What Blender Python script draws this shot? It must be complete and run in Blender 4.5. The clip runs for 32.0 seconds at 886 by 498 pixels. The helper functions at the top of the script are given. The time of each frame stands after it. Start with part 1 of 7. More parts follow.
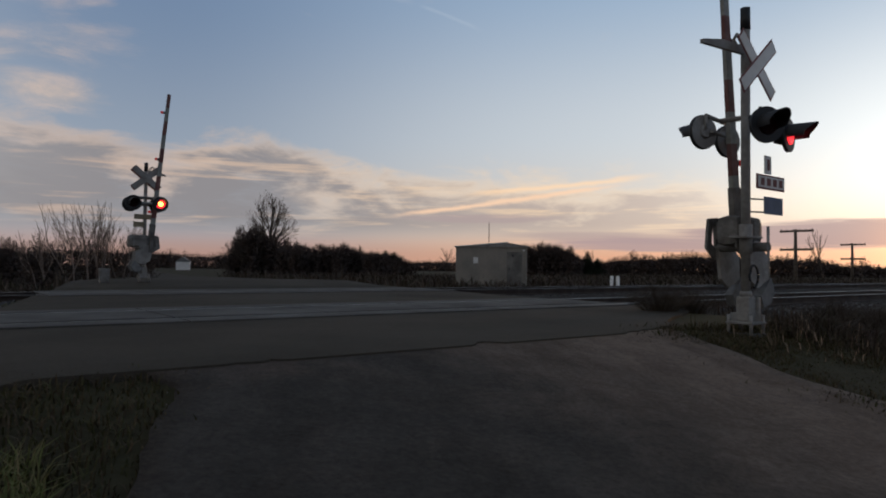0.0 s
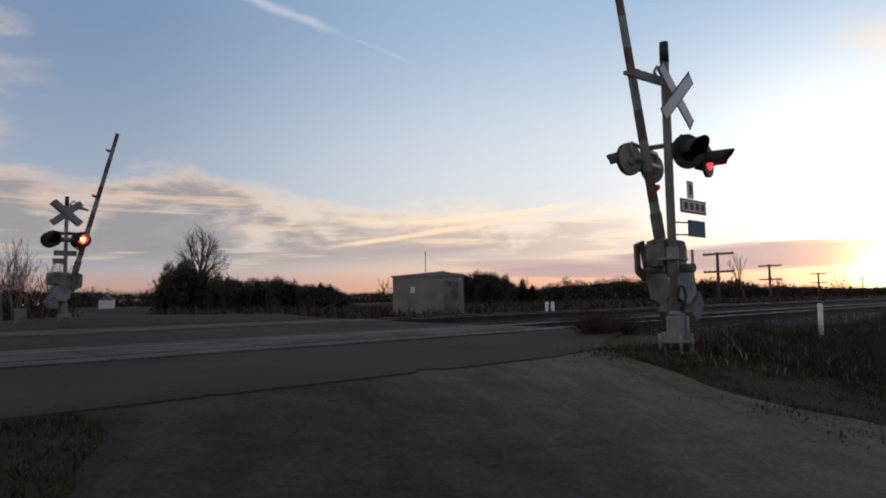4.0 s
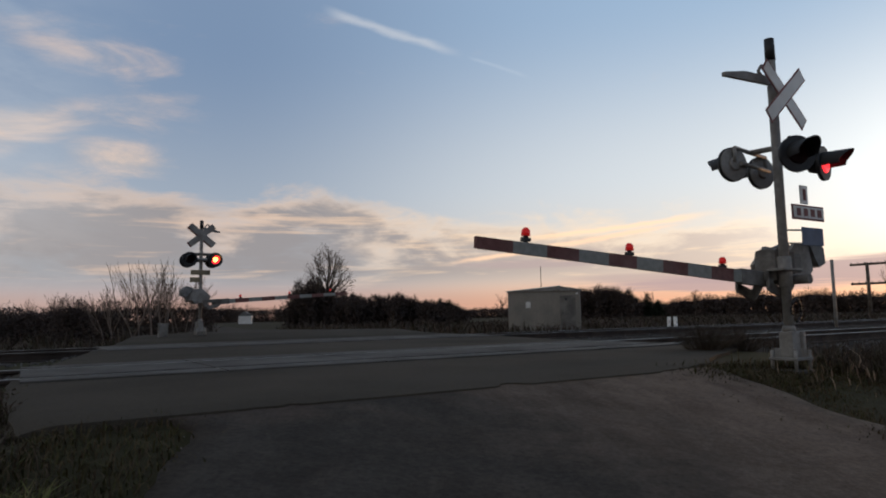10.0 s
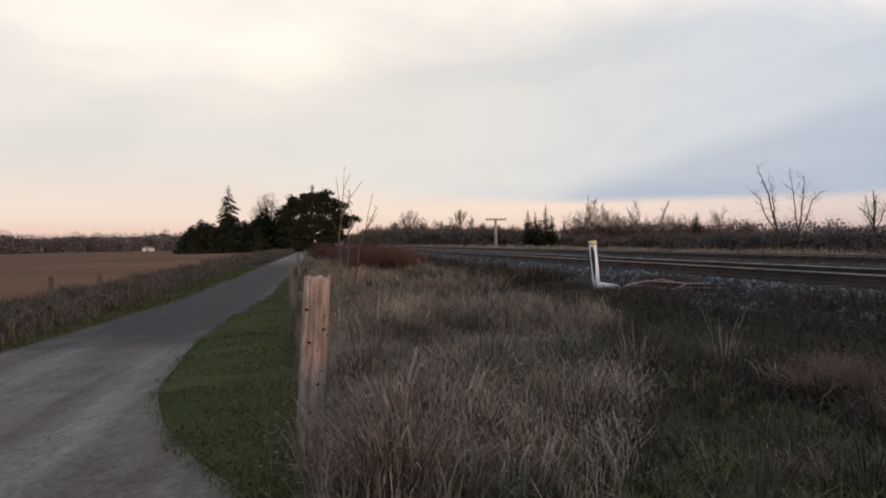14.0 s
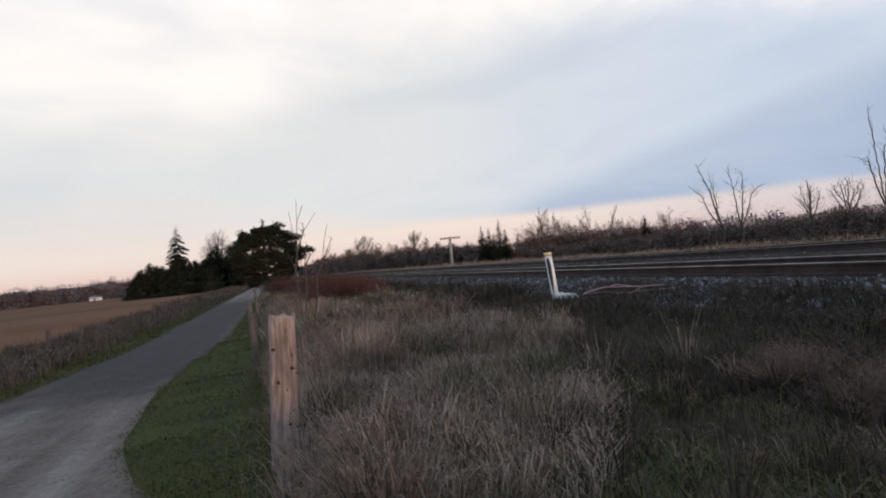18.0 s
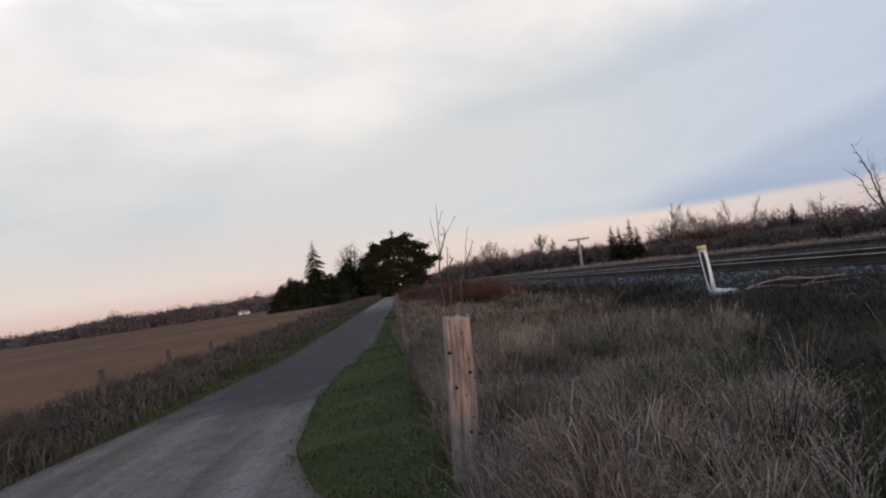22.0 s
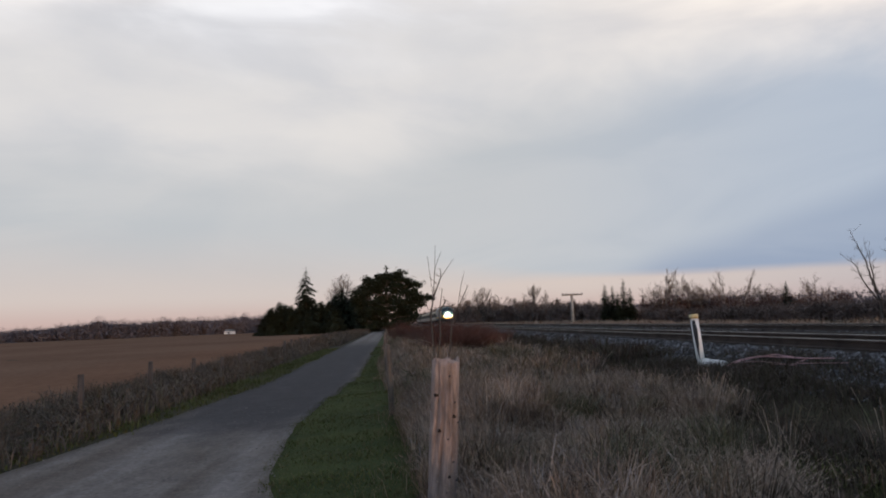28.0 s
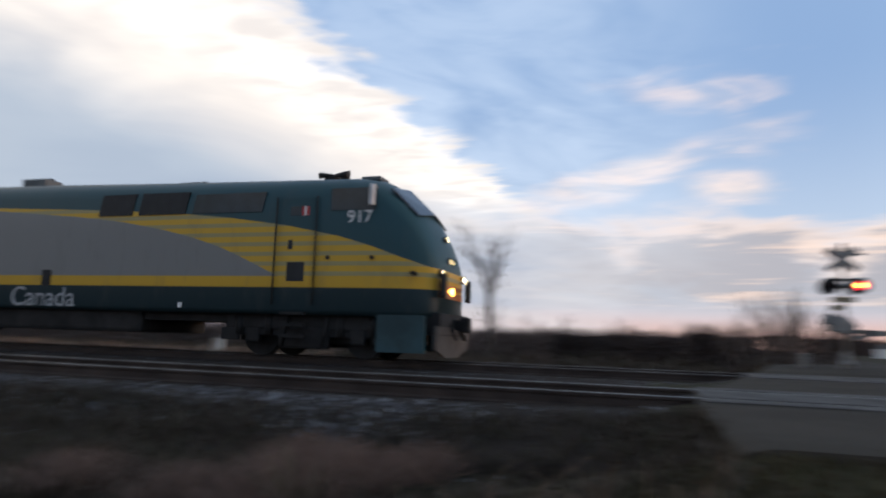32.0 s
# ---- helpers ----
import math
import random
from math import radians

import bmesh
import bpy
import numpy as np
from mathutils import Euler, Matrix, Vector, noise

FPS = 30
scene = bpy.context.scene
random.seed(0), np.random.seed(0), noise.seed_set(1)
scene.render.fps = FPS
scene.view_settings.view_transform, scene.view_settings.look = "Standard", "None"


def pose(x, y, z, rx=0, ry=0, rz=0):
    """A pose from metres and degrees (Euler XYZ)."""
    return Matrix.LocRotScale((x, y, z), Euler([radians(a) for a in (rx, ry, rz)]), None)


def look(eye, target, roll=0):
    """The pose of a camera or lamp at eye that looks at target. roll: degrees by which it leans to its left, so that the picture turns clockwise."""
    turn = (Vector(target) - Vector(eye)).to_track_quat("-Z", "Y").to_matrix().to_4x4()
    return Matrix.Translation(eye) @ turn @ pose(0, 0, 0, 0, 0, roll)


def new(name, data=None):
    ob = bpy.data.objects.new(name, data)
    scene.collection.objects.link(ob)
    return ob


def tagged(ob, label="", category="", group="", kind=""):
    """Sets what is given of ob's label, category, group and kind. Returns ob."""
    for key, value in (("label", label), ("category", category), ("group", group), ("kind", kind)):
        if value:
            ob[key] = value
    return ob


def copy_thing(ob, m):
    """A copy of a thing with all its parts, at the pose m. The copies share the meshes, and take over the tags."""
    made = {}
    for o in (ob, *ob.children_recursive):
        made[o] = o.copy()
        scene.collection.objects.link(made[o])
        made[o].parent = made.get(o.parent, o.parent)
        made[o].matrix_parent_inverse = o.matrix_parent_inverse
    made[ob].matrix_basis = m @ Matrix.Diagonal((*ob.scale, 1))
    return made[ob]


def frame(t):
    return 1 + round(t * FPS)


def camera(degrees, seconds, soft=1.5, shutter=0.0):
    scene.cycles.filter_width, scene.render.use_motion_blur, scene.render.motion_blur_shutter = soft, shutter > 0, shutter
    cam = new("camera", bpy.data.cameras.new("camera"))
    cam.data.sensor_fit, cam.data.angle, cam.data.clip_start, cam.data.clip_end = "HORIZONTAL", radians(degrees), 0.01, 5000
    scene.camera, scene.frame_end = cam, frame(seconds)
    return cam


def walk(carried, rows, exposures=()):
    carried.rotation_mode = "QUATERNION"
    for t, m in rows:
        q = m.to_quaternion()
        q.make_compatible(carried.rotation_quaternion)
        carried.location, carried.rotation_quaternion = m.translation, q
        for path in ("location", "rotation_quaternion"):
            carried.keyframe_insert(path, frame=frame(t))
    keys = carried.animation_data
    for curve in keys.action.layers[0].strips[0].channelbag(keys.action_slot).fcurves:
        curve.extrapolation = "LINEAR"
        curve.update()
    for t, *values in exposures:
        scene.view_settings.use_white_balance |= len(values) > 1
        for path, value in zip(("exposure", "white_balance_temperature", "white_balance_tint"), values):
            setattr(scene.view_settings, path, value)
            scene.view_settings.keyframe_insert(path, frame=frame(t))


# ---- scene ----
cam = camera(67.3, 32.0, soft=1.9, shutter=0.24)
PATH = [
    (0, (-0.034, 0.195, 1.479), (-0.035, 2.194, 1.537), 0.65),
    (0.5, (-0.073, 0.162, 1.482), (-0.083, 2.161, 1.542), 0.04),
    (1, (-0.078, 0.197, 1.479), (-0.033, 2.195, 1.560), -1.23),
    (1.5, (-0.086, 0.160, 1.474), (0.005, 2.155, 1.576), -0.06),
    (2, (-0.081, 0.170, 1.472), (0.063, 2.160, 1.616), -0.01),
    (2.5, (-0.089, 0.164, 1.474), (0.096, 2.150, 1.626), 0.99),
    (4.5, (-0.048, 0.201, 1.450), (0.119, 2.188, 1.595), -1.98),
    (5, (-0.070, 0.237, 1.460), (0.026, 2.231, 1.570), -1.43),
    (5.5, (-0.101, 0.275, 1.464), (0.058, 2.267, 1.562), -0.36),
    (6, (-0.103, 0.342, 1.452), (0.082, 2.331, 1.558), 0.75),
    (6.5, (-0.140, 0.419, 1.466), (0.054, 2.405, 1.604), -0.88),
    (7, (-0.144, 0.427, 1.452), (0.172, 2.399, 1.558), -0.98),
    (7.5, (0.013, 0.382, 1.439), (0.262, 2.362, 1.560), 1.11),
    (8, (0.112, 0.339, 1.444), (0.325, 2.321, 1.608), -0.99),
    (8.5, (0.135, 0.216, 1.444), (0.341, 2.199, 1.598), -2.65),
    (9, (0.174, 0.174, 1.439), (0.339, 2.158, 1.626), -2.55),
    (9.5, (0.238, 0.214, 1.436), (0.174, 2.204, 1.626), -1.70),
    (10, (0.259, 0.147, 1.437), (0.091, 2.130, 1.637), -1.07),
    (10.5, (0.261, 0.192, 1.447), (0.229, 2.182, 1.644), -3.45),
    (10.8, (0.133, 0.241, 1.459), (-0.230, 2.198, 1.650), -2.29),
    (11.0, (0.036, 0.270, 1.465), (-0.828, 2.065, 1.645), -1.25),
    (11.2, (-0.073, 0.296, 1.470), (-1.378, 1.806, 1.605), 1.03),
    (11.4, (-0.119, 0.305, 1.471), (-1.783, 1.409, 1.576), 0.61),
    (11.6, (-0.101, 0.296, 1.469), (-1.977, 0.981, 1.572), 0.68),
    (12, (-0.061, 0.256, 1.461), (-2.056, 0.131, 1.535), 1.44),
    (12.5, (-0.068, 0.274, 1.442), (-1.881, -0.569, 1.478), 3.42),
    (13, (-0.063, 0.294, 1.430), (-1.793, -0.709, 1.473), 1.56),
    (13.5, (-0.048, 0.255, 1.430), (-1.819, -0.671, 1.504), 2.62),
    (14, (0.008, 0.158, 1.428), (-1.785, -0.728, 1.409), -0.74),
    (14.5, (0.055, 0.103, 1.416), (-1.691, -0.871, 1.363), 2.09),
    (16.5, (0.055, 0.169, 1.467), (-1.705, -0.781, 1.468), -4.46),
    (17, (0.044, 0.170, 1.464), (-1.771, -0.664, 1.554), -3.57),
    (17.5, (0.055, 0.169, 1.466), (-1.779, -0.626, 1.546), -7.32),
    (18, (0.063, 0.150, 1.464), (-1.786, -0.612, 1.500), -5.68),
    (18.5, (0.049, 0.160, 1.465), (-1.806, -0.588, 1.492), -3.70),
    (19, (0.042, 0.170, 1.467), (-1.788, -0.633, 1.532), -3.23),
    (19.5, (0.063, 0.125, 1.462), (-1.723, -0.765, 1.600), -4.49),
    (20, (0.087, 0.071, 1.458), (-1.632, -0.947, 1.551), -4.61),
    (20.5, (-0.010, -0.048, 1.446), (-1.660, -1.177, 1.489), -4.94),
    (21, (-0.062, -0.147, 1.444), (-1.675, -1.330, 1.465), -5.34),
    (21.5, (-0.088, -0.212, 1.441), (-1.690, -1.407, 1.499), -3.44),
    (22, (-0.060, -0.268, 1.441), (-1.736, -1.355, 1.538), -8.08),
    (22.5, (-0.046, -0.309, 1.434), (-1.822, -1.221, 1.557), -6.68),
    (23, (-0.045, -0.304, 1.432), (-1.868, -1.107, 1.608), -5.57),
    (23.5, (-0.033, -0.289, 1.434), (-1.854, -1.076, 1.690), -4.42),
    (24, (-0.049, -0.295, 1.433), (-1.854, -1.130, 1.643), -5.91),
    (24.5, (-0.054, -0.298, 1.440), (-1.858, -1.134, 1.658), -5.63),
    (25, (-0.044, -0.294, 1.443), (-1.845, -1.130, 1.676), -3.95),
    (25.5, (-0.036, -0.290, 1.438), (-1.831, -1.138, 1.679), -4.79),
    (27.5, (-0.005, -0.266, 1.450), (-1.767, -1.183, 1.686), -0.90),
    (28, (-0.004, -0.263, 1.446), (-1.686, -1.324, 1.664), -1.98),
    (28.5, (-0.004, -0.260, 1.451), (-1.697, -1.309, 1.638), -3.55),
    (29, (-0.019, -0.266, 1.446), (-1.766, -1.224, 1.613), -0.63),
    (29.5, (-0.028, -0.269, 1.448), (-1.834, -1.113, 1.608), 0.26),
    (30, (-0.010, -0.279, 1.447), (-1.844, -1.058, 1.619), 0.00),
    (30.5, (-0.013, -0.312, 1.445), (-1.874, -1.025, 1.620), 1.69),
    (30.6, (-0.019, -0.303, 1.439), (-1.895, -0.974, 1.611), -0.04),
    (31, (-0.020, -0.297, 1.452), (-1.944, -0.814, 1.627), 0.25),
    (31.2, (-0.037, -0.250, 1.449), (-1.983, -0.673, 1.629), -0.40),
    (31.5, (-0.064, -0.197, 1.444), (-2.056, -0.250, 1.617), -0.20),
    (31.7, (-0.120, -0.186, 1.441), (-2.086, 0.137, 1.614), 0.10),
    (31.9, (-0.163, -0.160, 1.435), (-1.983, 0.632, 1.674), 2.01),
    (32, (-0.120, -0.160, 1.438), (-1.739, 0.983, 1.706), 1.89),
]
EXPO = [(0.0, -0.05, 6500, 10), (0.5, 0.3, 6500, 10), (1.0, 0.5, 6500, 10), (2.0, 0.5, 6500, 10), (5.0, 0.15, 6500, 10), (9.0, 0.25, 6600, 10), (10.0, 0.2, 6650, 10), (11.0, 0.04, 6650, 10), (11.3, 0.16, 6900, 11), (12.0, 0.8, 7200, 11), (13.0, 1.09, 7100, 12), (14.5, 1.1, 7000, 12),
        (17.0, 1.13, 6450, 11), (20.0, 0.98, 6450, 11), (23.0, 0.85, 6350, 11), (24.0, 0.64, 6300, 11), (25.5, 0.64, 6300, 11), (28.0, 0.68, 6300, 11), (31.0, 0.6, 6300, 10), (31.6, 0.75, 6300, 10), (32.0, 0.82, 6200, 10)]
walk(cam, [(t, look(eye, target, roll)) for t, eye, target, roll in PATH], EXPO)

# ---- plan: s runs along the railway in the train's direction, p across it, away from the camera ----
TH = radians(127.05)
AX, AY = math.sin(TH), -math.cos(TH)
NX, NY = -AY, AX
RAIL_Z = 0.91
NEAR_P, FAR_P = 8.39, 15.14
GAUGE = 1.505


def W(s, p, z=0.0):
    return Vector((s * AX + p * NX, s * AY + p * NY, z))


def SP(x, y):
    return x * AX + y * AY, x * NX + y * NY


def bearing(az, d):
    """s, p of a place at that bearing (degrees left of +y) and distance."""
    return SP(-math.sin(radians(az)) * d, math.cos(radians(az)) * d)


TRACK_YAW = math.degrees(math.atan2(AY, AX))


def turn(s, p, z, yaw=0.0):
    """A pose whose x axis runs along the track, turned by yaw degrees."""
    v = W(s, p, z)
    return pose(v.x, v.y, v.z, 0, 0, TRACK_YAW + yaw)


def smooth(x, a, b):
    k = min(1.0, max(0.0, (x - a) / (b - a)))
    return k * k * (3 - 2 * k)


GRASS_PROFILE = ((-3000, -2.0), (-300, -1.3), (-60, -0.5), (-8, 0.02), (-4.4, 0.08), (-4.0, 0.1), (-1.9, 0.1), (-0.8, 0.2), (0.6, 0.28), (2.4, 0.2),
                 (4.4, 0.3), (5.4, 0.42), (6.95, 0.72), (10.0, 0.72), (11.0, 0.6), (12.6, 0.6), (13.6, 0.72), (16.7, 0.72), (18.3, 0.36), (24, 0.3), (60, 0.3), (300, 0.1), (3000, -2.0))
ROAD_PROFILE = ((-3000, -2.0), (-300, -1.3), (-60, -0.5), (-8, 0.02), (-4.0, 0.1), (-1.0, 0.14), (0.6, 0.3), (4.2, 0.84), (4.6, 0.86), (17, 0.88), (21, 0.98), (30, 0.86), (70, 0.35), (300, 0.1), (3000, -2.0))


def profile(rows, p):
    for (a, za), (b, zb) in zip(rows, rows[1:]):
        if p <= b:
            return za + (zb - za) * (p - a) / (b - a)
    return rows[-1][1]


def road_shift(p):
    return 0.2 + 0.2 * max(0.0, p - 8.0)


def ground(s, p):
    k = s - road_shift(p)
    w = smooth(k, -1.0, 0.3) * (1 - smooth(k, 8.6, 11.0))
    if p < 4:
        w = smooth(s, -2.5, 0.3) * (1 - smooth(s, 8.0, 12.0))
    z = profile(GRASS_PROFILE, p) * (1 - w) + profile(ROAD_PROFILE, p) * w
    rough = 0.05 * (1 - w) * (p < 5.2 or p > 19) * smooth(abs(p + 3), 1.2, 2.2)
    return z + rough * noise.noise((s * 0.8, p * 0.8, 0)) if rough else z


# ---- world, sun ----
SUN_AZ, SUN_EL = -40.0, 1.1
SUN = Vector((-math.sin(radians(SUN_AZ)) * math.cos(radians(SUN_EL)), math.cos(radians(SUN_AZ)) * math.cos(radians(SUN_EL)), math.sin(radians(SUN_EL))))


class Nodes:
    """Short forms for building a node tree."""

    def __init__(self, tree):
        self.tree = tree

    def add(self, kind, **values):
        node = self.tree.nodes.new(kind)
        for key, value in values.items():
            setattr(node, key, value)
        return node

    def link(self, a, b):
        self.tree.links.new(a, b)

    def put(self, socket, value):
        if isinstance(value, bpy.types.NodeSocket):
            self.link(value, socket)
        elif value is not None:
            socket.default_value = value

    def math(self, op, a, b=None, c=None, clamp=False):
        node = self.add("ShaderNodeMath", operation=op, use_clamp=clamp)
        for socket, value in zip(node.inputs, (a, b, c)):
            self.put(socket, value)
        return node.outputs[0]

    def step(self, x, a, b, low=0.0, high=1.0):
        node = self.add("ShaderNodeMapRange", interpolation_type="SMOOTHSTEP")
        for socket, value in zip(node.inputs, (x, a, b, low, high)):
            self.put(socket, value)
        return node.outputs[0]

    def mix(self, k, a, b, blend="MIX"):
        node = self.add("ShaderNodeMix", data_type="RGBA", blend_type=blend)
        self.put(node.inputs[0], k)
        for socket, value in ((node.inputs[6], a), (node.inputs[7], b)):
            self.put(socket, (*value, 1) if isinstance(value, tuple) and len(value) == 3 else value)
        return node.outputs[2]

    def noise(self, vector, scale, detail=4.0, rough=0.55, distortion=0.0):
        node = self.add("ShaderNodeTexNoise")
        self.put(node.inputs["Vector"], vector)
        for key, value in (("Scale", scale), ("Detail", detail), ("Roughness", rough), ("Distortion", distortion)):
            node.inputs[key].default_value = value
        return node.outputs["Fac"]

    def xyz(self, x, y, z=0.0):
        node = self.add("ShaderNodeCombineXYZ")
        for socket, value in zip(node.inputs, (x, y, z)):
            self.put(socket, value)
        return node.outputs[0]


def make_world():
    world = bpy.data.worlds.new("sky")
    scene.world = world
    world.use_nodes = True
    n = Nodes(world.node_tree)
    world.node_tree.nodes.clear()
    v = n.add("ShaderNodeTexCoord").outputs["Generated"]
    sep = n.add("ShaderNodeSeparateXYZ")
    n.link(v, sep.inputs[0])
    x, y, z = sep.outputs
    z0 = n.math("MAXIMUM", z, 0.0)
    flat = n.math("SQRT", n.math("ADD", n.math("MULTIPLY", x, x), n.math("MULTIPLY", y, y)))
    cs = n.math("DIVIDE", n.math("ADD", n.math("MULTIPLY", x, SUN.x), n.math("MULTIPLY", y, SUN.y)), n.math("MAXIMUM", flat, 0.001))
    toward = n.math("ADD", n.math("MULTIPLY", cs, 0.5), 0.5)
    dot = n.math("ADD", n.math("MULTIPLY", z, SUN.z), n.math("ADD", n.math("MULTIPLY", x, SUN.x), n.math("MULTIPLY", y, SUN.y)))
    el = n.math("ARCTAN2", z, flat)
    az = n.math("ARCTAN2", n.math("MULTIPLY", x, -1.0), y)

    def blob(a0, e0, ra, re, tilt=0.0):
        """1 in the middle of a slanting patch of sky, 0 outside it; degrees."""
        da = n.math("SUBTRACT", az, radians(a0))
        de = n.math("SUBTRACT", n.math("SUBTRACT", el, radians(e0)), n.math("MULTIPLY", da, tilt))
        da, de = n.math("DIVIDE", da, radians(ra)), n.math("DIVIDE", de, radians(re))
        return n.step(n.math("SQRT", n.math("ADD", n.math("MULTIPLY", da, da), n.math("MULTIPLY", de, de))), 0.0, 1.0, 1.0, 0.0)

    def course(rows, top):
        """A height in radians that follows the bearing; rows of degrees."""
        ramp = n.add("ShaderNodeValToRGB")
        ramp.color_ramp.interpolation = "CARDINAL"
        els = ramp.color_ramp.elements
        for k, (a, e) in enumerate(rows):
            el_k = els[k] if k < 2 else els.new(1.0)
            el_k.position = (a + 60) / 240
        for k, (a, e) in enumerate(rows):
            els[k].color = (e / top, e / top, e / top, 1)
        n.link(n.math("DIVIDE", n.math("ADD", az, radians(60)), radians(240)), ramp.inputs[0])
        return n.math("MULTIPLY", ramp.outputs[0], radians(top))

    def most(parts):
        total = parts[0]
        for k in parts[1:]:
            total = n.math("MAXIMUM", total, k)
        return total

    # clear sky by height, towards the sun and away from it
    blue = n.mix(n.step(el, 0.03, 0.40), (0.36, 0.41, 0.47), (0.17, 0.25, 0.385))
    pale = n.mix(n.step(el, 0.02, 0.20), (0.84, 0.68, 0.51), (0.64, 0.69, 0.73))
    pale = n.mix(n.step(el, 0.16, 0.46), pale, (0.30, 0.43, 0.60))
    clear = n.mix(n.step(toward, 0.72, 1.0), blue, pale)
    low = n.mix(n.step(toward, 0.78, 0.99), (0.46, 0.285, 0.235), (0.82, 0.44, 0.28))
    clear = n.mix(n.step(el, 0.01, 0.075, 1.0, 0.0), clear, low)
    clear = n.mix(n.step(el, 0.55, 1.0), clear, (0.15, 0.18, 0.235))
    # the sky's plane, on which the high sheet of cloud lies
    zz = n.math("ADD", z0, 0.035)
    u, w = n.math("DIVIDE", x, zz), n.math("DIVIDE", y, zz)
    q = n.math("ADD", n.math("MULTIPLY", u, 0.854), n.math("MULTIPLY", w, 0.52))
    r = n.math("SUBTRACT", n.math("MULTIPLY", w, 0.854), n.math("MULTIPLY", u, 0.52))
    ribs = n.noise(n.xyz(n.math("MULTIPLY", q, 1.8), n.math("MULTIPLY", r, 3.0), 0.4), 2.1, 3.0, 0.5, 0.4)
    ragged = n.noise(n.xyz(q, r), 2.6, 6.0, 0.62, 0.5)
    broad = n.noise(n.xyz(n.math("MULTIPLY", q, 1.0), n.math("MULTIPLY", r, 0.6), 3.1), 0.75, 4.0, 0.5, 0.5)
    fluff = n.noise(n.xyz(n.math("MULTIPLY", az, 5.0), n.math("MULTIPLY", el, 13.0), 2.2), 1.3, 6.0, 0.6, 0.6)
    jag = n.math("ADD", n.math("MULTIPLY", n.math("SUBTRACT", ribs, 0.5), 0.55), n.math("MULTIPLY", n.math("SUBTRACT", ragged, 0.5), 0.5))
    high_edge = n.step(n.math("ADD", q, jag), -1.28, -1.10, 1.0, 0.0)
    low_edge = n.step(n.math("ADD", az, n.math("MULTIPLY", n.math("SUBTRACT", fluff, 0.5), 0.5)), 0.72, 1.12)
    bank = n.mix(n.step(el, 0.15, 0.24), low_edge, high_edge)
    # the sheet: lit cloud above a long arched edge, a blue-grey gap below it, a darker wedge, a cream band along the horizon
    soft = n.noise(n.xyz(n.math("MULTIPLY", az, 2.0), n.math("MULTIPLY", el, 6.5), 4.2), 1.1, 5.0, 0.52, 0.9)
    lumps = n.noise(n.xyz(n.math("ADD", n.math("MULTIPLY", az, 3.4), n.math("MULTIPLY", el, 2.0)), n.math("SUBTRACT", n.math("MULTIPLY", el, 9.0), n.math("MULTIPLY", az, 1.2)), 7.7), 0.9, 5.0, 0.52, 0.4)
    edge = course(((-60, 6), (45, 9.0), (57, 10.0), (66, 12.6), (75, 15.2), (83, 17.6), (92, 19.6), (101, 19.8), (111, 18.2), (121, 15.4), (131, 13.2), (150, 12.6), (180, 12.5)), 24)
    over = n.math("ADD", n.math("SUBTRACT", el, edge), n.math("MULTIPLY", n.math("SUBTRACT", lumps, 0.5), 0.12))
    east = n.step(az, 1.5, 2.1)
    bright = n.mix(east, (0.70, 0.63, 0.555), (0.485, 0.462, 0.435))
    upper = n.mix(n.step(lumps, 0.28, 0.70), n.mix(east, (0.54, 0.49, 0.45), (0.405, 0.40, 0.40)), bright)
    upper = n.mix(n.math("MULTIPLY", n.step(over, 0.09, 0.26), n.step(soft, 0.3, 0.62, 0.25, 1.0)), upper, n.mix(n.step(soft, 0.34, 0.72), (0.42, 0.42, 0.435), (0.62, 0.61, 0.605)))
    gap = n.mix(n.step(az, 1.45, 2.15), (0.268, 0.305, 0.358), (0.335, 0.345, 0.348))
    gap = n.mix(n.math("MULTIPLY", n.step(soft, 0.4, 0.66), 0.55), gap, n.mix(n.step(az, 1.45, 2.15), (0.315, 0.348, 0.39), (0.385, 0.38, 0.37)))
    wedge_top = course(((-60, 14), (45, 13), (60, 12.6), (71, 12.2), (78, 11.4), (88, 9.0), (97, 6.6), (105, 4.5), (112, 2.0), (150, 1.0), (180, 1.0)), 24)
    wedge = n.step(n.math("ADD", n.math("SUBTRACT", wedge_top, el), n.math("MULTIPLY", n.math("SUBTRACT", soft, 0.5), 0.06)), -0.02, 0.035)
    gap = n.mix(n.math("MULTIPLY", wedge, n.step(soft, 0.72, 0.3, 0.55, 0.92)), gap, (0.188, 0.228, 0.298))
    veil = n.mix(n.step(over, -0.06, 0.075), gap, upper)
    hem = n.math("ADD", n.math("ADD", 0.060, n.math("MULTIPLY", n.math("SUBTRACT", soft, 0.5), 0.02)), n.math("MULTIPLY", n.math("SUBTRACT", az, 1.9), 0.012))
    cream = n.mix(n.step(el, 0.0, 0.05), (0.37, 0.265, 0.235), (0.42, 0.355, 0.315))
    cream = n.mix(n.step(az, 1.35, 1.95), n.mix(n.step(el, 0.0, 0.05), (0.31, 0.245, 0.24), (0.33, 0.30, 0.30)), cream)
    wide = n.step(az, 1.9, 2.45, 0.006, 0.055)
    veil = n.mix(n.step(n.math("DIVIDE", n.math("SUBTRACT", el, hem), wide), -1.0, 1.6, 1.0, 0.0), veil, cream)
    # ribs at the outer edge of the bank
    rim = n.math("MULTIPLY", n.step(n.math("ADD", q, n.math("MULTIPLY", n.math("SUBTRACT", broad, 0.5), 0.9)), -1.95, -1.5), n.step(over, -0.02, 0.07))
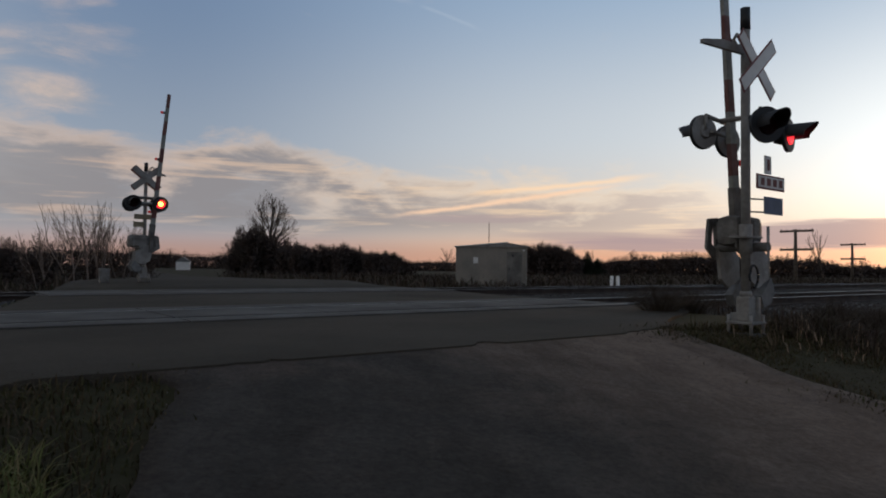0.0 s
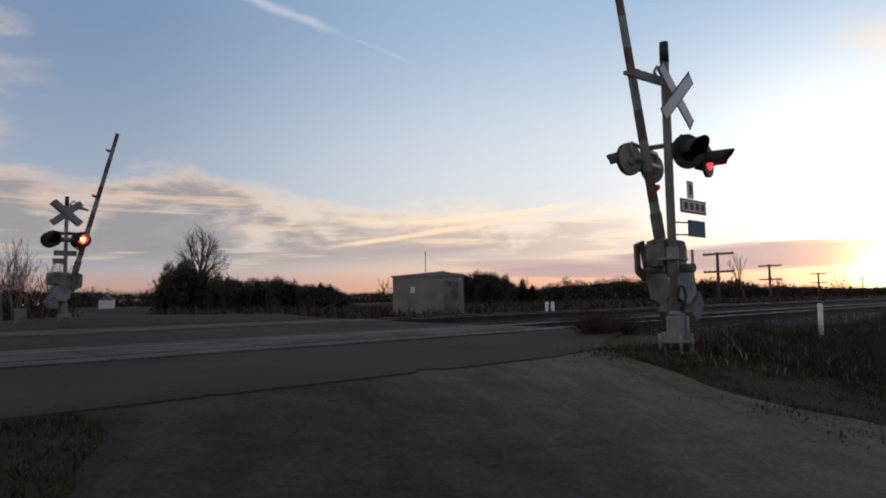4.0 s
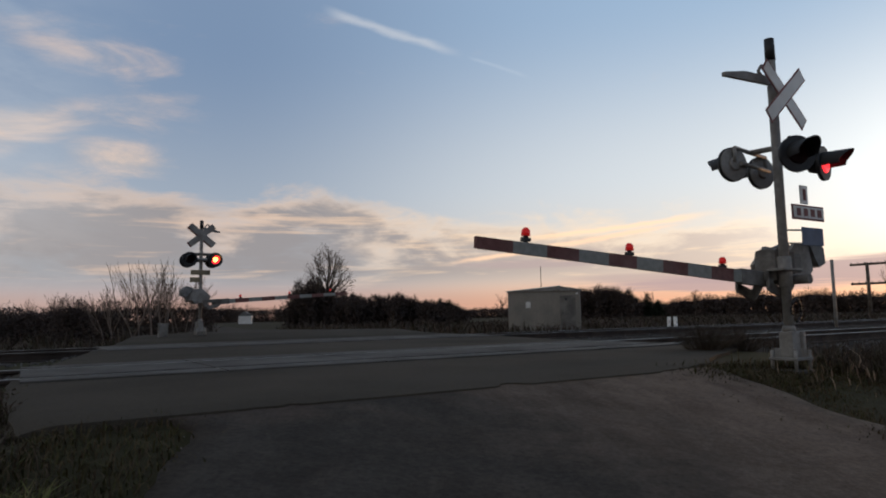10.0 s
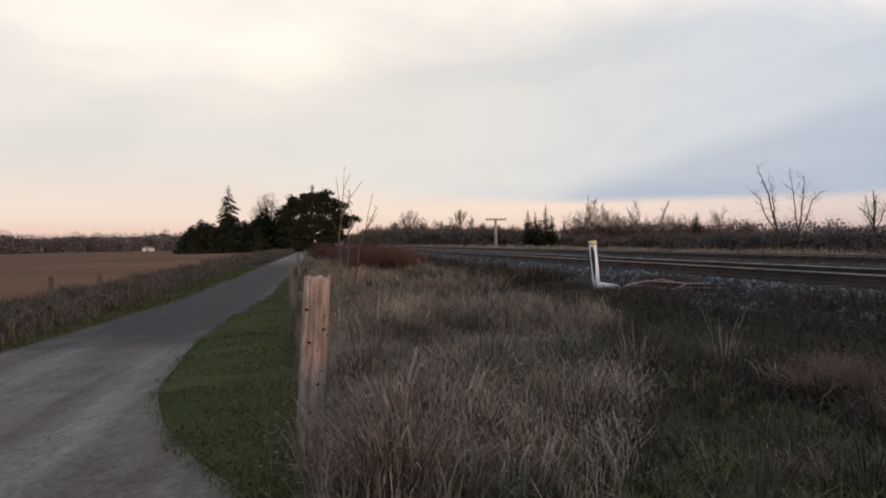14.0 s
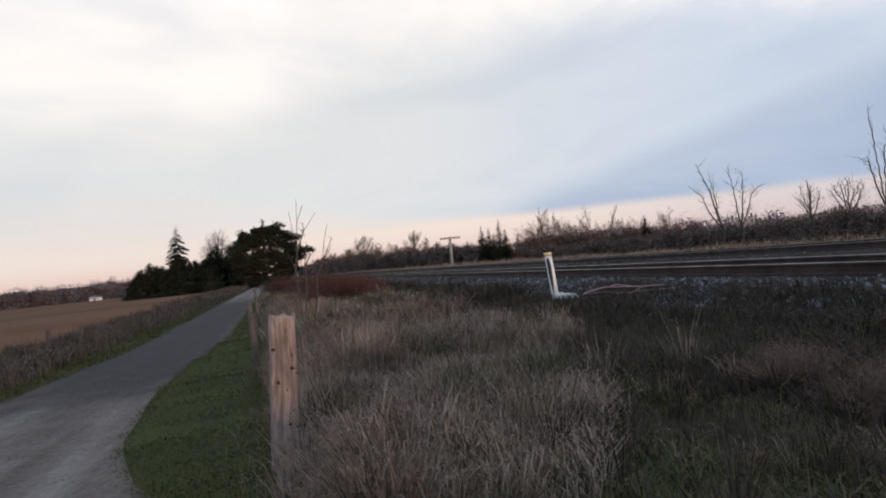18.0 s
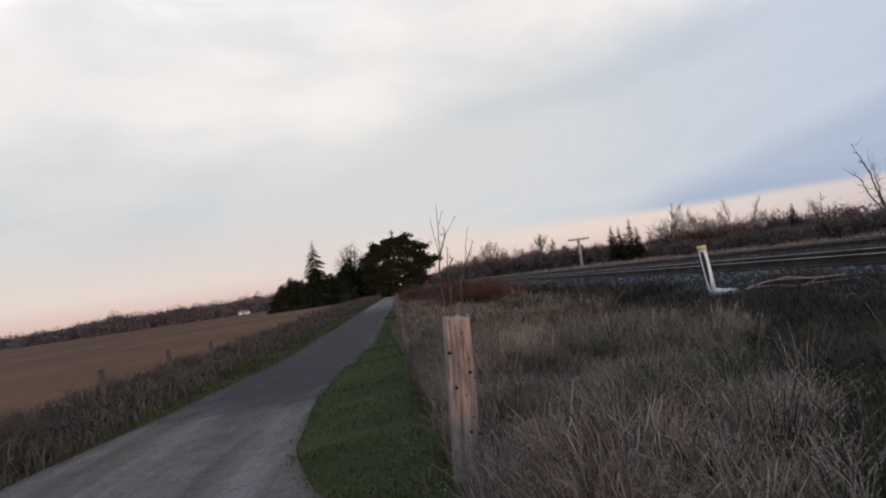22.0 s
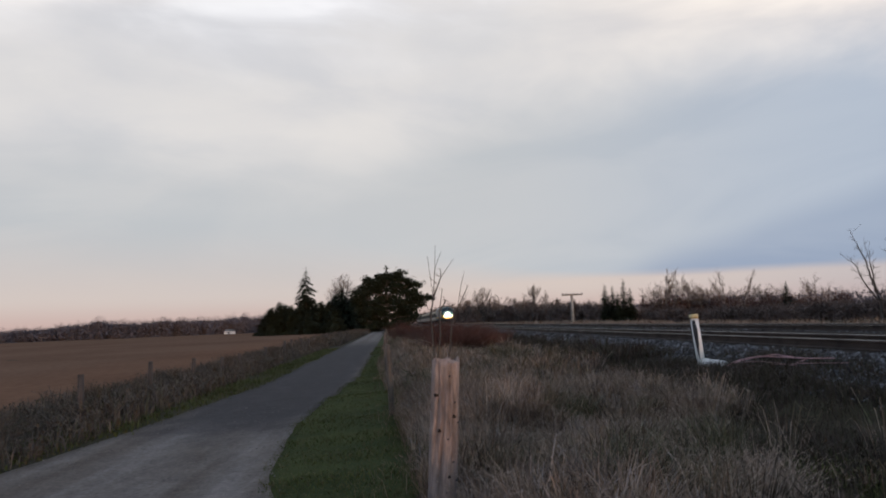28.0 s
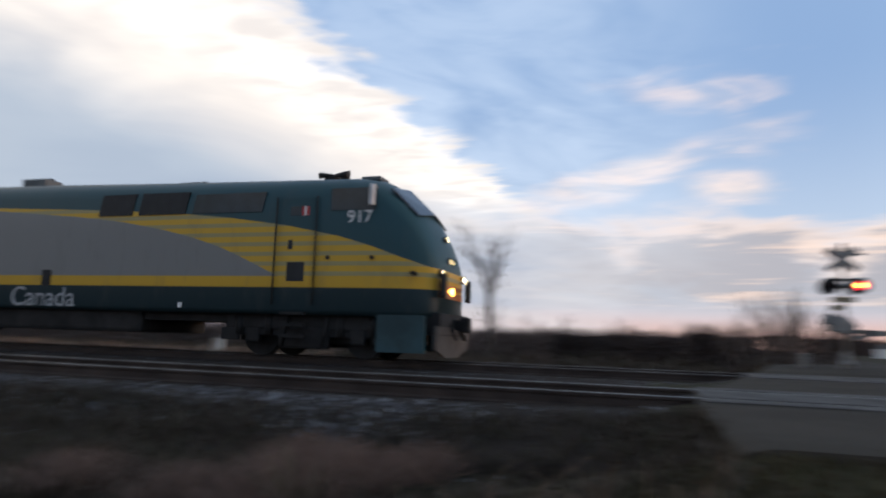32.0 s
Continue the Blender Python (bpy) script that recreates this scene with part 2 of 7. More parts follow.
    lit = n.mix(n.step(n.math("ADD", n.math("MULTIPLY", ribs, 0.7), n.math("MULTIPLY", ragged, 0.3)), 0.36, 0.64), (0.54, 0.49, 0.45), (0.78, 0.70, 0.62))
    sheet = n.mix(n.math("MULTIPLY", rim, 0.9), veil, lit)
    # heaped and streaky clouds in the west: layers under a ragged top, lit along it
    fine = n.noise(n.xyz(n.math("MULTIPLY", az, 4.0), n.math("MULTIPLY", el, 15.0), 0.7), 1.6, 7.0, 0.6, 0.5)
    rough = n.math("MULTIPLY", n.math("SUBTRACT", fine, 0.5), 1.5)
    crest = course(((-60, 3.0), (-38, 3.6), (-28, 5.6), (-18, 8.2), (-6, 8.4), (6, 8.8), (12, 10.2), (18, 11.6), (23, 9.6), (30, 11.4), (38, 11.2), (50, 12.0), (180, 12)), 24)
    depth = n.math("ADD", n.math("SUBTRACT", crest, el), n.math("ADD", n.math("MULTIPLY", rough, 0.05), n.math("MULTIPLY", n.math("SUBTRACT", fluff, 0.5), 0.16)))
    heap = n.math("MULTIPLY", n.step(depth, -0.012, 0.045), n.step(el, 0.035, 0.07))
    heap = n.math("MULTIPLY", heap, n.step(az, -0.62, -0.15, 0.25, 1.0))
    shade = n.mix(n.step(toward, 0.78, 1.0), (0.285, 0.27, 0.28), (0.60, 0.485, 0.42))
    glow = n.mix(n.step(toward, 0.7, 1.0), (0.62, 0.455, 0.36), (1.0, 0.74, 0.49))
    streak = n.noise(n.xyz(n.math("MULTIPLY", az, 3.0), n.math("MULTIPLY", el, 40.0), 5.0), 1.5, 6.0, 0.6, 0.4)
    mass = n.mix(n.math("MULTIPLY", n.step(n.math("ADD", streak, n.math("MULTIPLY", n.step(el, 0.05, 0.1), -0.02)), 0.50, 0.66), 0.75), shade, glow)
    crown = n.step(n.math("ADD", depth, n.math("MULTIPLY", n.math("SUBTRACT", fine, 0.5), 0.10)), 0.02, 0.075, 1.0, 0.0)
    mass = n.mix(n.math("MULTIPLY", crown, 0.85), mass, n.mix(n.step(toward, 0.7, 1.0), (0.67, 0.515, 0.42), (0.95, 0.77, 0.58)))
    west = n.mix(n.math("MULTIPLY", heap, n.step(fine, 0.3, 0.55, 0.62, 0.95)), clear, mass)
    # loose puffs and plumes above the layers
    puffs = most([blob(31, 12.6, 7, 2.6, 0.1), blob(41, 13.4, 15, 3.6, -0.28), n.math("MULTIPLY", blob(34, 20.3, 12, 3.2, 0.1), 0.62), n.math("MULTIPLY", blob(31, 16.2, 13, 3.0, -0.12), 0.5), n.math("MULTIPLY", blob(-41, 17.5, 8, 5), 0.6)])
    a_puffs = n.step(n.math("ADD", puffs, n.math("ADD", n.math("MULTIPLY", rough, 0.7), n.math("MULTIPLY", n.math("SUBTRACT", fluff, 0.5), 0.9))), 0.2, 1.05)
    west = n.mix(n.math("MULTIPLY", a_puffs, 0.9), west, n.mix(n.step(n.math("ADD", fine, n.math("MULTIPLY", el, 0.6)), 0.48, 0.72), (0.45, 0.41, 0.40), (0.72, 0.545, 0.44)))
    lines = n.noise(n.xyz(n.math("MULTIPLY", az, 5.0), n.math("MULTIPLY", el, 130.0), 9.0), 1.0, 4.0, 0.6, 0.3)
    bar = n.math("MULTIPLY", n.step(n.math("ADD", most([blob(-33, 2.9, 24, 1.7, -0.01), n.math("MULTIPLY", blob(-18, 2.2, 20, 1.2), 0.7)]), n.math("SUBTRACT", lines, 0.5)), 0.2, 0.55), n.step(az, -0.80, -0.68))
    # thin trails
    for a0, e0, a1, e1, half, tone, power in ((15.5, 25.5, 2.3, 21.9, 0.0055, (0.58, 0.60, 0.64), 0.5), (2.6, 21.9, -3.5, 19.7, 0.0025, (0.5, 0.58, 0.68), 0.22), (5.5, 4.3, -17.0, 7.4, 0.0032, (1.02, 0.69, 0.47), 0.85), (-1.0, 6.2, -19.0, 7.9, 0.0034, (1.05, 0.74, 0.48), 0.75)):
        a0, e0, a1, e1 = (radians(k) for k in (a0, e0, a1, e1))
        along = n.math("DIVIDE", n.math("SUBTRACT", az, a0), a1 - a0)
        mid = n.math("ADD", n.math("MULTIPLY", along, e1 - e0), e0)
        wob = n.math("MULTIPLY", n.math("SUBTRACT", n.noise(n.xyz(n.math("MULTIPLY", az, 14.0), n.math("MULTIPLY", el, 40.0)), 1.0, 4.0), 0.5), 0.012)
        gap = n.math("ABSOLUTE", n.math("ADD", n.math("SUBTRACT", el, mid), wob))
        m = n.math("MULTIPLY", n.step(gap, 0.0, half * 1.8, 1.0, 0.0), n.math("MULTIPLY", n.step(along, 0.0, 0.2), n.step(along, 0.7, 1.0, 1.0, 0.0)))
        west = n.mix(n.math("MULTIPLY", m, power), west, tone)
    thin = n.noise(n.xyz(n.math("MULTIPLY", az, 3.2), n.math("ADD", n.math("MULTIPLY", el, 8.0), n.math("MULTIPLY", az, -1.4)), 6.0), 1.4, 7.0, 0.62, 0.7)
    haze = n.math("MULTIPLY", n.step(thin, 0.22, 0.7), n.math("MULTIPLY", n.step(az, 0.45, 0.85), n.step(el, 0.26, 0.44, 0.85, 0.45)))
    west = n.mix(haze, west, n.mix(n.step(el, 0.08, 0.24), (0.47, 0.45, 0.45), (0.42, 0.48, 0.56)))
    sky = n.mix(bank, west, sheet)
    strip = n.step(n.math("ADD", most([blob(-15, 2.7, 17, 0.9, 0.02), blob(-3, 4.3, 13, 0.7, 0.0)]), n.math("MULTIPLY", rough, 0.6)), 0.3, 0.8)
    sky = n.mix(n.math("MULTIPLY", strip, 0.6), sky, (0.44, 0.345, 0.345))
    # the glare round the sun, and the bar of cloud before it
    near = n.math("MAXIMUM", dot, 0.0)
    halo = n.math("POWER", near, 34.0)
    core = n.math("POWER", near, 1400.0)
    sky = n.mix(1.0, sky, n.mix(halo, (0, 0, 0), n.mix(n.step(el, 0.02, 0.13), (0.60, 0.33, 0.17), (0.80, 0.76, 0.66))), "ADD")
    sky = n.mix(n.math("MULTIPLY", bar, 0.86), sky, (0.47, 0.345, 0.345))
    ember = n.math("POWER", near, 260.0)
    sky = n.mix(1.0, sky, n.mix(ember, (0, 0, 0), (1.2, 0.5, 0.12)), "ADD")
    sky = n.mix(1.0, sky, n.mix(core, (0, 0, 0), (7.0, 3.8, 1.4)), "ADD")
    out = n.add("ShaderNodeOutputWorld")
    back = n.add("ShaderNodeBackground")
    n.link(sky, back.inputs[0])
    back.inputs[1].default_value = 1.0
    n.link(back.outputs[0], out.inputs[0])


make_world()
sun = new("sun", bpy.data.lights.new("sun", "SUN"))
sun.data.energy, sun.data.angle, sun.data.color = 0.6, radians(1.5), (1.0, 0.55, 0.28)
sun.matrix_world = look((0, 0, 0), -SUN)


# ---- materials ----
def material(name, colour, rough=0.8, metal=0.0, vary=0.25, grain=40.0, bump=0.15, second=None, patch=1.5, emit=0.0, coat=0.0, stretch=None, spec=0.4):
    m = bpy.data.materials.new(name)
    m.use_nodes = True
    n = Nodes(m.node_tree)
    b = m.node_tree.nodes["Principled BSDF"]
    at = n.add("ShaderNodeTexCoord").outputs["Object"]
    if stretch:
        mp = n.add("ShaderNodeMapping")
        n.link(at, mp.inputs[0])
        mp.inputs["Scale"].default_value = stretch
        at = mp.outputs[0]
    fine, broad = n.noise(at, grain, 6.0, 0.6), n.noise(at, patch, 4.0, 0.6)
    second = second or tuple(c * 0.55 for c in colour)
    base = n.mix(n.step(broad, 0.35, 0.68), colour, second)
    tone = n.math("ADD", n.math("MULTIPLY", n.math("SUBTRACT", fine, 0.5), vary * 3.0), 1.0)
    rnd = n.add("ShaderNodeObjectInfo").outputs["Random"]
    tone = n.math("MULTIPLY", tone, n.math("ADD", n.math("MULTIPLY", rnd, 0.16), 0.92))
    n.link(n.mix(1.0, base, n.xyz(tone, tone, tone), "MULTIPLY"), b.inputs["Base Color"])
    b.inputs["Metallic"].default_value = metal
    n.link(n.math("ADD", n.math("MULTIPLY", n.math("SUBTRACT", broad, 0.5), 0.3), rough, clamp=True), b.inputs["Roughness"])
    b.inputs["Coat Weight"].default_value = coat
    b.inputs["Specular IOR Level"].default_value = spec
    if bump:
        bn = n.add("ShaderNodeBump")
        bn.inputs["Strength"].default_value = bump
        bn.inputs["Distance"].default_value = 0.02
        n.link(fine, bn.inputs["Height"])
        n.link(bn.outputs[0], b.inputs["Normal"])
    if emit:
        b.inputs["Emission Color"].default_value = (*colour, 1)
        b.inputs["Emission Strength"].default_value = emit
    return m


def island(name, colours, rough=0.85, other=None):
    """Plants: each blade or leaf takes its own tone."""
    m = bpy.data.materials.new(name)
    m.use_nodes = True
    n = Nodes(m.node_tree)
    b = m.node_tree.nodes["Principled BSDF"]
    rnd = n.add("ShaderNodeNewGeometry").outputs["Random Per Island"]
    ramp = n.add("ShaderNodeValToRGB")
    els = ramp.color_ramp.elements
    els[0].color, els[1].color = (*colours[0], 1), (*colours[-1], 1)
    for k, c in enumerate(colours[1:-1], 1):
        els.new(k / (len(colours) - 1)).color = (*c, 1)
    n.link(rnd, ramp.inputs[0])
    at = n.add("ShaderNodeTexCoord").outputs["Object"]
    k = n.math("ADD", n.math("MULTIPLY", n.noise(at, 0.6, 3.0), 0.9), 0.5)
    tint = ramp.outputs[0]
    if other:
        tint = n.mix(n.math("MULTIPLY", n.step(n.noise(at, 0.85, 4.0, 0.6), 0.48, 0.64), 0.85), tint, other)
    n.link(n.mix(1.0, tint, n.xyz(k, k, k), "MULTIPLY"), b.inputs["Base Color"])
    b.inputs["Roughness"].default_value = rough
    b.inputs["Specular IOR Level"].default_value = 0.12
    return m


M = {
    "soil": material("soil", (0.052, 0.041, 0.028), 0.95, second=(0.045, 0.042, 0.022), grain=9, patch=0.35, bump=0.6, spec=0.05),
    "asphalt": material("asphalt", (0.070, 0.058, 0.044), 0.9, vary=0.25, grain=45, patch=0.35, bump=0.3, second=(0.052, 0.044, 0.034), spec=0.06),
    "panel": material("panel", (0.10, 0.092, 0.082), 0.85, vary=0.25, grain=30, patch=0.9, bump=0.2, spec=0.15),
    "field": material("field", (0.19, 0.112, 0.074), 0.95, vary=0.35, grain=3.0, patch=0.05, bump=0.5, second=(0.148, 0.085, 0.056), spec=0.0),
    "lawn": material("lawn", (0.038, 0.05, 0.017), 0.9, grain=25, patch=0.9, bump=0.6, second=(0.075, 0.085, 0.03), spec=0.05),
    "ballast": material("ballast", (0.036, 0.029, 0.024), 0.95, vary=0.5, grain=16, patch=0.5, bump=1.0, second=(0.030, 0.024, 0.02), spec=0.08),
    "steel_rail": material("steel_rail", (0.05, 0.034, 0.026), 0.8, 0.1, grain=30, patch=2),
    "rail_head": material("rail_head", (0.21, 0.2, 0.19), 0.46, 1.0, vary=0.1, grain=30, patch=2, bump=0.05),
    "tie": material("tie", (0.05, 0.04, 0.033), 0.9, grain=20, patch=2, bump=0.4),
    "galv": material("galv", (0.27, 0.262, 0.245), 0.65, 0.1, vary=0.25, grain=25, patch=3.5, bump=0.08, second=(0.19, 0.175, 0.16), spec=0.25),
    "black": material("black", (0.014, 0.014, 0.015), 0.55, vary=0.2, bump=0.03, second=(0.02, 0.02, 0.021)),
    "white": material("white", (0.72, 0.71, 0.68), 0.6, vary=0.1, grain=20, patch=2.5, bump=0.05, second=(0.58, 0.56, 0.52)),
    "red": material("red", (0.45, 0.035, 0.03), 0.5, vary=0.15, bump=0.04, second=(0.34, 0.03, 0.028)),
    "lamp_on": material("lamp_on", (1.0, 0.035, 0.045), 0.4, bump=0, emit=1.6),
    "lamp_core": material("lamp_core", (1.0, 0.45, 0.06), 0.4, bump=0, emit=9.0),
    "lamp_off": material("lamp_off", (0.02, 0.004, 0.004), 0.6, bump=0, spec=0.1),
    "hut": material("hut", (0.26, 0.235, 0.20), 0.55, 0.25, vary=0.12, grain=12, patch=0.7, bump=0.1, second=(0.20, 0.185, 0.16)),
    "bark": material("bark", (0.085, 0.07, 0.058), 0.9, grain=20, patch=3, bump=0.5),
    "wood_post": material("wood_post", (0.34, 0.255, 0.215), 0.85, vary=0.8, grain=30, patch=7.0, bump=1.0, second=(0.175, 0.14, 0.13), stretch=(1, 1, 0.22)),
    "pole_wood": material("pole_wood", (0.12, 0.095, 0.075), 0.9, grain=20, patch=3, bump=0.3),
}


def lane_material(name, light, dark, damp):
    """Packed gravel with wheel tracks along the lane, and damp stretches."""
    m = bpy.data.materials.new(name)
    m.use_nodes = True
    n = Nodes(m.node_tree)
    b = m.node_tree.nodes["Principled BSDF"]
    at = n.add("ShaderNodeTexCoord").outputs["Object"]
    sep = n.add("ShaderNodeSeparateXYZ")
    n.link(at, sep.inputs[0])
    x, y, z = sep.outputs
    s = n.math("ADD", n.math("MULTIPLY", x, AX), n.math("MULTIPLY", y, AY))
    p = n.math("ADD", n.math("MULTIPLY", x, NX), n.math("MULTIPLY", y, NY))
    fine, broad = n.noise(at, 24.0, 6.0, 0.65), n.noise(at, 0.7, 4.0, 0.6)
    along = n.noise(n.xyz(n.math("MULTIPLY", s, 0.22), n.math("MULTIPLY", p, 2.2), 0.0), 1.0, 4.0, 0.6)
    off = n.math("MULTIPLY", n.math("SUBTRACT", broad, 0.5), 0.5)
    q = n.math("ADD", p, off)
    ruts = n.math("MAXIMUM", n.step(n.math("ABSOLUTE", n.math("ADD", q, 2.75)), 0.1, 0.42, 1.0, 0.0), n.step(n.math("ABSOLUTE", n.math("ADD", q, 1.6)), 0.1, 0.42, 1.0, 0.0))
    k = n.math("ADD", n.math("MULTIPLY", ruts, 0.4), n.math("MULTIPLY", n.step(along, 0.35, 0.68), 0.6))
    base = n.mix(k, dark, light)
    wet = n.math("MULTIPLY", n.step(n.math("ADD", s, n.math("MULTIPLY", off, 9.0)), -11.0, -7.5, 1.0, 0.0), n.step(n.math("ADD", s, n.math("MULTIPLY", off, 20.0)), -60.0, -38.0))
    wet = n.math("MULTIPLY", wet, n.step(n.math("ADD", n.math("ABSOLUTE", n.math("ADD", p, 2.3)), off), 0.9, 1.4, 0.95, 0.6))
    base = n.mix(wet, base, damp)
    mottle = n.noise(at, 3.2, 5.0, 0.7)
    tone = n.math("ADD", n.math("ADD", n.math("MULTIPLY", n.math("SUBTRACT", fine, 0.5), 1.5), n.math("MULTIPLY", n.math("SUBTRACT", mottle, 0.5), 1.0)), 1.0)
    n.link(n.mix(1.0, base, n.xyz(tone, tone, tone), "MULTIPLY"), b.inputs["Base Color"])
    b.inputs["Roughness"].default_value = 0.95
    b.inputs["Specular IOR Level"].default_value = 0.1
    bn = n.add("ShaderNodeBump")
    bn.inputs["Strength"].default_value = 0.6
    bn.inputs["Distance"].default_value = 0.02
    n.link(fine, bn.inputs["Height"])
    n.link(bn.outputs[0], b.inputs["Normal"])
    return m


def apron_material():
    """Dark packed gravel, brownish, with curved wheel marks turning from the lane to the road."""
    m = bpy.data.materials.new("gravel_drive")
    m.use_nodes = True
    n = Nodes(m.node_tree)
    b = m.node_tree.nodes["Principled BSDF"]
    at = n.add("ShaderNodeTexCoord").outputs["Object"]
    sep = n.add("ShaderNodeSeparateXYZ")
    n.link(at, sep.inputs[0])
    x, y, z = sep.outputs
    s = n.math("ADD", n.math("MULTIPLY", x, AX), n.math("MULTIPLY", y, AY))
    p = n.math("ADD", n.math("MULTIPLY", x, NX), n.math("MULTIPLY", y, NY))
    fine, broad = n.noise(at, 30.0, 6.0, 0.7), n.noise(at, 0.6, 5.0, 0.65, 0.6)
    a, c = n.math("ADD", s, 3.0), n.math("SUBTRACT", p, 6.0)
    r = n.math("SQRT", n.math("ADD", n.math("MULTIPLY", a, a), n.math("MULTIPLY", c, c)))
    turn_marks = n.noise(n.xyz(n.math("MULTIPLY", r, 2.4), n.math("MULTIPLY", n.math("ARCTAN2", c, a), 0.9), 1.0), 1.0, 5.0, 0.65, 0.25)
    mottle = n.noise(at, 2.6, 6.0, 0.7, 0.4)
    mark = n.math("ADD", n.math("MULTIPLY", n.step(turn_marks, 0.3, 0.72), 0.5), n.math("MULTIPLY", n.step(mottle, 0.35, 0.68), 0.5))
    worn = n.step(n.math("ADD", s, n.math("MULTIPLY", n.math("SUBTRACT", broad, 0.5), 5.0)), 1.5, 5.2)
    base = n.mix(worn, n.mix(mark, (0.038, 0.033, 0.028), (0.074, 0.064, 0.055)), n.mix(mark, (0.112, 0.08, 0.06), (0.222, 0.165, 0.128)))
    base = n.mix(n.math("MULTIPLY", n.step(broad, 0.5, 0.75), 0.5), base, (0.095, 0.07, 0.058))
    tone = n.math("ADD", n.math("MULTIPLY", n.math("SUBTRACT", fine, 0.5), 1.4), 1.0)
    n.link(n.mix(1.0, base, n.xyz(tone, tone, tone), "MULTIPLY"), b.inputs["Base Color"])
    b.inputs["Roughness"].default_value = 0.95
    b.inputs["Specular IOR Level"].default_value = 0.08
    bn = n.add("ShaderNodeBump")
    bn.inputs["Strength"].default_value = 0.7
    bn.inputs["Distance"].default_value = 0.03
    n.link(n.math("ADD", fine, n.math("MULTIPLY", turn_marks, 1.5)), bn.inputs["Height"])
    n.link(bn.outputs[0], b.inputs["Normal"])
    return m


M["lane"] = lane_material("gravel_lane", (0.235, 0.203, 0.183), (0.125, 0.10, 0.082), (0.058, 0.052, 0.052))
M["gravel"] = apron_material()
M["arm_white"] = material("arm_white", (0.25, 0.25, 0.23), 0.6, vary=0.3, grain=20, patch=3.0, bump=0.05, second=(0.22, 0.225, 0.205), spec=0.2)
M["arm_red"] = material("arm_red", (0.165, 0.085, 0.076), 0.6, vary=0.3, grain=20, patch=3.0, bump=0.04, second=(0.14, 0.055, 0.05), spec=0.2)
M["border"] = material("border", (0.24, 0.09, 0.085), 0.6, vary=0.15, bump=0.04, second=(0.17, 0.075, 0.07), spec=0.2)
M["brush"] = island("brush", [(0.105, 0.078, 0.067), (0.14, 0.102, 0.087), (0.16, 0.117, 0.098), (0.115, 0.088, 0.076)])
# far brush: the haze of distance is put into its mauve-grey colour
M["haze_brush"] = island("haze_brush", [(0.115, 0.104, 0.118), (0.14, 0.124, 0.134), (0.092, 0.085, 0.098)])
M["iron"] = material("iron", (0.20, 0.19, 0.175), 0.7, 0.1, vary=0.3, grain=18, patch=3.0, bump=0.1, second=(0.10, 0.09, 0.08), spec=0.2)
M["straw"] = island("straw", [(0.23, 0.165, 0.12), (0.31, 0.225, 0.165), (0.17, 0.122, 0.09)])
M["dry"] = island("dry", [(0.22, 0.15, 0.10), (0.37, 0.265, 0.185), (0.14, 0.096, 0.068), (0.28, 0.17, 0.115), (0.11, 0.10, 0.052)], other=(0.065, 0.066, 0.034))
M["conifer"] = island("conifer", [(0.014, 0.018, 0.010), (0.02, 0.025, 0.013), (0.026, 0.03, 0.016)])
M["twig"] = island("twig", [(0.08, 0.063, 0.052), (0.115, 0.09, 0.074), (0.062, 0.048, 0.04)])
M["pale_twig"] = island("pale_twig", [(0.22, 0.18, 0.16), (0.28, 0.23, 0.205), (0.18, 0.145, 0.13)])


# ---- mesh helpers ----
def mesh_of(name, bm, mats):
    me = bpy.data.meshes.new(name)
    bm.to_mesh(me)
    bm.free()
    for m in mats if isinstance(mats, (list, tuple)) else [mats]:
        me.materials.append(m)
    return me


def part(name, bm, mat, parent=None, label="", at=None):
    ob = new(name, mesh_of(name, bm, mat))
    if at is not None:
        ob.matrix_basis = at
    if parent is not None:
        ob.parent = parent
    if label:
        ob["label"] = label
    return ob


def thing(name, m, label, category, group="", kind=""):
    ob = new(name)
    ob.empty_display_size = 0.2
    ob.matrix_basis = m
    return tagged(ob, label, category, group, kind)


def box(bm, size, centre=(0, 0, 0), turned=None, bevel=0.0, mi=0):
    m = Matrix.Translation(centre) @ (turned or Matrix()) @ Matrix.Diagonal((*size, 1))
    got = bmesh.ops.create_cube(bm, size=1.0, matrix=m)
    faces = {f for v in got["verts"] for f in v.link_faces}
    if bevel:
        edges = list({e for f in faces for e in f.edges})
        out = bmesh.ops.bevel(bm, geom=edges, offset=bevel, segments=2, affect="EDGES", profile=0.6)
        faces = set(out["faces"]) | {f for f in faces if f.is_valid}
    for f in faces:
        f.material_index = mi
    return bm


def tube(bm, a, b, ra, rb=None, sides=12, caps=True, mi=0):
    a, b = Vector(a), Vector(b)
    d = b - a
    m = Matrix.Translation((a + b) / 2) @ d.to_track_quat("Z", "Y").to_matrix().to_4x4()
    got = bmesh.ops.create_cone(bm, cap_ends=caps, segments=sides, radius1=ra, radius2=ra if rb is None else rb, depth=d.length, matrix=m)
    for f in {f for v in got["verts"] for f in v.link_faces}:
        f.material_index = mi
        f.smooth = len(f.verts) == 4
    return bm


def raw(name, verts, faces, mat, smooth_all=False):
    me = bpy.data.meshes.new(name)
    me.from_pydata(verts, [], faces)
    me.materials.append(mat)
    if smooth_all:
        me.polygons.foreach_set("use_smooth", [True] * len(me.polygons))
    me.update()
    return me


def structure(name, me, label=""):
    return tagged(new(name, me), label, name, kind="structure")


# ---- ground ----
def spaced(stops):
    out = []
    for (a, step), (b, _) in zip(stops, stops[1:]):
        k = max(1, round((b - a) / step))
        out += [a + (b - a) * i / k for i in range(k)]
    return out + [stops[-1][0]]


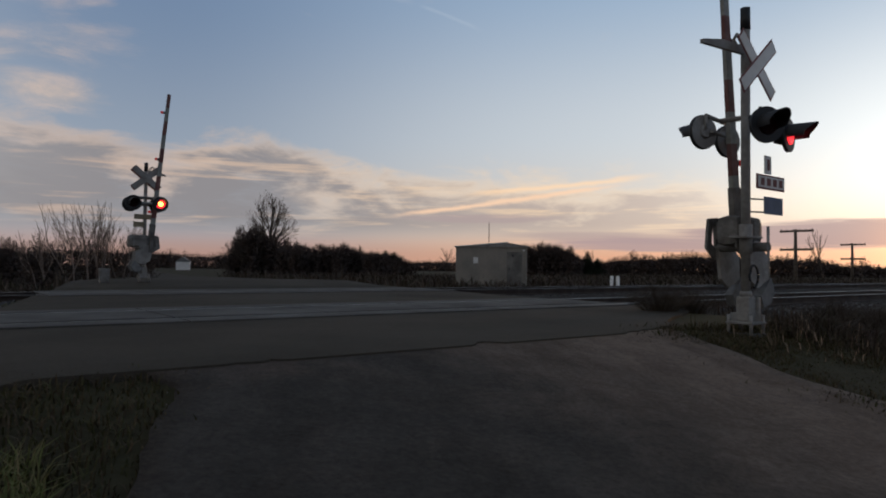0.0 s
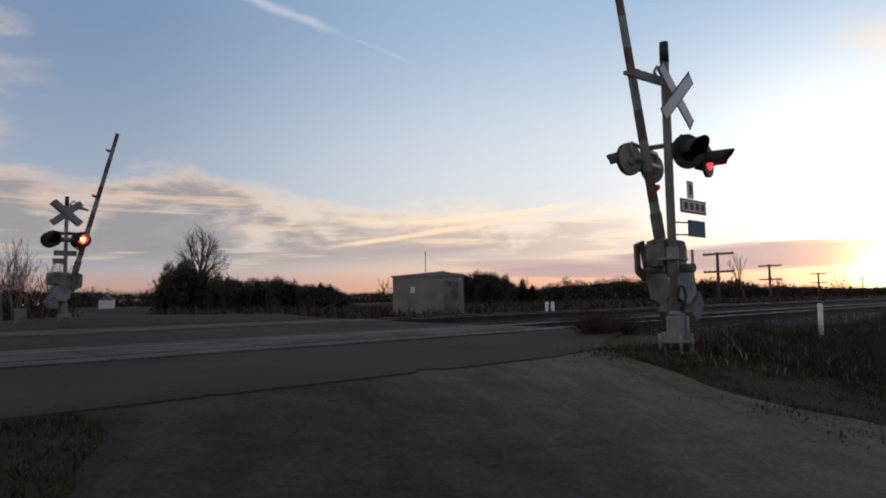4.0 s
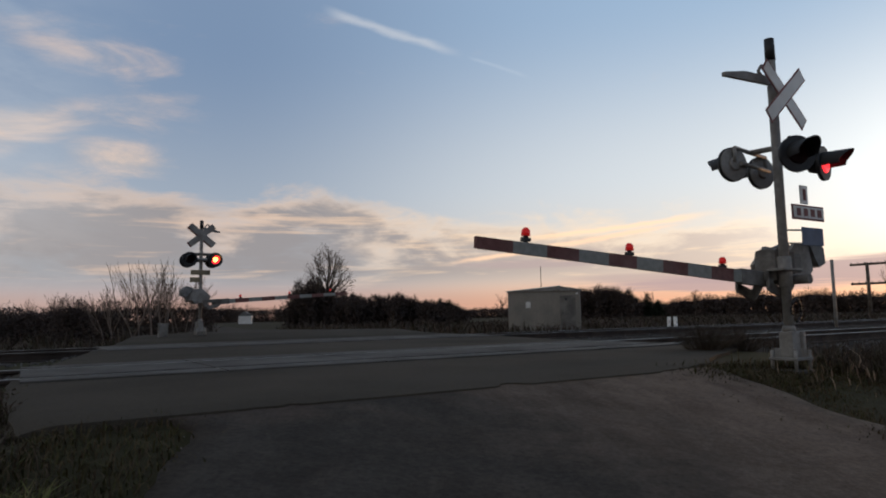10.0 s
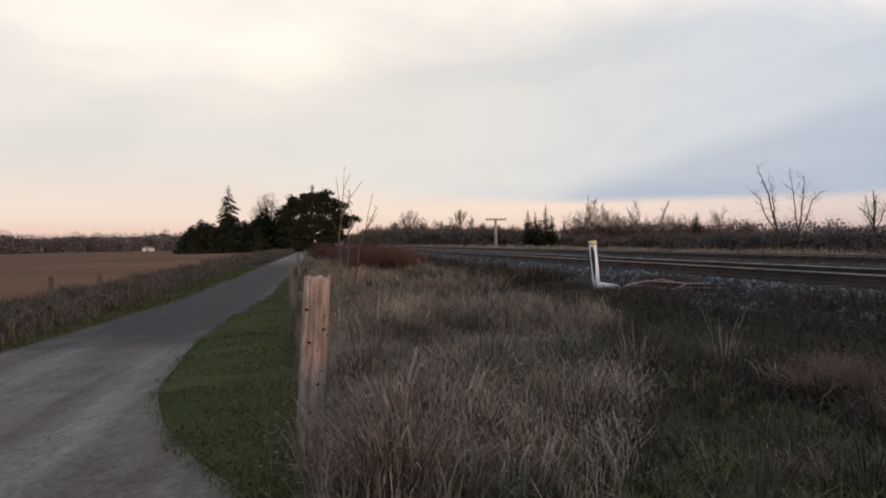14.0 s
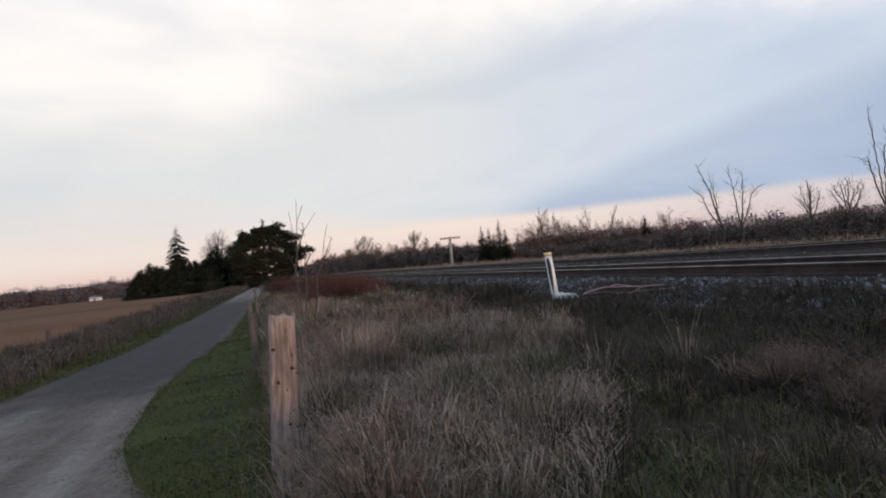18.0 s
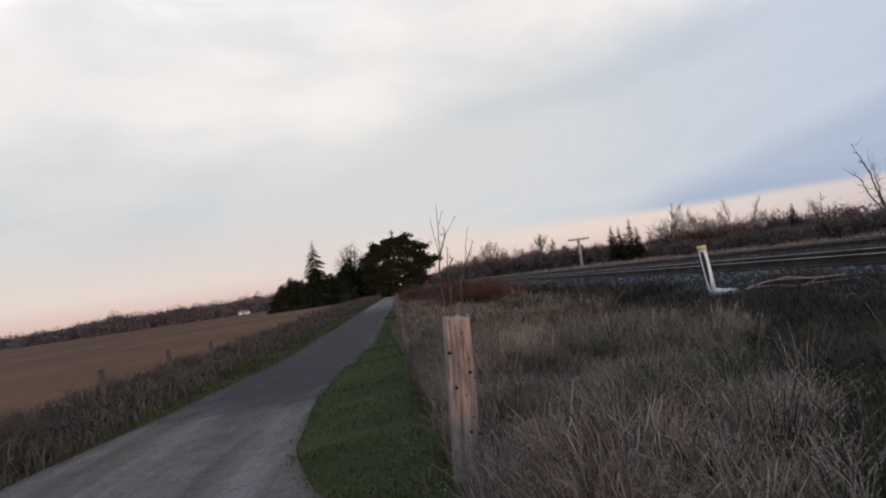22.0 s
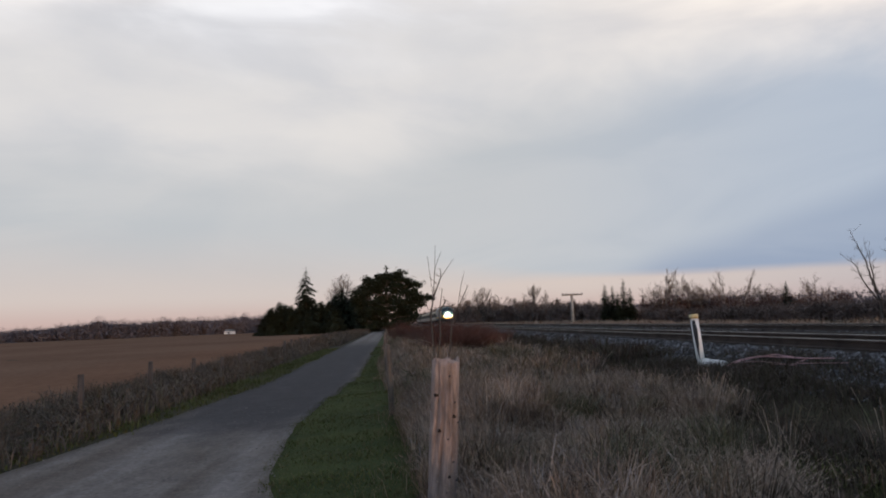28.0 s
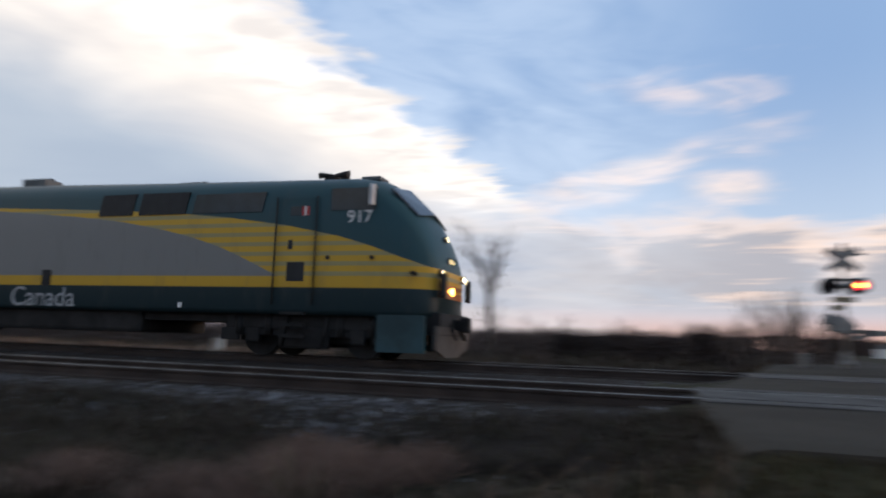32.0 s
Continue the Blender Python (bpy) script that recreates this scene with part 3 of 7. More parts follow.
def sheet(name, ss, ps, mat, lift=0.0, skip=None):
    verts, faces = [], []
    for s in ss:
        for p in ps:
            verts.append(W(s, p, ground(s, p) + lift))
    w = len(ps)
    for i in range(len(ss) - 1):
        for j in range(w - 1):
            faces.append((i * w + j, (i + 1) * w + j, (i + 1) * w + j + 1, i * w + j + 1))
    return raw(name, verts, faces, mat, True)


G_S = spaced([(-2500, 250), (-500, 50), (-150, 10), (-60, 2), (-25, 0.4), (18, 0.4), (40, 2), (120, 10), (500, 50), (2500, 0)])
G_P = spaced([(-2500, 250), (-500, 50), (-100, 10), (-30, 2), (-8, 0.3), (24, 0.3), (40, 1.5), (100, 10), (500, 50), (2500, 0)])
structure("ground", sheet("ground", G_S, G_P, M["soil"]), "dark earth with dead grass beside a railway")


def loft(name, left, right, mat, across=8, lift=0.03, skirt=0.12):
    """A surface between two edges, given as matching rows of (s, p), laid on the ground with a lip."""
    verts, faces = [], []
    w = across + 3
    for (s0, p0), (s1, p1) in zip(left, right):
        for k in range(-1, across + 2):
            t = min(1, max(0, k / across))
            s, p = s0 + (s1 - s0) * t, p0 + (p1 - p0) * t
            verts.append(W(s, p, ground(s, p) + (lift if 0 <= k <= across else -skirt)))
    for i in range(len(left) - 1):
        for j in range(w - 1):
            a = i * w + j
            faces.append((a, a + 1, a + w + 1, a + w))
    return raw(name, verts, faces, mat, True)


def wave(x, amp, f=1.0, seed=0.0):
    return amp * noise.noise((x * f, seed, 0.3)) + 0.4 * amp * noise.noise((x * f * 4.1, seed, 1.7))


# the road over the crossing
R_P = spaced([(4.2, 0.3), (30, 2), (260, 0)])


def road_mesh():
    verts, faces, n = [], [], 100
    rows = R_P
    for i in range(n + 1):
        f = i / n
        near = 4.15 + wave(f * 9, 0.16, 0.9, 5) + wave(f * 9, 0.06, 5.0, 15) + 0.25 * smooth(f, 0.0, 0.12) - 0.25 + 0.25 * smooth(f, 0.8, 1.0)
        first = None
        for p in rows:
            q = max(p, near)
            a = road_shift(q) + wave(q, 0.12, 0.5, 1) + 1.6 * smooth(q, 19, 30)
            b = road_shift(q) + 9.3 + wave(q, 0.12, 0.5, 2) - 1.6 * smooth(q, 19, 30)
            b -= 3.2 * (1 - smooth(q, 4.2, 6.4))
            s = a + (b - a) * f
            z = ground(s, q) + 0.045
            if q > 6.3 and q < 17.4:
                z = RAIL_Z - 0.012
            elif q <= 6.3:
                z = ground(s, q) * (1 - smooth(q, 4.2, 6.3)) + (RAIL_Z - 0.012) * smooth(q, 4.2, 6.3) + 0.045 * (1 - smooth(q, 4.2, 6.3))
            elif q < 21:
                z = max(z, RAIL_Z - 0.012)
            if first is None:
                first = (s, q)
                verts.append(W(s, q - 0.03, ground(s, q) - 0.1))
            verts.append(W(s, q, z))
    w = len(rows) + 1
    for i in range(n):
        for j in range(w - 1):
            a = i * w + j
            faces.append((a, a + w, a + w + 1, a + 1))
    # side skirts
    for i in (0, n):
        base = len(verts)
        for j in range(w):
            v = verts[i * w + j]
            verts.append(Vector((v.x, v.y, v.z - 0.5)))
        for j in range(w - 1):
            f = (i * w + j, i * w + j + 1, base + j + 1, base + j)
            faces.append(f if i == 0 else f[::-1])
    return raw("road", verts, faces, M["asphalt"])


structure("road", road_mesh(), "grey worn asphalt road over a level crossing")

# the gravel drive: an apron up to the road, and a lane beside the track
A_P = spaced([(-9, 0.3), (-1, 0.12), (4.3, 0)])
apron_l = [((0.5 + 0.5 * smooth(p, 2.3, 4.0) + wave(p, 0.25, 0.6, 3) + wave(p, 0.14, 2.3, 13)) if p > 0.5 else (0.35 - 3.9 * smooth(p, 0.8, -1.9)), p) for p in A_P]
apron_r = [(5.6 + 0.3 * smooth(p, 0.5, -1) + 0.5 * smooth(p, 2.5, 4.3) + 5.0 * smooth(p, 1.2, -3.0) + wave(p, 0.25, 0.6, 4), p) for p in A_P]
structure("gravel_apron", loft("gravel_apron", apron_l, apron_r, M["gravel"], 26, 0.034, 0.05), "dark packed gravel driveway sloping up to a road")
L_S = spaced([(-260, 6), (-60, 1.5), (-20, 0.4), (-0.6, 0)])
LANE_L = ((-3000, -3.2), (-30, -3.15), (-16, -3.2), (-13, -3.4), (-10.3, -3.72), (-8, -3.9), (-5, -4.2), (3000, -4.2))
LANE_R = ((-3000, -1.0), (-30, -0.95), (-18, -0.95), (-15.6, -1.02), (-13.5, -1.2), (-11.6, -1.38), (-9.8, -1.44), (-8.2, -1.43), (-6.7, -1.33), (-5.7, -1.17), (-4.7, -0.92), (-3.8, -0.55), (-3.0, -0.12), (-2.2, 0.25), (3000, 0.3))
VERGE_R = ((-3000, -0.7), (-22, -0.6), (-15.8, -0.42), (-12, -0.22), (-8, -0.08), (-4.6, 0.02), (-3, 0.12), (3000, 0.15))


def lane_far_edge(s):
    return profile(LANE_L, s) + wave(s, 0.1, 0.35, 6)


lane_l = [(s, lane_far_edge(s)) for s in L_S]


def lane_edge(s):
    """Where the lane meets its mown verge."""
    return profile(LANE_R, s) + wave(s, 0.05, 0.5, 7) + wave(s, 0.03, 3.0, 17)


lane_r = [(s, lane_edge(s)) for s in L_S]
structure("gravel_lane", loft("gravel_lane", lane_l, lane_r, M["lane"], 12, 0.017, 0.03), "pale gravel lane with wheel tracks beside a field")
lawn_l = [(s, lane_edge(s) - 0.06) for s in L_S]
lawn_r = [(s, profile(VERGE_R, s) + wave(s, 0.08, 0.5, 8)) for s in L_S]
structure("verge", loft("verge", lawn_l, lawn_r, M["lawn"], 6, 0.012, 0.03), "mown green grass verge along a gravel lane")
F_S = spaced([(-900, 60), (-200, 8), (40, 40), (200, 0)])
structure("field", loft("field", [(s, -560) for s in F_S], [(s, -6.6) for s in F_S], M["field"], 60, 0.03), "brown harvested field")


# ---- the railway ----
def rail_mesh(length, ends):
    prof = [(-0.07, 0), (0.07, 0), (0.07, 0.012), (0.012, 0.035), (0.01, 0.125), (0.036, 0.135), (0.036, 0.165), (0.028, 0.172), (-0.028, 0.172), (-0.036, 0.165), (-0.036, 0.135), (-0.01, 0.125), (-0.012, 0.035), (-0.07, 0.012)]
    bm = bmesh.new()
    rings = [[bm.verts.new((x, y, z)) for y, z in prof] for x in ends]
    for a, b in zip(rings, rings[1:]):
        for i in range(len(prof)):
            j = (i + 1) % len(prof)
            f = bm.faces.new((a[i], b[i], b[j], a[j]))
            f.material_index = 1 if 6 <= i <= 8 else 0
    return mesh_of("rail", bm, [M["steel_rail"], M["rail_head"]])


rail_data = rail_mesh(0, [-1200, -300, -60, 0, 60, 300, 1200])
for centre, word in ((NEAR_P, "near"), (FAR_P, "far")):
    track = thing("track", turn(0, centre, RAIL_Z - 0.172), "steel railway track on dark timber ties", "railway track", "tracks", "structure")
    for side in (-0.5, 0.5):
        ob = new("rail", rail_data)
        ob.parent = track
        ob.location = (0, side * GAUGE, 0)
    bm = box(bmesh.new(), (0.23, 2.55, 0.17), (0, 0, -0.095), bevel=0.012)
    tie_data = mesh_of("tie", bm, M["tie"])
    k = 0
    for i in range(-150, 120):
        x = i * 0.55
        if road_shift(centre) - 0.2 < x < road_shift(centre) + 9.5 or not -62 < x < 48:
            continue
        ob = new("tie", tie_data)
        ob.parent = track
        ob.location = (x + random.uniform(-0.02, 0.02), random.uniform(-0.03, 0.03), random.uniform(-0.01, 0.005))

# ---- level crossing signals ----
def disc_lamp(parent, at, radius, on, hood=True, hood_only=False, cone=True):
    """A round target with its lens and hood; it looks along -y."""
    bm = tube(bmesh.new(), (0, 0.02, 0), (0, -0.02, 0), radius, sides=28)
    if cone:
        tube(bm, (0, 0.02, 0), (0, 0.14, 0), radius * 0.62, radius * 0.4, 20)
    lamp = part("flasher", bm, M["black"], parent, "lit red crossing lamp" if on else "unlit black crossing lamp", at)
    bm = tube(bmesh.new(), (0, -0.02, 0), (0, -0.035, 0), radius * 0.58, radius * 0.5, 24)
    part("lens", bm, M["lamp_on"] if on else M["lamp_off"], lamp)
    if on and not hood_only:
        part("bulb", tube(bmesh.new(), (0, -0.035, 0), (0, -0.042, 0), radius * 0.3, radius * 0.24, 16), M["lamp_core"], lamp)
    if hood:
        bm = bmesh.new()
        n, r, long = 18, radius * 0.64, 0.3
        rings = []
        for k in range(n + 1):
            a = radians(-20 + 220 * k / n)
            c, h = math.cos(a), math.sin(a)
            out = long * (0.62 + 0.38 * max(0.0, h))
            rings.append([bm.verts.new((q * c, y, q * h)) for q, y in ((r, -0.02), (r * 0.92, -out), (r * 0.92 - 0.008, -out), (r - 0.008, -0.02))])
        for a, b in zip(rings, rings[1:]):
            for i in range(4):
                j = (i + 1) % 4
                bm.faces.new((a[i], a[j], b[j], b[i]))
        part("hood", bm, M["black"], lamp)
    return lamp


def plate(bm, outline, y0, y1, mi=0):
    """A flat plate in the x-z plane, between y0 and y1."""
    front = [bm.verts.new((x, y0, z)) for x, z in outline]
    back = [bm.verts.new((x, y1, z)) for x, z in outline]
    faces = [bm.faces.new(front), bm.faces.new(back[::-1])]
    n = len(outline)
    for i in range(n):
        faces.append(bm.faces.new((front[i], back[i], back[(i + 1) % n], front[(i + 1) % n])))
    for f in faces:
        f.material_index = mi
    bmesh.ops.recalc_face_normals(bm, faces=faces)
    return bm


def crossbuck(parent, y, z, plain=False):
    """Two crossed blades facing y's sign: white with a red border, or the plain grey backs."""
    turns = (40, -40)
    holder = part("crossbuck", box(bmesh.new(), (0.12, 0.03, 0.16), (0, y * 0.6, z), bevel=0.01), M["galv"], parent, "plain grey backs of crossed boards" if plain else "white crossed boards with red borders")
    for k, a in enumerate(turns):
        rot = Matrix.Rotation(radians(a), 4, "Y")
        off = y + (0.012 if k else 0.0) * (1 if y > 0 else -1)
        bm = box(bmesh.new(), (0.88, 0.008, 0.165), (0, off, z), rot, bevel=0.003)
        part("blade", bm, M["galv" if plain else "border"], holder)
        if plain:
            continue
        bm = box(bmesh.new(), (0.84, 0.006, 0.127), (0, off + (0.006 if y > 0 else -0.006), z), rot)
        part("face", bm, M["white"], holder)


def signal(at, group, big):
    sg = thing("crossing_signal", at, "galvanised level crossing signal mast with crossbuck and flashing red lamps", "crossing signal", group)
    # base casting with flange, bolts and gussets
    bm = box(bmesh.new(), (0.30, 0.30, 0.028), (0, 0, 0.004), bevel=0.008)
    box(bm, (0.15, 0.15, 0.27), (0, 0, 0.15), bevel=0.02)
    tube(bm, (0, 0, 0.28), (0, 0, 0.34), 0.072, 0.058, 18)
    for a in range(0, 360, 90):
        rot = Matrix.Rotation(radians(a + 45), 4, "Z")
        box(bm, (0.09, 0.018, 0.10), rot @ Vector((0.11, 0, 0.06)), rot)
    box(bm, (0.05, 0.045, 0.22), (0.10, -0.08, 0.17), bevel=0.012)
    base = part("base", bm, M["galv"], sg, "bolted grey iron mast base")
    for x in (-0.125, 0.125):
        for y in (-0.125, 0.125):
            part("bolt", tube(bmesh.new(), (x, y, -0.12), (x, y, 0.09), 0.018, sides=8), M["galv"], base)
    part("footing", box(bmesh.new(), (0.32, 0.32, 0.5), (0, 0, -0.36), bevel=0.02), M["panel"], sg, "weathered concrete footing")
    top = 2.98 if big else 3.2
    part("mast", tube(bmesh.new(), (0, 0, 0.1), (0, 0, top), 0.049, sides=18), M["galv"], sg)
    part("mast_cap", tube(bmesh.new(), (0, 0, top - 0.02), (0, 0, top + 0.22), 0.053, 0.051, 18), M["black"], sg, "dark mast cap")
    # cable loop
    bm = bmesh.new()
    pts = [Vector((0.0 + 0.09 * math.sin(k / 14 * math.pi * 2), -0.09, 0.5 - 0.12 * math.cos(k / 14 * math.pi * 2) * (1 if k < 9 else 0.6))) for k in range(13)]
    for a, b in zip(pts, pts[1:]):
        tube(bm, a, b, 0.013, sides=8)
    part("cable", bm, M["black"], sg, "black looped power cable")
    crossbuck(sg, -0.09 if big else -0.13, 2.76)
    crossbuck(sg, 0.09, 2.76, True) if big else None
    # side arm near the top with its clamp
    e = 0.62 if big else 1.0
    bm = plate(bmesh.new(), [(-0.06, 2.99), (-0.5 * e, 2.97), (-0.84 * e, 2.90), (-0.84 * e, 2.86), (-0.45 * e, 2.88), (-0.06, 2.9)], -0.02, 0.02)
    arm = part("bracket", bm, M["galv"], sg, "slender grey side bracket")
    bm = bmesh.new()
    for a, b in (((-0.08, 3.02), (-0.17, 3.1)), ((-0.17, 3.1), (-0.24, 3.02)), ((-0.24, 3.02), (-0.14, 2.95)), ((-0.14, 2.95), (-0.08, 3.02))):
        tube(bm, (a[0], 0, a[1]), (b[0], 0, b[1]), 0.016, sides=6)
    part("clamp", bm, M["galv"], arm)
    # lamp bars and lamps: the pair towards -y, and the pair towards +y
    r = 0.21 if big else 0.185
    for sign, z, lit in ((-1, 2.04, 1), (1, 2.05, -1)):
        y = sign * (0.2 if big else 0.325)
        bm = tube(bmesh.new(), (-0.38, y * 0.85, z + 0.17), (0.38, y * 0.85, z + 0.17), 0.022, sides=10)
        tube(bm, (0, 0, z + 0.17), (0, y * 0.85, z + 0.17), 0.03, sides=10)
        for x in (-0.38, 0.38):
            tube(bm, (x, y * 0.85, z + 0.17), (x, y * 0.85, z + 0.02), 0.02, sides=8)
        tube(bm, (-0.35, y * 0.7, z), (0.35, y * 0.7, z), 0.045 if big or sign < 0 else 0.022, sides=10)
        head = Matrix.Rotation(radians(0 if big else 9.5), 4, "Z")
        part("lamp_bar", bm, M["black" if sign < 0 else "galv"], sg, "", head)
        for x in (-0.35, 0.35):
            on = (x > 0 and sign < 0) if not big else (x < 0 and sign > 0)
            disc_lamp(sg, head @ pose(x, y, z, 0, 0, (-36 if x < 0 and not big else 0) if sign < 0 else 180 if big else 160), r, on, True, not big, big or sign < 0)
        for x in (-0.38, 0.38):
            if sign > 0 and not big:
                back = tube(bmesh.new(), (0, 0.021, 0), (0, 0.03, 0), r * 0.97, sides=28)
                tube(back, (0, 0.03, 0), (0, 0.05, 0), r * 0.4, r * 0.3, 20)
                part("lamp_back", back, M["galv"], sg, "grey back of a lamp target", head @ pose(x * 0.92, y, z, 0, 0, 160))
    # signs
    if big:
        for x, wd, z in ((0.03, 0.54, 1.68), (0.18, 0.28, 1.47)):
            back = part("sign_back", box(bmesh.new(), (wd, 0.012, 0.14), (x, 0.09, z), bevel=0.003), M["tan_sign"], sg, "dull tan back of a sign plate")
            part("strut", tube(bmesh.new(), (0, 0, z), (x, 0.085, z), 0.01, sides=6), M["galv"], back)
    else:
        y = -0.13
        holder = part("track_sign", box(bmesh.new(), (0.60, 0.012, 0.16), (0.28, y, 1.52), bevel=0.003), M["border"], sg, "white number sign with a red border")
        part("face", box(bmesh.new(), (0.56, 0.006, 0.12), (0.28, y * 1.08, 1.52)), M["white"], holder)
        for k in range(4):
            part("letter_bar", box(bmesh.new(), (0.075, 0.004, 0.08), (0.085 + 0.13 * k, y * 1.12, 1.52)), M["border"], holder)
        up = part("track_number", box(bmesh.new(), (0.14, 0.012, 0.2), (0.22, y, 1.71), bevel=0.003), M["white"], sg)
        part("digit_bar", box(bmesh.new(), (0.05, 0.004, 0.12), (0.22, y * 1.08, 1.71)), M["border"], up)
        low = part("notice", box(bmesh.new(), (0.40, 0.012, 0.19), (0.34, y, 1.27), bevel=0.004), M["notice"], sg, "dull blue notice plate")
        for dz in (-0.07, 0.07):
            part("strut", tube(bmesh.new(), (0.0, 0, 1.27 + dz), (0.34, y * 0.9, 1.27 + dz), 0.009, sides=6), M["galv"], low)
    # gate mechanism
    bm = box(bmesh.new(), (0.56, 0.28, 0.34), (0.2, 0.18, 1.0), bevel=0.1)
    box(bm, (0.36, 0.05, 0.24), (0.2, 0.32, 0.98), bevel=0.02)
    mech = part("gate_mechanism", bm, M["iron"], sg, "dark grey gate motor housing")
    part("shelf", box(bmesh.new(), (0.34, 0.2, 0.025), (0.0, 0.0, 0.92), bevel=0.006), M["galv"], mech)
    part("shaft", tube(bmesh.new(), (0.18, -0.16, 0.82), (0.18, 0.42, 0.82), 0.05, sides=14), M["iron"], mech)
    part("band", tube(bmesh.new(), (0, 0, 0.74), (0, 0, 1.06), 0.068, sides=16), M["galv"], mech)
    part("hatch", box(bmesh.new(), (0.2, 0.02, 0.24), (0.14, 0.035, 1.0), bevel=0.008), M["black"], mech, "dark inspection hatch")
    return sg


def gate(parent, length=3.97):
    """The boom with its bracket, counterweights and lamps; it turns on its pivot and points along -x."""
    bm = box(bmesh.new(), (0.2, 0.36, 0.1), (-0.2, 0.08, 0.03), bevel=0.01)
    box(bm, (0.5, 0.07, 0.16), (-0.42, 0.0, 0.0), bevel=0.01)
    boom = part("gate_arm", bm, M["iron"], parent, "red and white striped gate arm with lamps")
    for y in (-0.1, 0.26):
        for a, c, wd in (((0.1, 0.03), (-0.32, 0.03), 0.09), ((-0.30, 0.05), (-0.30, -0.09), 0.09), ((-0.30, -0.09), (-0.04, -0.15), 0.1), ((-0.04, -0.15), (0.08, -0.02), 0.11)):
            a, c = Vector((a[0], 0, a[1])), Vector((c[0], 0, c[1]))
            d = c - a
            bm = box(bmesh.new(), (d.length + 0.05, 0.03, wd), (a + c) / 2 + Vector((0, y, 0)), Matrix.Rotation(-math.atan2(d.z, d.x), 4, "Y"), bevel=0.006)
            part("bracket_bar", bm, M["iron"], boom)
    n = 10
    x0, x1 = -0.45, -length
    h0, h1, t0, t1 = 0.066, 0.046, 0.028, 0.018
    for k in range(n):
        a, b = k / n, (k + 1) / n
        xa, xb = x0 + (x1 - x0) * a, x0 + (x1 - x0) * b
        ha, hb = h0 + (h1 - h0) * a, h0 + (h1 - h0) * b
        ta, tb = t0 + (t1 - t0) * a, t0 + (t1 - t0) * b
        bm = bmesh.new()
        ra = [bm.verts.new((xa, y, z)) for y, z in ((-ta, -ha), (ta, -ha), (ta, ha), (-ta, ha))]
        rb = [bm.verts.new((xb, y, z)) for y, z in ((-tb, -hb), (tb, -hb), (tb, hb), (-tb, hb))]
        for i in range(4):
            j = (i + 1) % 4
            bm.faces.new((ra[i], ra[j], rb[j], rb[i]))
        bm.faces.new(ra[::-1])
        bm.faces.new(rb)
        bmesh.ops.recalc_face_normals(bm, faces=bm.faces[:])
        part("band", bm, M["arm_red" if k % 2 else "arm_white"], boom)
    for q in (0.14, 0.52, 0.86):
        x = x0 + (x1 - x0) * q
        bm = tube(bmesh.new(), (x, 0, 0.05), (x, 0, 0.11), 0.022, sides=10)
        box(bm, (0.07, 0.05, 0.03), (x, 0, 0.075))
        part("lamp_foot", bm, M["black"], boom)
        bm = tube(bmesh.new(), (x, 0, 0.105), (x, 0, 0.15), 0.038, 0.035, 14)
        tube(bm, (x, 0, 0.15), (x, 0, 0.17), 0.035, 0.018, 14)
        part("arm_lamp", bm, M["arm_lamp"], boom, "small red lamp")
    lift = pose(0, 0, 0, 0, -30, 0) @ Matrix.Diagonal((0.9, 1, 0.85, 1))
    for y in (-0.1, 0.24):
        bm = plate(bmesh.new(), [(0.0, 0.24), (0.36, 0.34), (0.6, 0.18), (0.54, -0.12), (0.34, -0.2), (-0.02, -0.02)], y - 0.03, y + 0.01)
        part("counterweight_arm", bm, M["galv"], boom, "", lift)
        bm = plate(bmesh.new(), [(0.6, 0.22), (0.8, 0.18), (0.86, 0.02), (0.8, -0.16), (0.64, -0.14)], y - 0.05, y + 0.05)
        part("counterweight", bm, M["weight"], boom, "dull grey counterweight plates", lift)
    return boom


M["tan_sign"] = material("tan_sign", (0.24, 0.20, 0.13), 0.7, vary=0.15, grain=20, patch=3.0, bump=0.05)
# lighter copy of twig: sky seen between thin twigs is put into the colour
M["mid_twig"] = island("mid_twig", [(0.15, 0.12, 0.10), (0.20, 0.16, 0.135), (0.12, 0.095, 0.08)])
M["red_brush"] = island("red_brush", [(0.10, 0.058, 0.048), (0.13, 0.072, 0.056), (0.08, 0.052, 0.044)])
M["notice"] = material("notice", (0.10, 0.14, 0.22), 0.6, vary=0.1, bump=0.03)
M["weight"] = material("weight", (0.20, 0.20, 0.195), 0.7, 0.2, vary=0.2, grain=18, patch=3, bump=0.1)
M["arm_lamp"] = material("arm_lamp", (0.5, 0.012, 0.012), 0.3, bump=0, emit=0.3)
near_signal = signal(turn(7.02, 3.94, 0.93), "crossing signals", False)
far_signal = signal(turn(4.6, 19.96, 1.13, 180), "crossing signals", True)
near_gate, far_gate = gate(near_signal), gate(far_signal, 4.4)
GATE = ((0.0, 84.5), (1.0, 84.5), (2.5, 84.2), (3.5, 79.5), (4.5, 71.0), (5.0, 65.0), (6.0, 53.6), (7.0, 41.7), (8.0, 27.5), (8.5, 21.4), (9.0, 14.9), (9.5, 9.3), (10.0, 3.6), (10.5, 0.2), (11.0, 0.0), (32.0, 0.0))

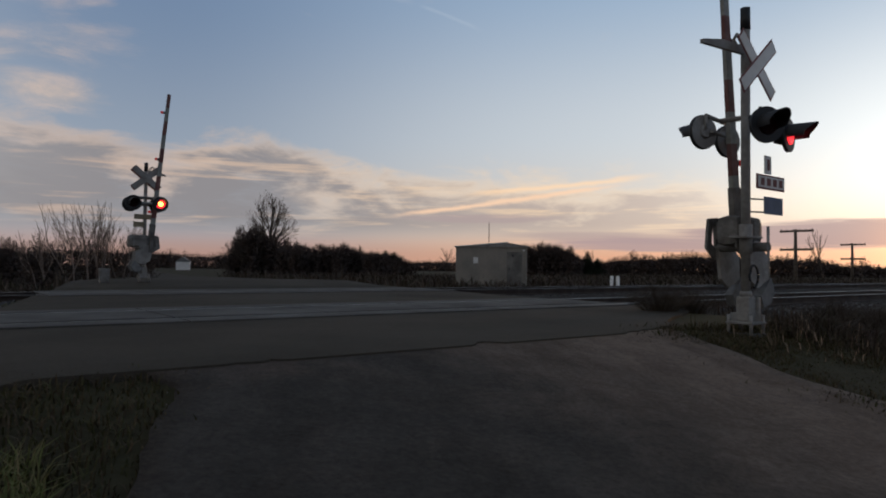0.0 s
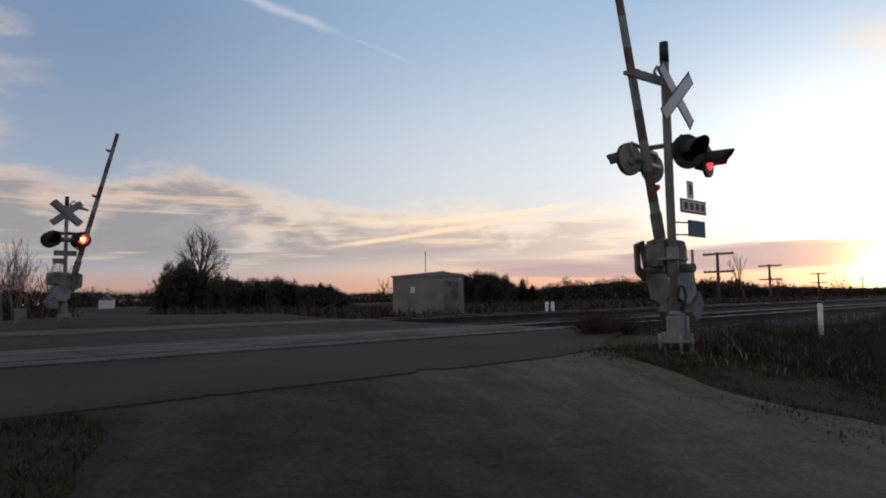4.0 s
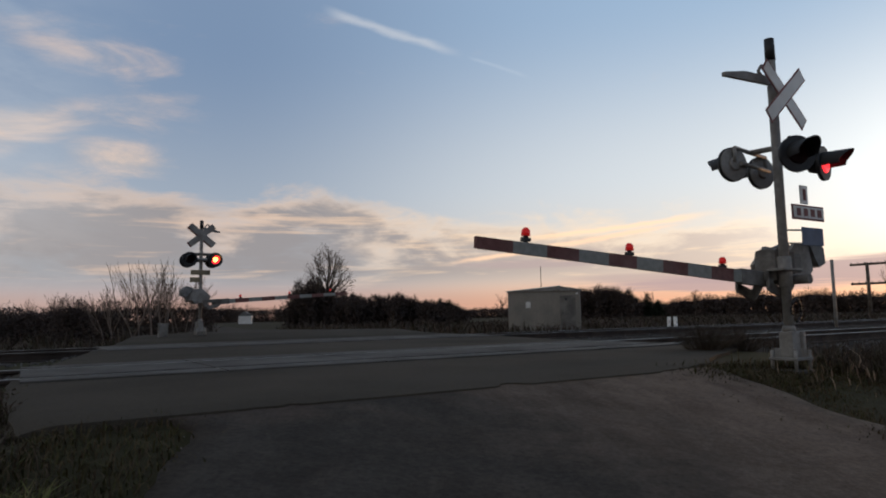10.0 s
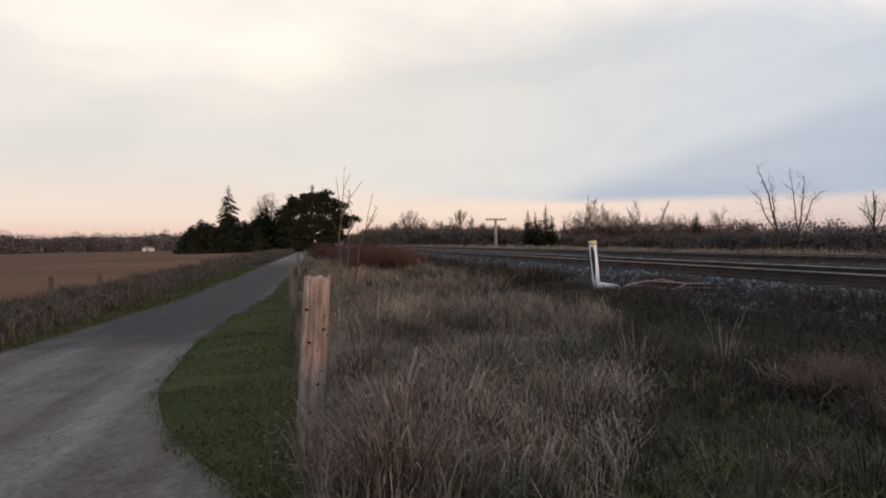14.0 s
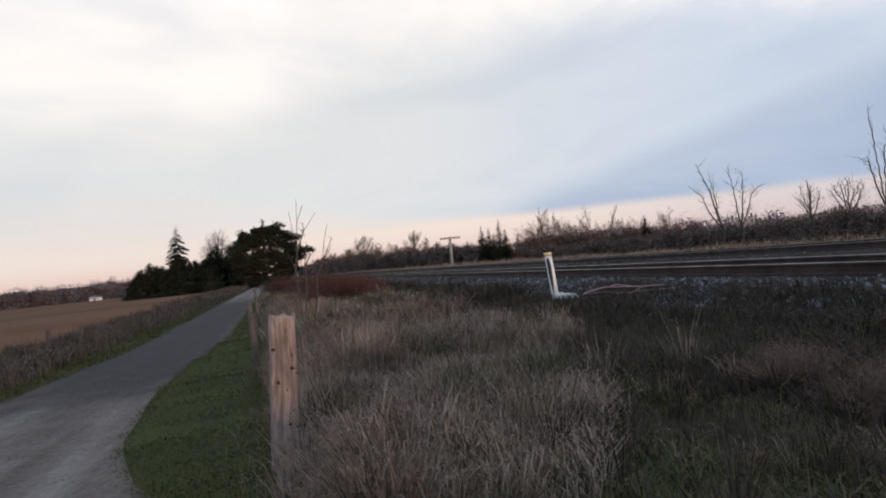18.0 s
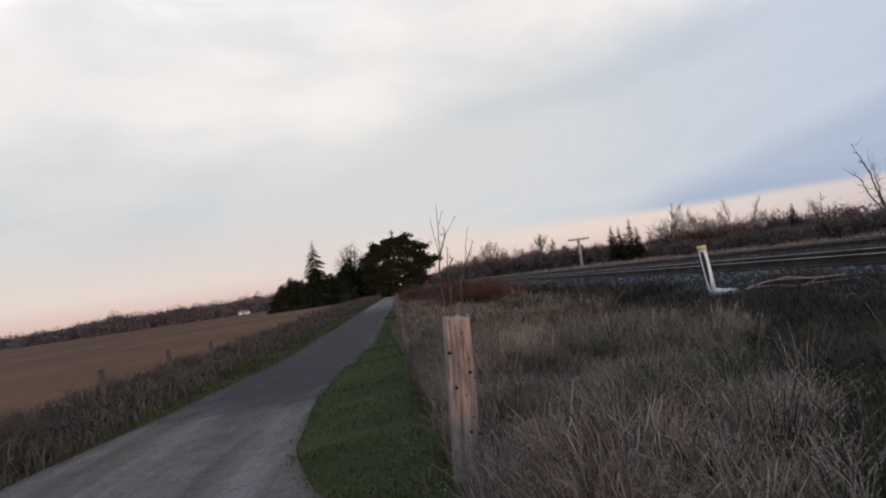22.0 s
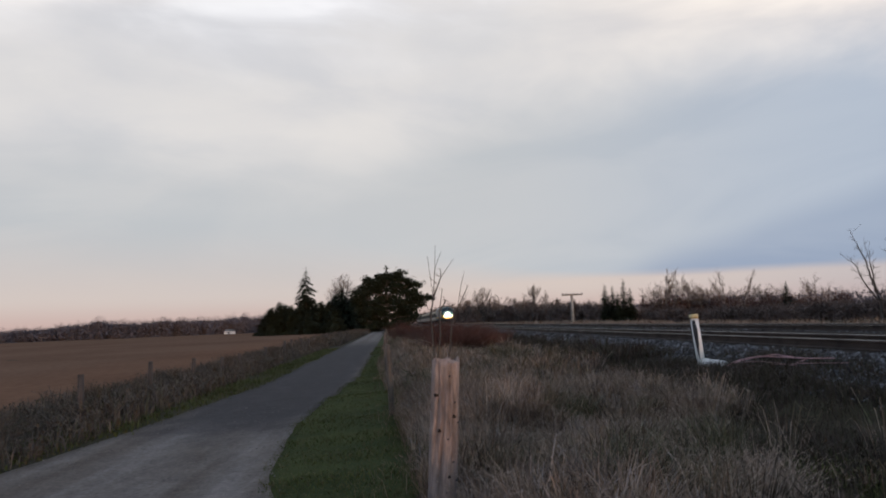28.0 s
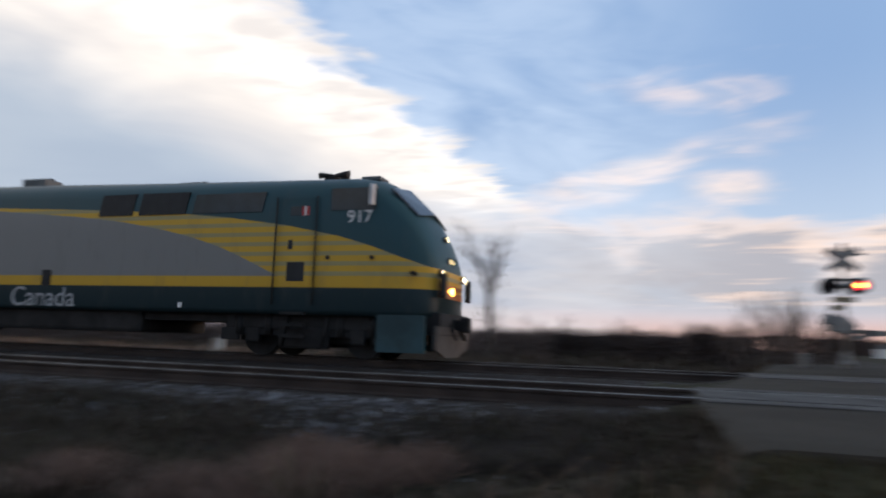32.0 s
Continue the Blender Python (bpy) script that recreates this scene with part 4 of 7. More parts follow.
# ---- equipment hut ----
def make_hut():
    s, p = bearing(-4.0, 38.4)
    hut = thing("equipment_hut", turn(s, p, 0.5, -40), "weathered grey metal railway equipment hut with a door", "equipment hut")
    bm = box(bmesh.new(), (3.9, 2.4, 2.15), (0, 0, 1.12), bevel=0.015)
    walls = part("wall", bm, M["hut"], hut)
    for k in range(13):
        part("seam", box(bmesh.new(), (0.025, 0.012, 2.1), (-1.88 + k * 0.313, -1.206, 1.12)), M["hut"], walls)
    bm = bmesh.new()
    plate(bm, [(-2.05, 2.19), (0.9, 2.44), (2.05, 2.26), (2.05, 2.19)], -1.3, 1.3)
    part("roof", bm, M["galv"], hut, "shallow pale metal roof")
    door = part("door", box(bmesh.new(), (0.85, 0.03, 1.85), (1.3, -1.225, 1.0), bevel=0.01), M["hut_door"], hut, "darker grey steel door")
    part("handle", box(bmesh.new(), (0.03, 0.05, 0.14), (1.02, -1.26, 1.0), bevel=0.008), M["black"], door)
    part("notice", box(bmesh.new(), (0.26, 0.012, 0.34), (-0.85, -1.222, 1.45)), M["white"], hut, "small pale notice")
    part("edge_strip", box(bmesh.new(), (3.0, 0.05, 0.05), (-0.55, -1.31, 2.33), Matrix.Rotation(radians(-4.85), 4, "Y"), bevel=0.01), M["white"], hut, "pale strip along the roof edge")
    part("corner_trim", box(bmesh.new(), (0.06, 0.06, 2.1), (1.95, -1.2, 1.12), bevel=0.01), M["galv"], hut)
    part("door_lamp", box(bmesh.new(), (0.1, 0.06, 0.12), (1.2, -1.26, 1.72), bevel=0.01), M["black"], hut)
    part("lamp", box(bmesh.new(), (0.1, 0.1, 0.08), (1.8, -1.25, 2.02), bevel=0.01), M["white"], hut)
    part("aerial", tube(bmesh.new(), (-0.1, 0, 2.2), (-0.1, 0, 3.65), 0.025, 0.018, 8), M["black"], hut, "thin dark radio aerial")
    part("plinth", box(bmesh.new(), (3.7, 2.2, 0.5), (0, 0, -0.2)), M["panel"], hut)


M["hut_door"] = material("hut_door", (0.20, 0.188, 0.17), 0.6, 0.2, vary=0.15, grain=14, patch=1.2, bump=0.08)
make_hut()


# ---- posts and markers ----
M["dark_knot"] = material("dark_knot", (0.035, 0.026, 0.022), 0.9, grain=40, patch=9, bump=0.3)


def make_fence_post():
    post = thing("fence_post", turn(-4.18, 0.062, 0.2) @ pose(0, 0, 0, -3.5, 0.5, 0), "weathered round wooden fence post with old staples", "fence post")
    bm = bmesh.new()
    n, rings = 64, []
    cracks = ((-2.4, 0.5, 0.6), (-1.7, 0.8, 0.4), (-1.15, 0.4, 0.5), (-0.7, 0.8, 0.4), (-0.2, 0.45, 0.5), (0.25, 0.85, 0.3), (0.6, 0.5, 0.6), (1.05, 0.3, 0.4), (1.6, 0.7, 0.5), (2.6, 0.4, 0.5))
    knots = ((-0.45, 0.62), (0.4, 0.36), (-0.9, 0.82), (0.8, 0.7), (-0.1, 0.18), (2.4, 0.3))
    for i in range(53):
        z = -0.5 + 1.52 * i / 52
        ring = []
        for k in range(n):
            a = k / n * 2 * math.pi - math.pi
            r = 0.086 * (1 - 0.05 * i / 52) + 0.006 * noise.noise((math.cos(a) * 2, math.sin(a) * 2, z * 1.2)) + 0.004 * noise.noise((math.cos(a) * 7, math.sin(a) * 7, z * 3))
            for c, mid, half in cracks:
                c += 0.12 * noise.noise((z * 3.0, c, 0.5))
                r -= 0.03 * max(0.0, 1 - abs(a - c) / 0.11) * max(0.0, 1 - abs(z - mid) / half) ** 0.5
            for c, zk in knots:
                r -= 0.03 * max(0.0, 1 - math.hypot((a - c) * 0.09, z - zk) / 0.024)
            r += 0.004 * max(0.0, noise.noise((a * 1.5, z * 14, 4.0)))
            top = 0.03 * noise.noise((math.cos(a) * 3, math.sin(a) * 3, 9)) if i == 52 else 0
            ring.append(bm.verts.new((r * math.cos(a), r * math.sin(a), z + top)))
        rings.append(ring)
    for a, b in zip(rings, rings[1:]):
        for k in range(n):
            bm.faces.new((a[k], a[(k + 1) % n], b[(k + 1) % n], b[k])).smooth = True
    bm.faces.new(rings[-1])
    part("trunk", bm, M["wood_post"], post)
    for c, zk in knots[:5]:
        rim = Vector((0.083 * math.cos(c), 0.083 * math.sin(c), zk))
        part("knot", tube(bmesh.new(), rim * 0.8 + Vector((0, 0, zk * 0.2)), rim, 0.012, 0.009, 9), M["dark_knot"], post, "dark knot")
    for k, z in enumerate((0.93, 0.78, 0.66, 0.57, 0.44, 0.33, 0.27, 0.21)):
        for a in (0.2 + 0.5 * (k % 3), 2.3 + 0.4 * (k % 2)):
            bm = tube(bmesh.new(), (0.078 * math.cos(a), 0.078 * math.sin(a), z), (0.09 * math.cos(a), 0.09 * math.sin(a), z + 0.006), 0.005, sides=6)
            part("staple", bm, M["black"], post)


make_fence_post()


def marker_post(s, p, z, height, radius, tilt=(0, 0), cap=True):
    m = thing("marker_post", turn(s, p, z) @ pose(0, 0, 0, tilt[0], tilt[1], 0), "white plastic trackside marker post with a yellowed cap" if cap else "short white trackside marker post", "marker post", "trackside markers")
    part("tube", tube(bmesh.new(), (0, 0, -0.25), (0, 0, height), radius, radius * 0.96, 16), M["white"], m)
    if cap:
        part("cap", tube(bmesh.new(), (0, 0, height - 0.06), (0, 0, height + 0.02), radius * 1.12, radius * 1.08, 16), M["yellowed"], m)
    return m


M["yellowed"] = material("yellowed", (0.62, 0.50, 0.26), 0.6, vary=0.1, bump=0.03)
M["pink"] = material("pink", (0.62, 0.36, 0.36), 0.6, vary=0.1, bump=0.03)
wp = marker_post(-12.35, 5.6, 0.44, 0.97, 0.075, (3, -5))
part("back_plate", box(bmesh.new(), (0.02, 0.13, 0.42), (-0.075, 0, 0.55), bevel=0.004), M["black"], wp, "dark plate on the side of the post")
part("mark", box(bmesh.new(), (0.006, 0.03, 0.17), (0.063, -0.02, 0.72)), M["red"], wp)
# plate for a stained cleft; the shade inside is put into its black
bm = plate(bmesh.new(), [(0.0, 0.12), (0.03, 0.4), (0.045, 0.7), (0.02, 0.88), (-0.03, 0.86), (-0.035, 0.6), (-0.02, 0.3)], -0.004, 0.004)
part("stain", bm, M["black"], wp, "long dark stained cleft", pose(0.055, -0.045, 0, 0, 0, 52))
# fallen pipe and cord beside it
pipe = thing("fallen_pipe", turn(-11.95, 5.62, 0.47), "short white plastic pipe lying in dead grass", "pipe")
part("tube", tube(bmesh.new(), (-0.28, 0, 0.06), (0.3, 0.05, 0.03), 0.085, sides=14), M["white"], pipe)
part("collar", tube(bmesh.new(), (0.12, 0.035, 0.04), (0.3, 0.05, 0.03), 0.098, sides=14), M["white"], pipe)
cord = thing("cord", turn(-11.6, 5.7, 0.5), "pale pink plastic cord lying loose on ballast", "cord")
for row in (((0, 0, 0.02), (0.3, 0.1, 0.13), (0.7, 0.2, 0.2), (1.1, 0.35, 0.2), (1.6, 0.5, 0.2), (2.0, 0.62, 0.22)), ((0, 0, 0.02), (0.3, 0.05, -0.02), (0.75, 0.1, -0.05), (1.15, 0.3, 0.02), (1.5, 0.5, 0.18)), ((0.2, 0.05, 0.08), (0.6, 0.16, 0.17), (1.0, 0.3, 0.24), (1.3, 0.42, 0.21)), ((0.05, 0.0, 0.03), (0.4, 0.02, 0.1), (0.9, 0.12, 0.13), (1.4, 0.3, 0.1), (1.7, 0.5, 0.05), (1.4, 0.45, -0.03), (0.9, 0.2, -0.06), (0.5, 0.05, -0.03)), ((0.3, 0.0, 0.0), (0.8, 0.1, 0.05), (1.5, 0.42, 0.12), (2.2, 0.7, 0.16))):
    bm = bmesh.new()
    for a, b in zip(row, row[1:]):
        tube(bm, a, b, 0.009, sides=6)
    part("strand", bm, M["pink"], cord)
s, p = bearing(-34.3, 16.0)
marker_post(s, p, ground(s, p), 1.22 - ground(s, p), 0.05, (0, 1), False)
for az, h in ((-14.05, 0.66), (-14.6, 0.62)):
    s, p = bearing(az, 33.0)
    marker_post(s, p, ground(s, p), 1.2 - ground(s, p), 0.085, (0, 2 if az > -14.5 else -3), False)
s, p = bearing(73.5, 24.6)
cab = thing("relay_box", turn(s, p, ground(s, p)), "small white trackside cable box on a short post", "cable box")
part("case", box(bmesh.new(), (0.27, 0.24, 0.46), (0, 0, 1.24 - ground(s, p) - 0.24), bevel=0.02), M["white"], cab)
part("lid", box(bmesh.new(), (0.31, 0.28, 0.05), (0, 0, 1.24 - ground(s, p)), bevel=0.01), M["galv"], cab)
part("post", tube(bmesh.new(), (0, 0, -0.2), (0, 0, 1.24 - ground(s, p) - 0.4), 0.05, sides=10), M["galv"], cab)
s, p = bearing(26.8, 20.2)
stub = thing("cable_cabinet", turn(s, p, ground(s, p)), "low grey cable cabinet at the roadside", "cable cabinet")
part("case", box(bmesh.new(), (0.24, 0.22, 0.4), (0, 0, 0.19), bevel=0.03), M["iron"], stub)
part("lid", box(bmesh.new(), (0.27, 0.25, 0.04), (0, 0, 0.4), bevel=0.01), M["iron"], stub)


def pole(az, d, top, arms, half, thick=0.13, light=False, base=None):
    s, p = bearing(az, d)
    z = ground(s, p)
    m = thing("telegraph_pole", turn(s, p, z, 90 - 0), "weathered wooden telegraph pole with crossarms" if len(arms) > 1 else "short pale wooden telegraph pole with one crossarm", "telegraph pole", "telegraph poles")
    wood = M["pale_wood" if light else "pole_wood"]
    part("shaft", tube(bmesh.new(), (0, 0, -0.5), (0, 0, top - z), thick, thick * 0.75, 10), wood, m)
    for a in arms:
        bar = part("crossarm", box(bmesh.new(), (half * 2, 0.14, 0.2), (0, -thick, top - z - a), bevel=0.01), wood, m)
        for k in range(6):
            x = half * (-0.92 + 1.84 * k / 5)
            part("insulator", tube(bmesh.new(), (x, -thick, top - z - a + 0.06), (x, -thick, top - z - a + 0.22), 0.045, 0.03, 8), M["weight"], bar)
    return m


M["pale_wood"] = material("pale_wood", (0.36, 0.33, 0.29), 0.9, grain=20, patch=3, bump=0.3)
pole(111.65, 80, 4.25, (0.14,), 1.25, 0.2, True)
for az, d, el, arms in ((-27.8, 71, 3.28, (0.15, 1.9)), (-31.5, 104, 2.2, (0.2, 2.1)), (-34.8, 160, 1.45, (0.2, 2.1)), (-37.6, 230, 1.0, (0.25, 2.2))):
    pole(az, d, 1.45 + d * math.tan(radians(el)), arms, 1.55, 0.15 + d * 0.0004)
# thin pole behind the signal
s, p = bearing(-25.8, 30)
bare = thing("signal_post", turn(s, p, ground(s, p)), "thin grey metal trackside post", "post")
part("shaft", tube(bmesh.new(), (0, 0, -0.2), (0, 0, 2.6), 0.06, sides=10), M["galv"], bare)


def house(az, d, wide, high, label):
    s, p = bearing(az, d)
    h = thing("farm_shed", turn(s, p, ground(s, p), 70), label, "shed", "far sheds")
    part("wall", box(bmesh.new(), (wide, wide * 0.7, high * 0.65), (0, 0, high * 0.32)), M["white"], h)
    bm = bmesh.new()
    v = [(x, y, z) for x in (-wide * 0.53, wide * 0.53) for y, z in ((-wide * 0.4, high * 0.62), (wide * 0.4, high * 0.62), (0, high))]
    vs = [bm.verts.new(q) for q in v]
    for f in ((0, 1, 2), (3, 5, 4), (0, 2, 5, 3), (1, 4, 5, 2), (0, 3, 4, 1)):
        bm.faces.new([vs[k] for k in f])
    part("roof", bm, M["weight"], h)
    part("door", box(bmesh.new(), (wide * 0.25, 0.1, high * 0.5), (wide * 0.1, -wide * 0.36, high * 0.25)), M["weight"], h)


house(21.3, 205, 5.2, 3.7, "small white farm shed with a grey roof far off")
house(15.6, 230, 5.0, 3.4, "low white shed far off")
house(140.15, 284, 3.6, 1.9, "small white building across a harvested field")
house(137.55, 288, 2.2, 1.5, "low white shed at the edge of a field")
house(127.0, 420, 5, 2.6, "small pale building among far trees")


# ---- trees ----
class Wood:
    """Gathers tapered limbs into one mesh."""

    def __init__(self):
        self.v, self.f = [], []

    def limb(self, a, b, ra, rb, sides=5):
        d = (b - a).normalized()
        x = d.orthogonal().normalized()
        y = d.cross(x)
        k = len(self.v)
        for c, r in ((a, ra), (b, rb)):
            for i in range(sides):
                t = 2 * math.pi * i / sides
                self.v.append(c + (x * math.cos(t) + y * math.sin(t)) * r)
        for i in range(sides):
            j = (i + 1) % sides
            self.f.append((k + i, k + j, k + sides + j, k + sides + i))

    def grow(self, twigs, at, d, length, r, depth, rng, spread=0.55, up=0.25, stop=0.006):
        steps = 3
        for k in range(steps):
            d = (d + Vector((rng.gauss(0, 0.12), rng.gauss(0, 0.12), rng.gauss(0, 0.06) + up * 0.12))).normalized()
            nxt = at + d * (length / steps)
            r2 = max(stop, r * 0.86)
            (self if depth > 3 else twigs).limb(at, nxt, r, r2, 7 if depth > 3 else 4 if depth > 2 else 3)
            at, r = nxt, r2
            if depth > 0 and (k > 0 or depth < 3):
                side = Vector((rng.gauss(0, 1), rng.gauss(0, 1), rng.gauss(0, 0.5)))
                side = (side - d * side.dot(d)).normalized()
                self.grow(twigs, at, (d + side * rng.uniform(0.6, 1.2) * spread * 1.6).normalized(), length * rng.uniform(0.5, 0.75), r * 0.6, depth - 1, rng, spread, up, stop)
        if depth > 0:
            self.grow(twigs, at, d, length * 0.72, r, depth - 1, rng, spread, up, stop)


def place_tree(az, d, sink=0.0):
    s, p = bearing(az, d)
    return turn(s, p, ground(s, p) - sink)


def bare_tree(m, height, seed, label, depth=4, spread=0.5, up=0.3, stems=1, lean=0.0, thick=0.016, group="bare trees", first=0.36, twig="twig", fuzz=0):
    dist = m.translation.length
    rng = random.Random(seed)
    tree = thing("bare_tree", m, label, "tree", group)
    trunks, twigs = [], Wood()
    for k in range(stems):
        wood = Wood()
        trunks.append(wood)
        d = Vector((lean + rng.gauss(0, 0.18) * (stems > 1), rng.gauss(0, 0.18) * (stems > 1), 1)).normalized()
        wood.grow(twigs, Vector((rng.gauss(0, 0.25), rng.gauss(0, 0.25), 0)) * (stems > 1) - Vector((0, 0, 0.3)), d, height * first, height * thick / stems ** 0.4, depth, rng, spread, up, max(height * 0.0008, dist * 0.00016))
    top = max(v.z for w in trunks + [twigs] for v in w.v)
    k = height / top
    if fuzz:
        # the finest twigs, fanning out from the limbs
        n_twig = len(twigs.v)
        mid = Vector((0, 0, top * 0.45))
        fine = max(top * 0.0006, dist * 0.00011)
        for _ in range(fuzz):
            o = twigs.v[rng.randrange(n_twig)]
            d = ((o - mid).normalized() + Vector((rng.gauss(0, 0.5), rng.gauss(0, 0.5), 0.35 + rng.gauss(0, 0.4)))).normalized()
            d *= top * rng.uniform(0.03, 0.085)
            side = d.cross(Vector((rng.gauss(0, 1), rng.gauss(0, 1), rng.gauss(0, 1)))).normalized() * fine
            q = len(twigs.v)
            twigs.v += [o - side, o + side, o + d]
            twigs.f.append((q, q + 1, q + 2))
    for w, name, mat in [(w, "trunk", M["bark"]) for w in trunks] + [(twigs, "crown", M[twig])]:
        if w.v:
            ob = new(name, raw(name, [v * k for v in w.v], w.f, mat, True))
            ob.parent = tree
    return tree


def conifer(m, height, width, seed, label, gappy=0.0, start=0.06, shape=0.6):
    rng = random.Random(seed)
    tree = thing("conifer", m, label, "tree", "evergreen trees")
    part("trunk", tube(bmesh.new(), (0, 0, -0.3), (0, 0, height * 0.97), height * 0.018, height * 0.003, 7), M["bark"], tree)
    v, f = [], []
    z = height * start
    while z < height:
        k = 1 - z / height
        r = width * (k ** shape) * rng.uniform(0.72, 1.1) + 0.05 * width
        for i in range(int(9 + 13 * k)):
            if rng.random() < gappy:
                continue
            a = rng.uniform(0, 2 * math.pi)
            rr = r * rng.uniform(0.65, 1.1)
            for j in range(5):
                t = (j + 0.6) / 5
                c = Vector((math.cos(a) * rr * t, math.sin(a) * rr * t, z - rr * 0.3 * t * t + 0.05 * height * 0.3))
                for q in range(2):
                    side = Vector((-math.sin(a), math.cos(a), rng.gauss(0, 0.25))) * rr * rng.uniform(0.16, 0.3) * (1.1 - 0.5 * t)
                    out = Vector((math.cos(a) * rng.uniform(0.6, 1), math.sin(a), rng.uniform(-0.9, 0.15))) * rr * 0.26
                    b = len(v)
                    v += [c - side, c + out * 0.3 - side * 0.4, c + out, c + side]
                    f.append((b, b + 1, b + 2, b + 3))
        z += height * 0.032
    v.append(Vector((0, 0, height)))
    v += [Vector((0.05 * width, 0, height * 0.95)), Vector((-0.05 * width, 0, height * 0.95))]
    f.append((len(v) - 3, len(v) - 2, len(v) - 1))
    ob = new("crown", raw("crown", v, f, M["conifer"]))
    ob.parent = tree
    return tree


def clumps(v, f, c, size, n, rng):
    for _ in range(n):
        o = c + Vector((rng.gauss(0, 0.42) * size[0], rng.gauss(0, 0.42) * size[1], rng.gauss(0, 0.36) * size[2]))
        a = Vector((rng.gauss(0, 1), rng.gauss(0, 1), rng.gauss(0, 0.7))).normalized() * rng.uniform(0.1, 0.24) * max(size)
        b = a.cross(Vector((rng.gauss(0, 1), rng.gauss(0, 1), rng.gauss(0, 1)))).normalized() * a.length * 0.55
        k = len(v)
        v += [o - a, o + b, o + a, o - b * 0.7]
        f.append((k, k + 1, k + 2, k + 3))


def old_pine(m, height, seed):
    rng = random.Random(seed)
    tree = thing("old_pine", m, "dark old pine with spreading layered branches", "tree", "evergreen trees")
    wood = Wood()
    wood.limb(Vector((0, 0, -0.3)), Vector((0.1, 0, height * 0.6)), height * 0.03, height * 0.02, 8)
    wood.limb(Vector((0.1, 0, height * 0.6)), Vector((0, 0, height * 0.99)), height * 0.02, height * 0.006, 8)
    v, f = [], []
    # shelves of foliage: height, reach to one side and to the other
    for z, left, right in ((0.08, 0.34, 0.30), (0.16, 0.40, 0.34), (0.25, 0.36, 0.42), (0.34, 0.42, 0.38), (0.44, 0.47, 0.50), (0.52, 0.44, 0.66), (0.60, 0.46, 0.42), (0.69, 0.36, 0.46), (0.77, 0.30, 0.32), (0.83, 0.12, 0.2)):
        for k in range(20):
            y = rng.uniform(-left, right) if k > 1 else (-left, right)[k]
            c = Vector((rng.uniform(-0.3, 0.3) * (1.05 - z), y, z + rng.gauss(0, 0.018) - 0.05 * abs(y))) * height
            wood.limb(Vector((0, 0, c.z * 0.92 - 0.2)), c, height * 0.009, height * 0.003, 4)
            w = rng.uniform(0.07, 0.12) * height
            clumps(v, f, c, (w, w, w * 0.62), 230, rng)
    for z, w in ((0.90, 0.035), (0.95, 0.05), (0.985, 0.03)):
        clumps(v, f, Vector((0, 0, z * height)), (w * height, w * height, w * 0.6 * height), 70, rng)
    for name, vv, ff, mat in (("trunk", wood.v, wood.f, M["bark"]), ("crown", v, f, M["conifer"])):
        ob = new(name, raw(name, vv, ff, mat))
        ob.parent = tree
    return tree


E_LABEL = "leafless tree with bare grey branches"


def upto(az, d, el):
    """Height of a thing at that place whose top stands at that angle over the eye."""
    s, p = bearing(az, d)
    return 1.45 + d * math.tan(radians(el)) - ground(s, p)


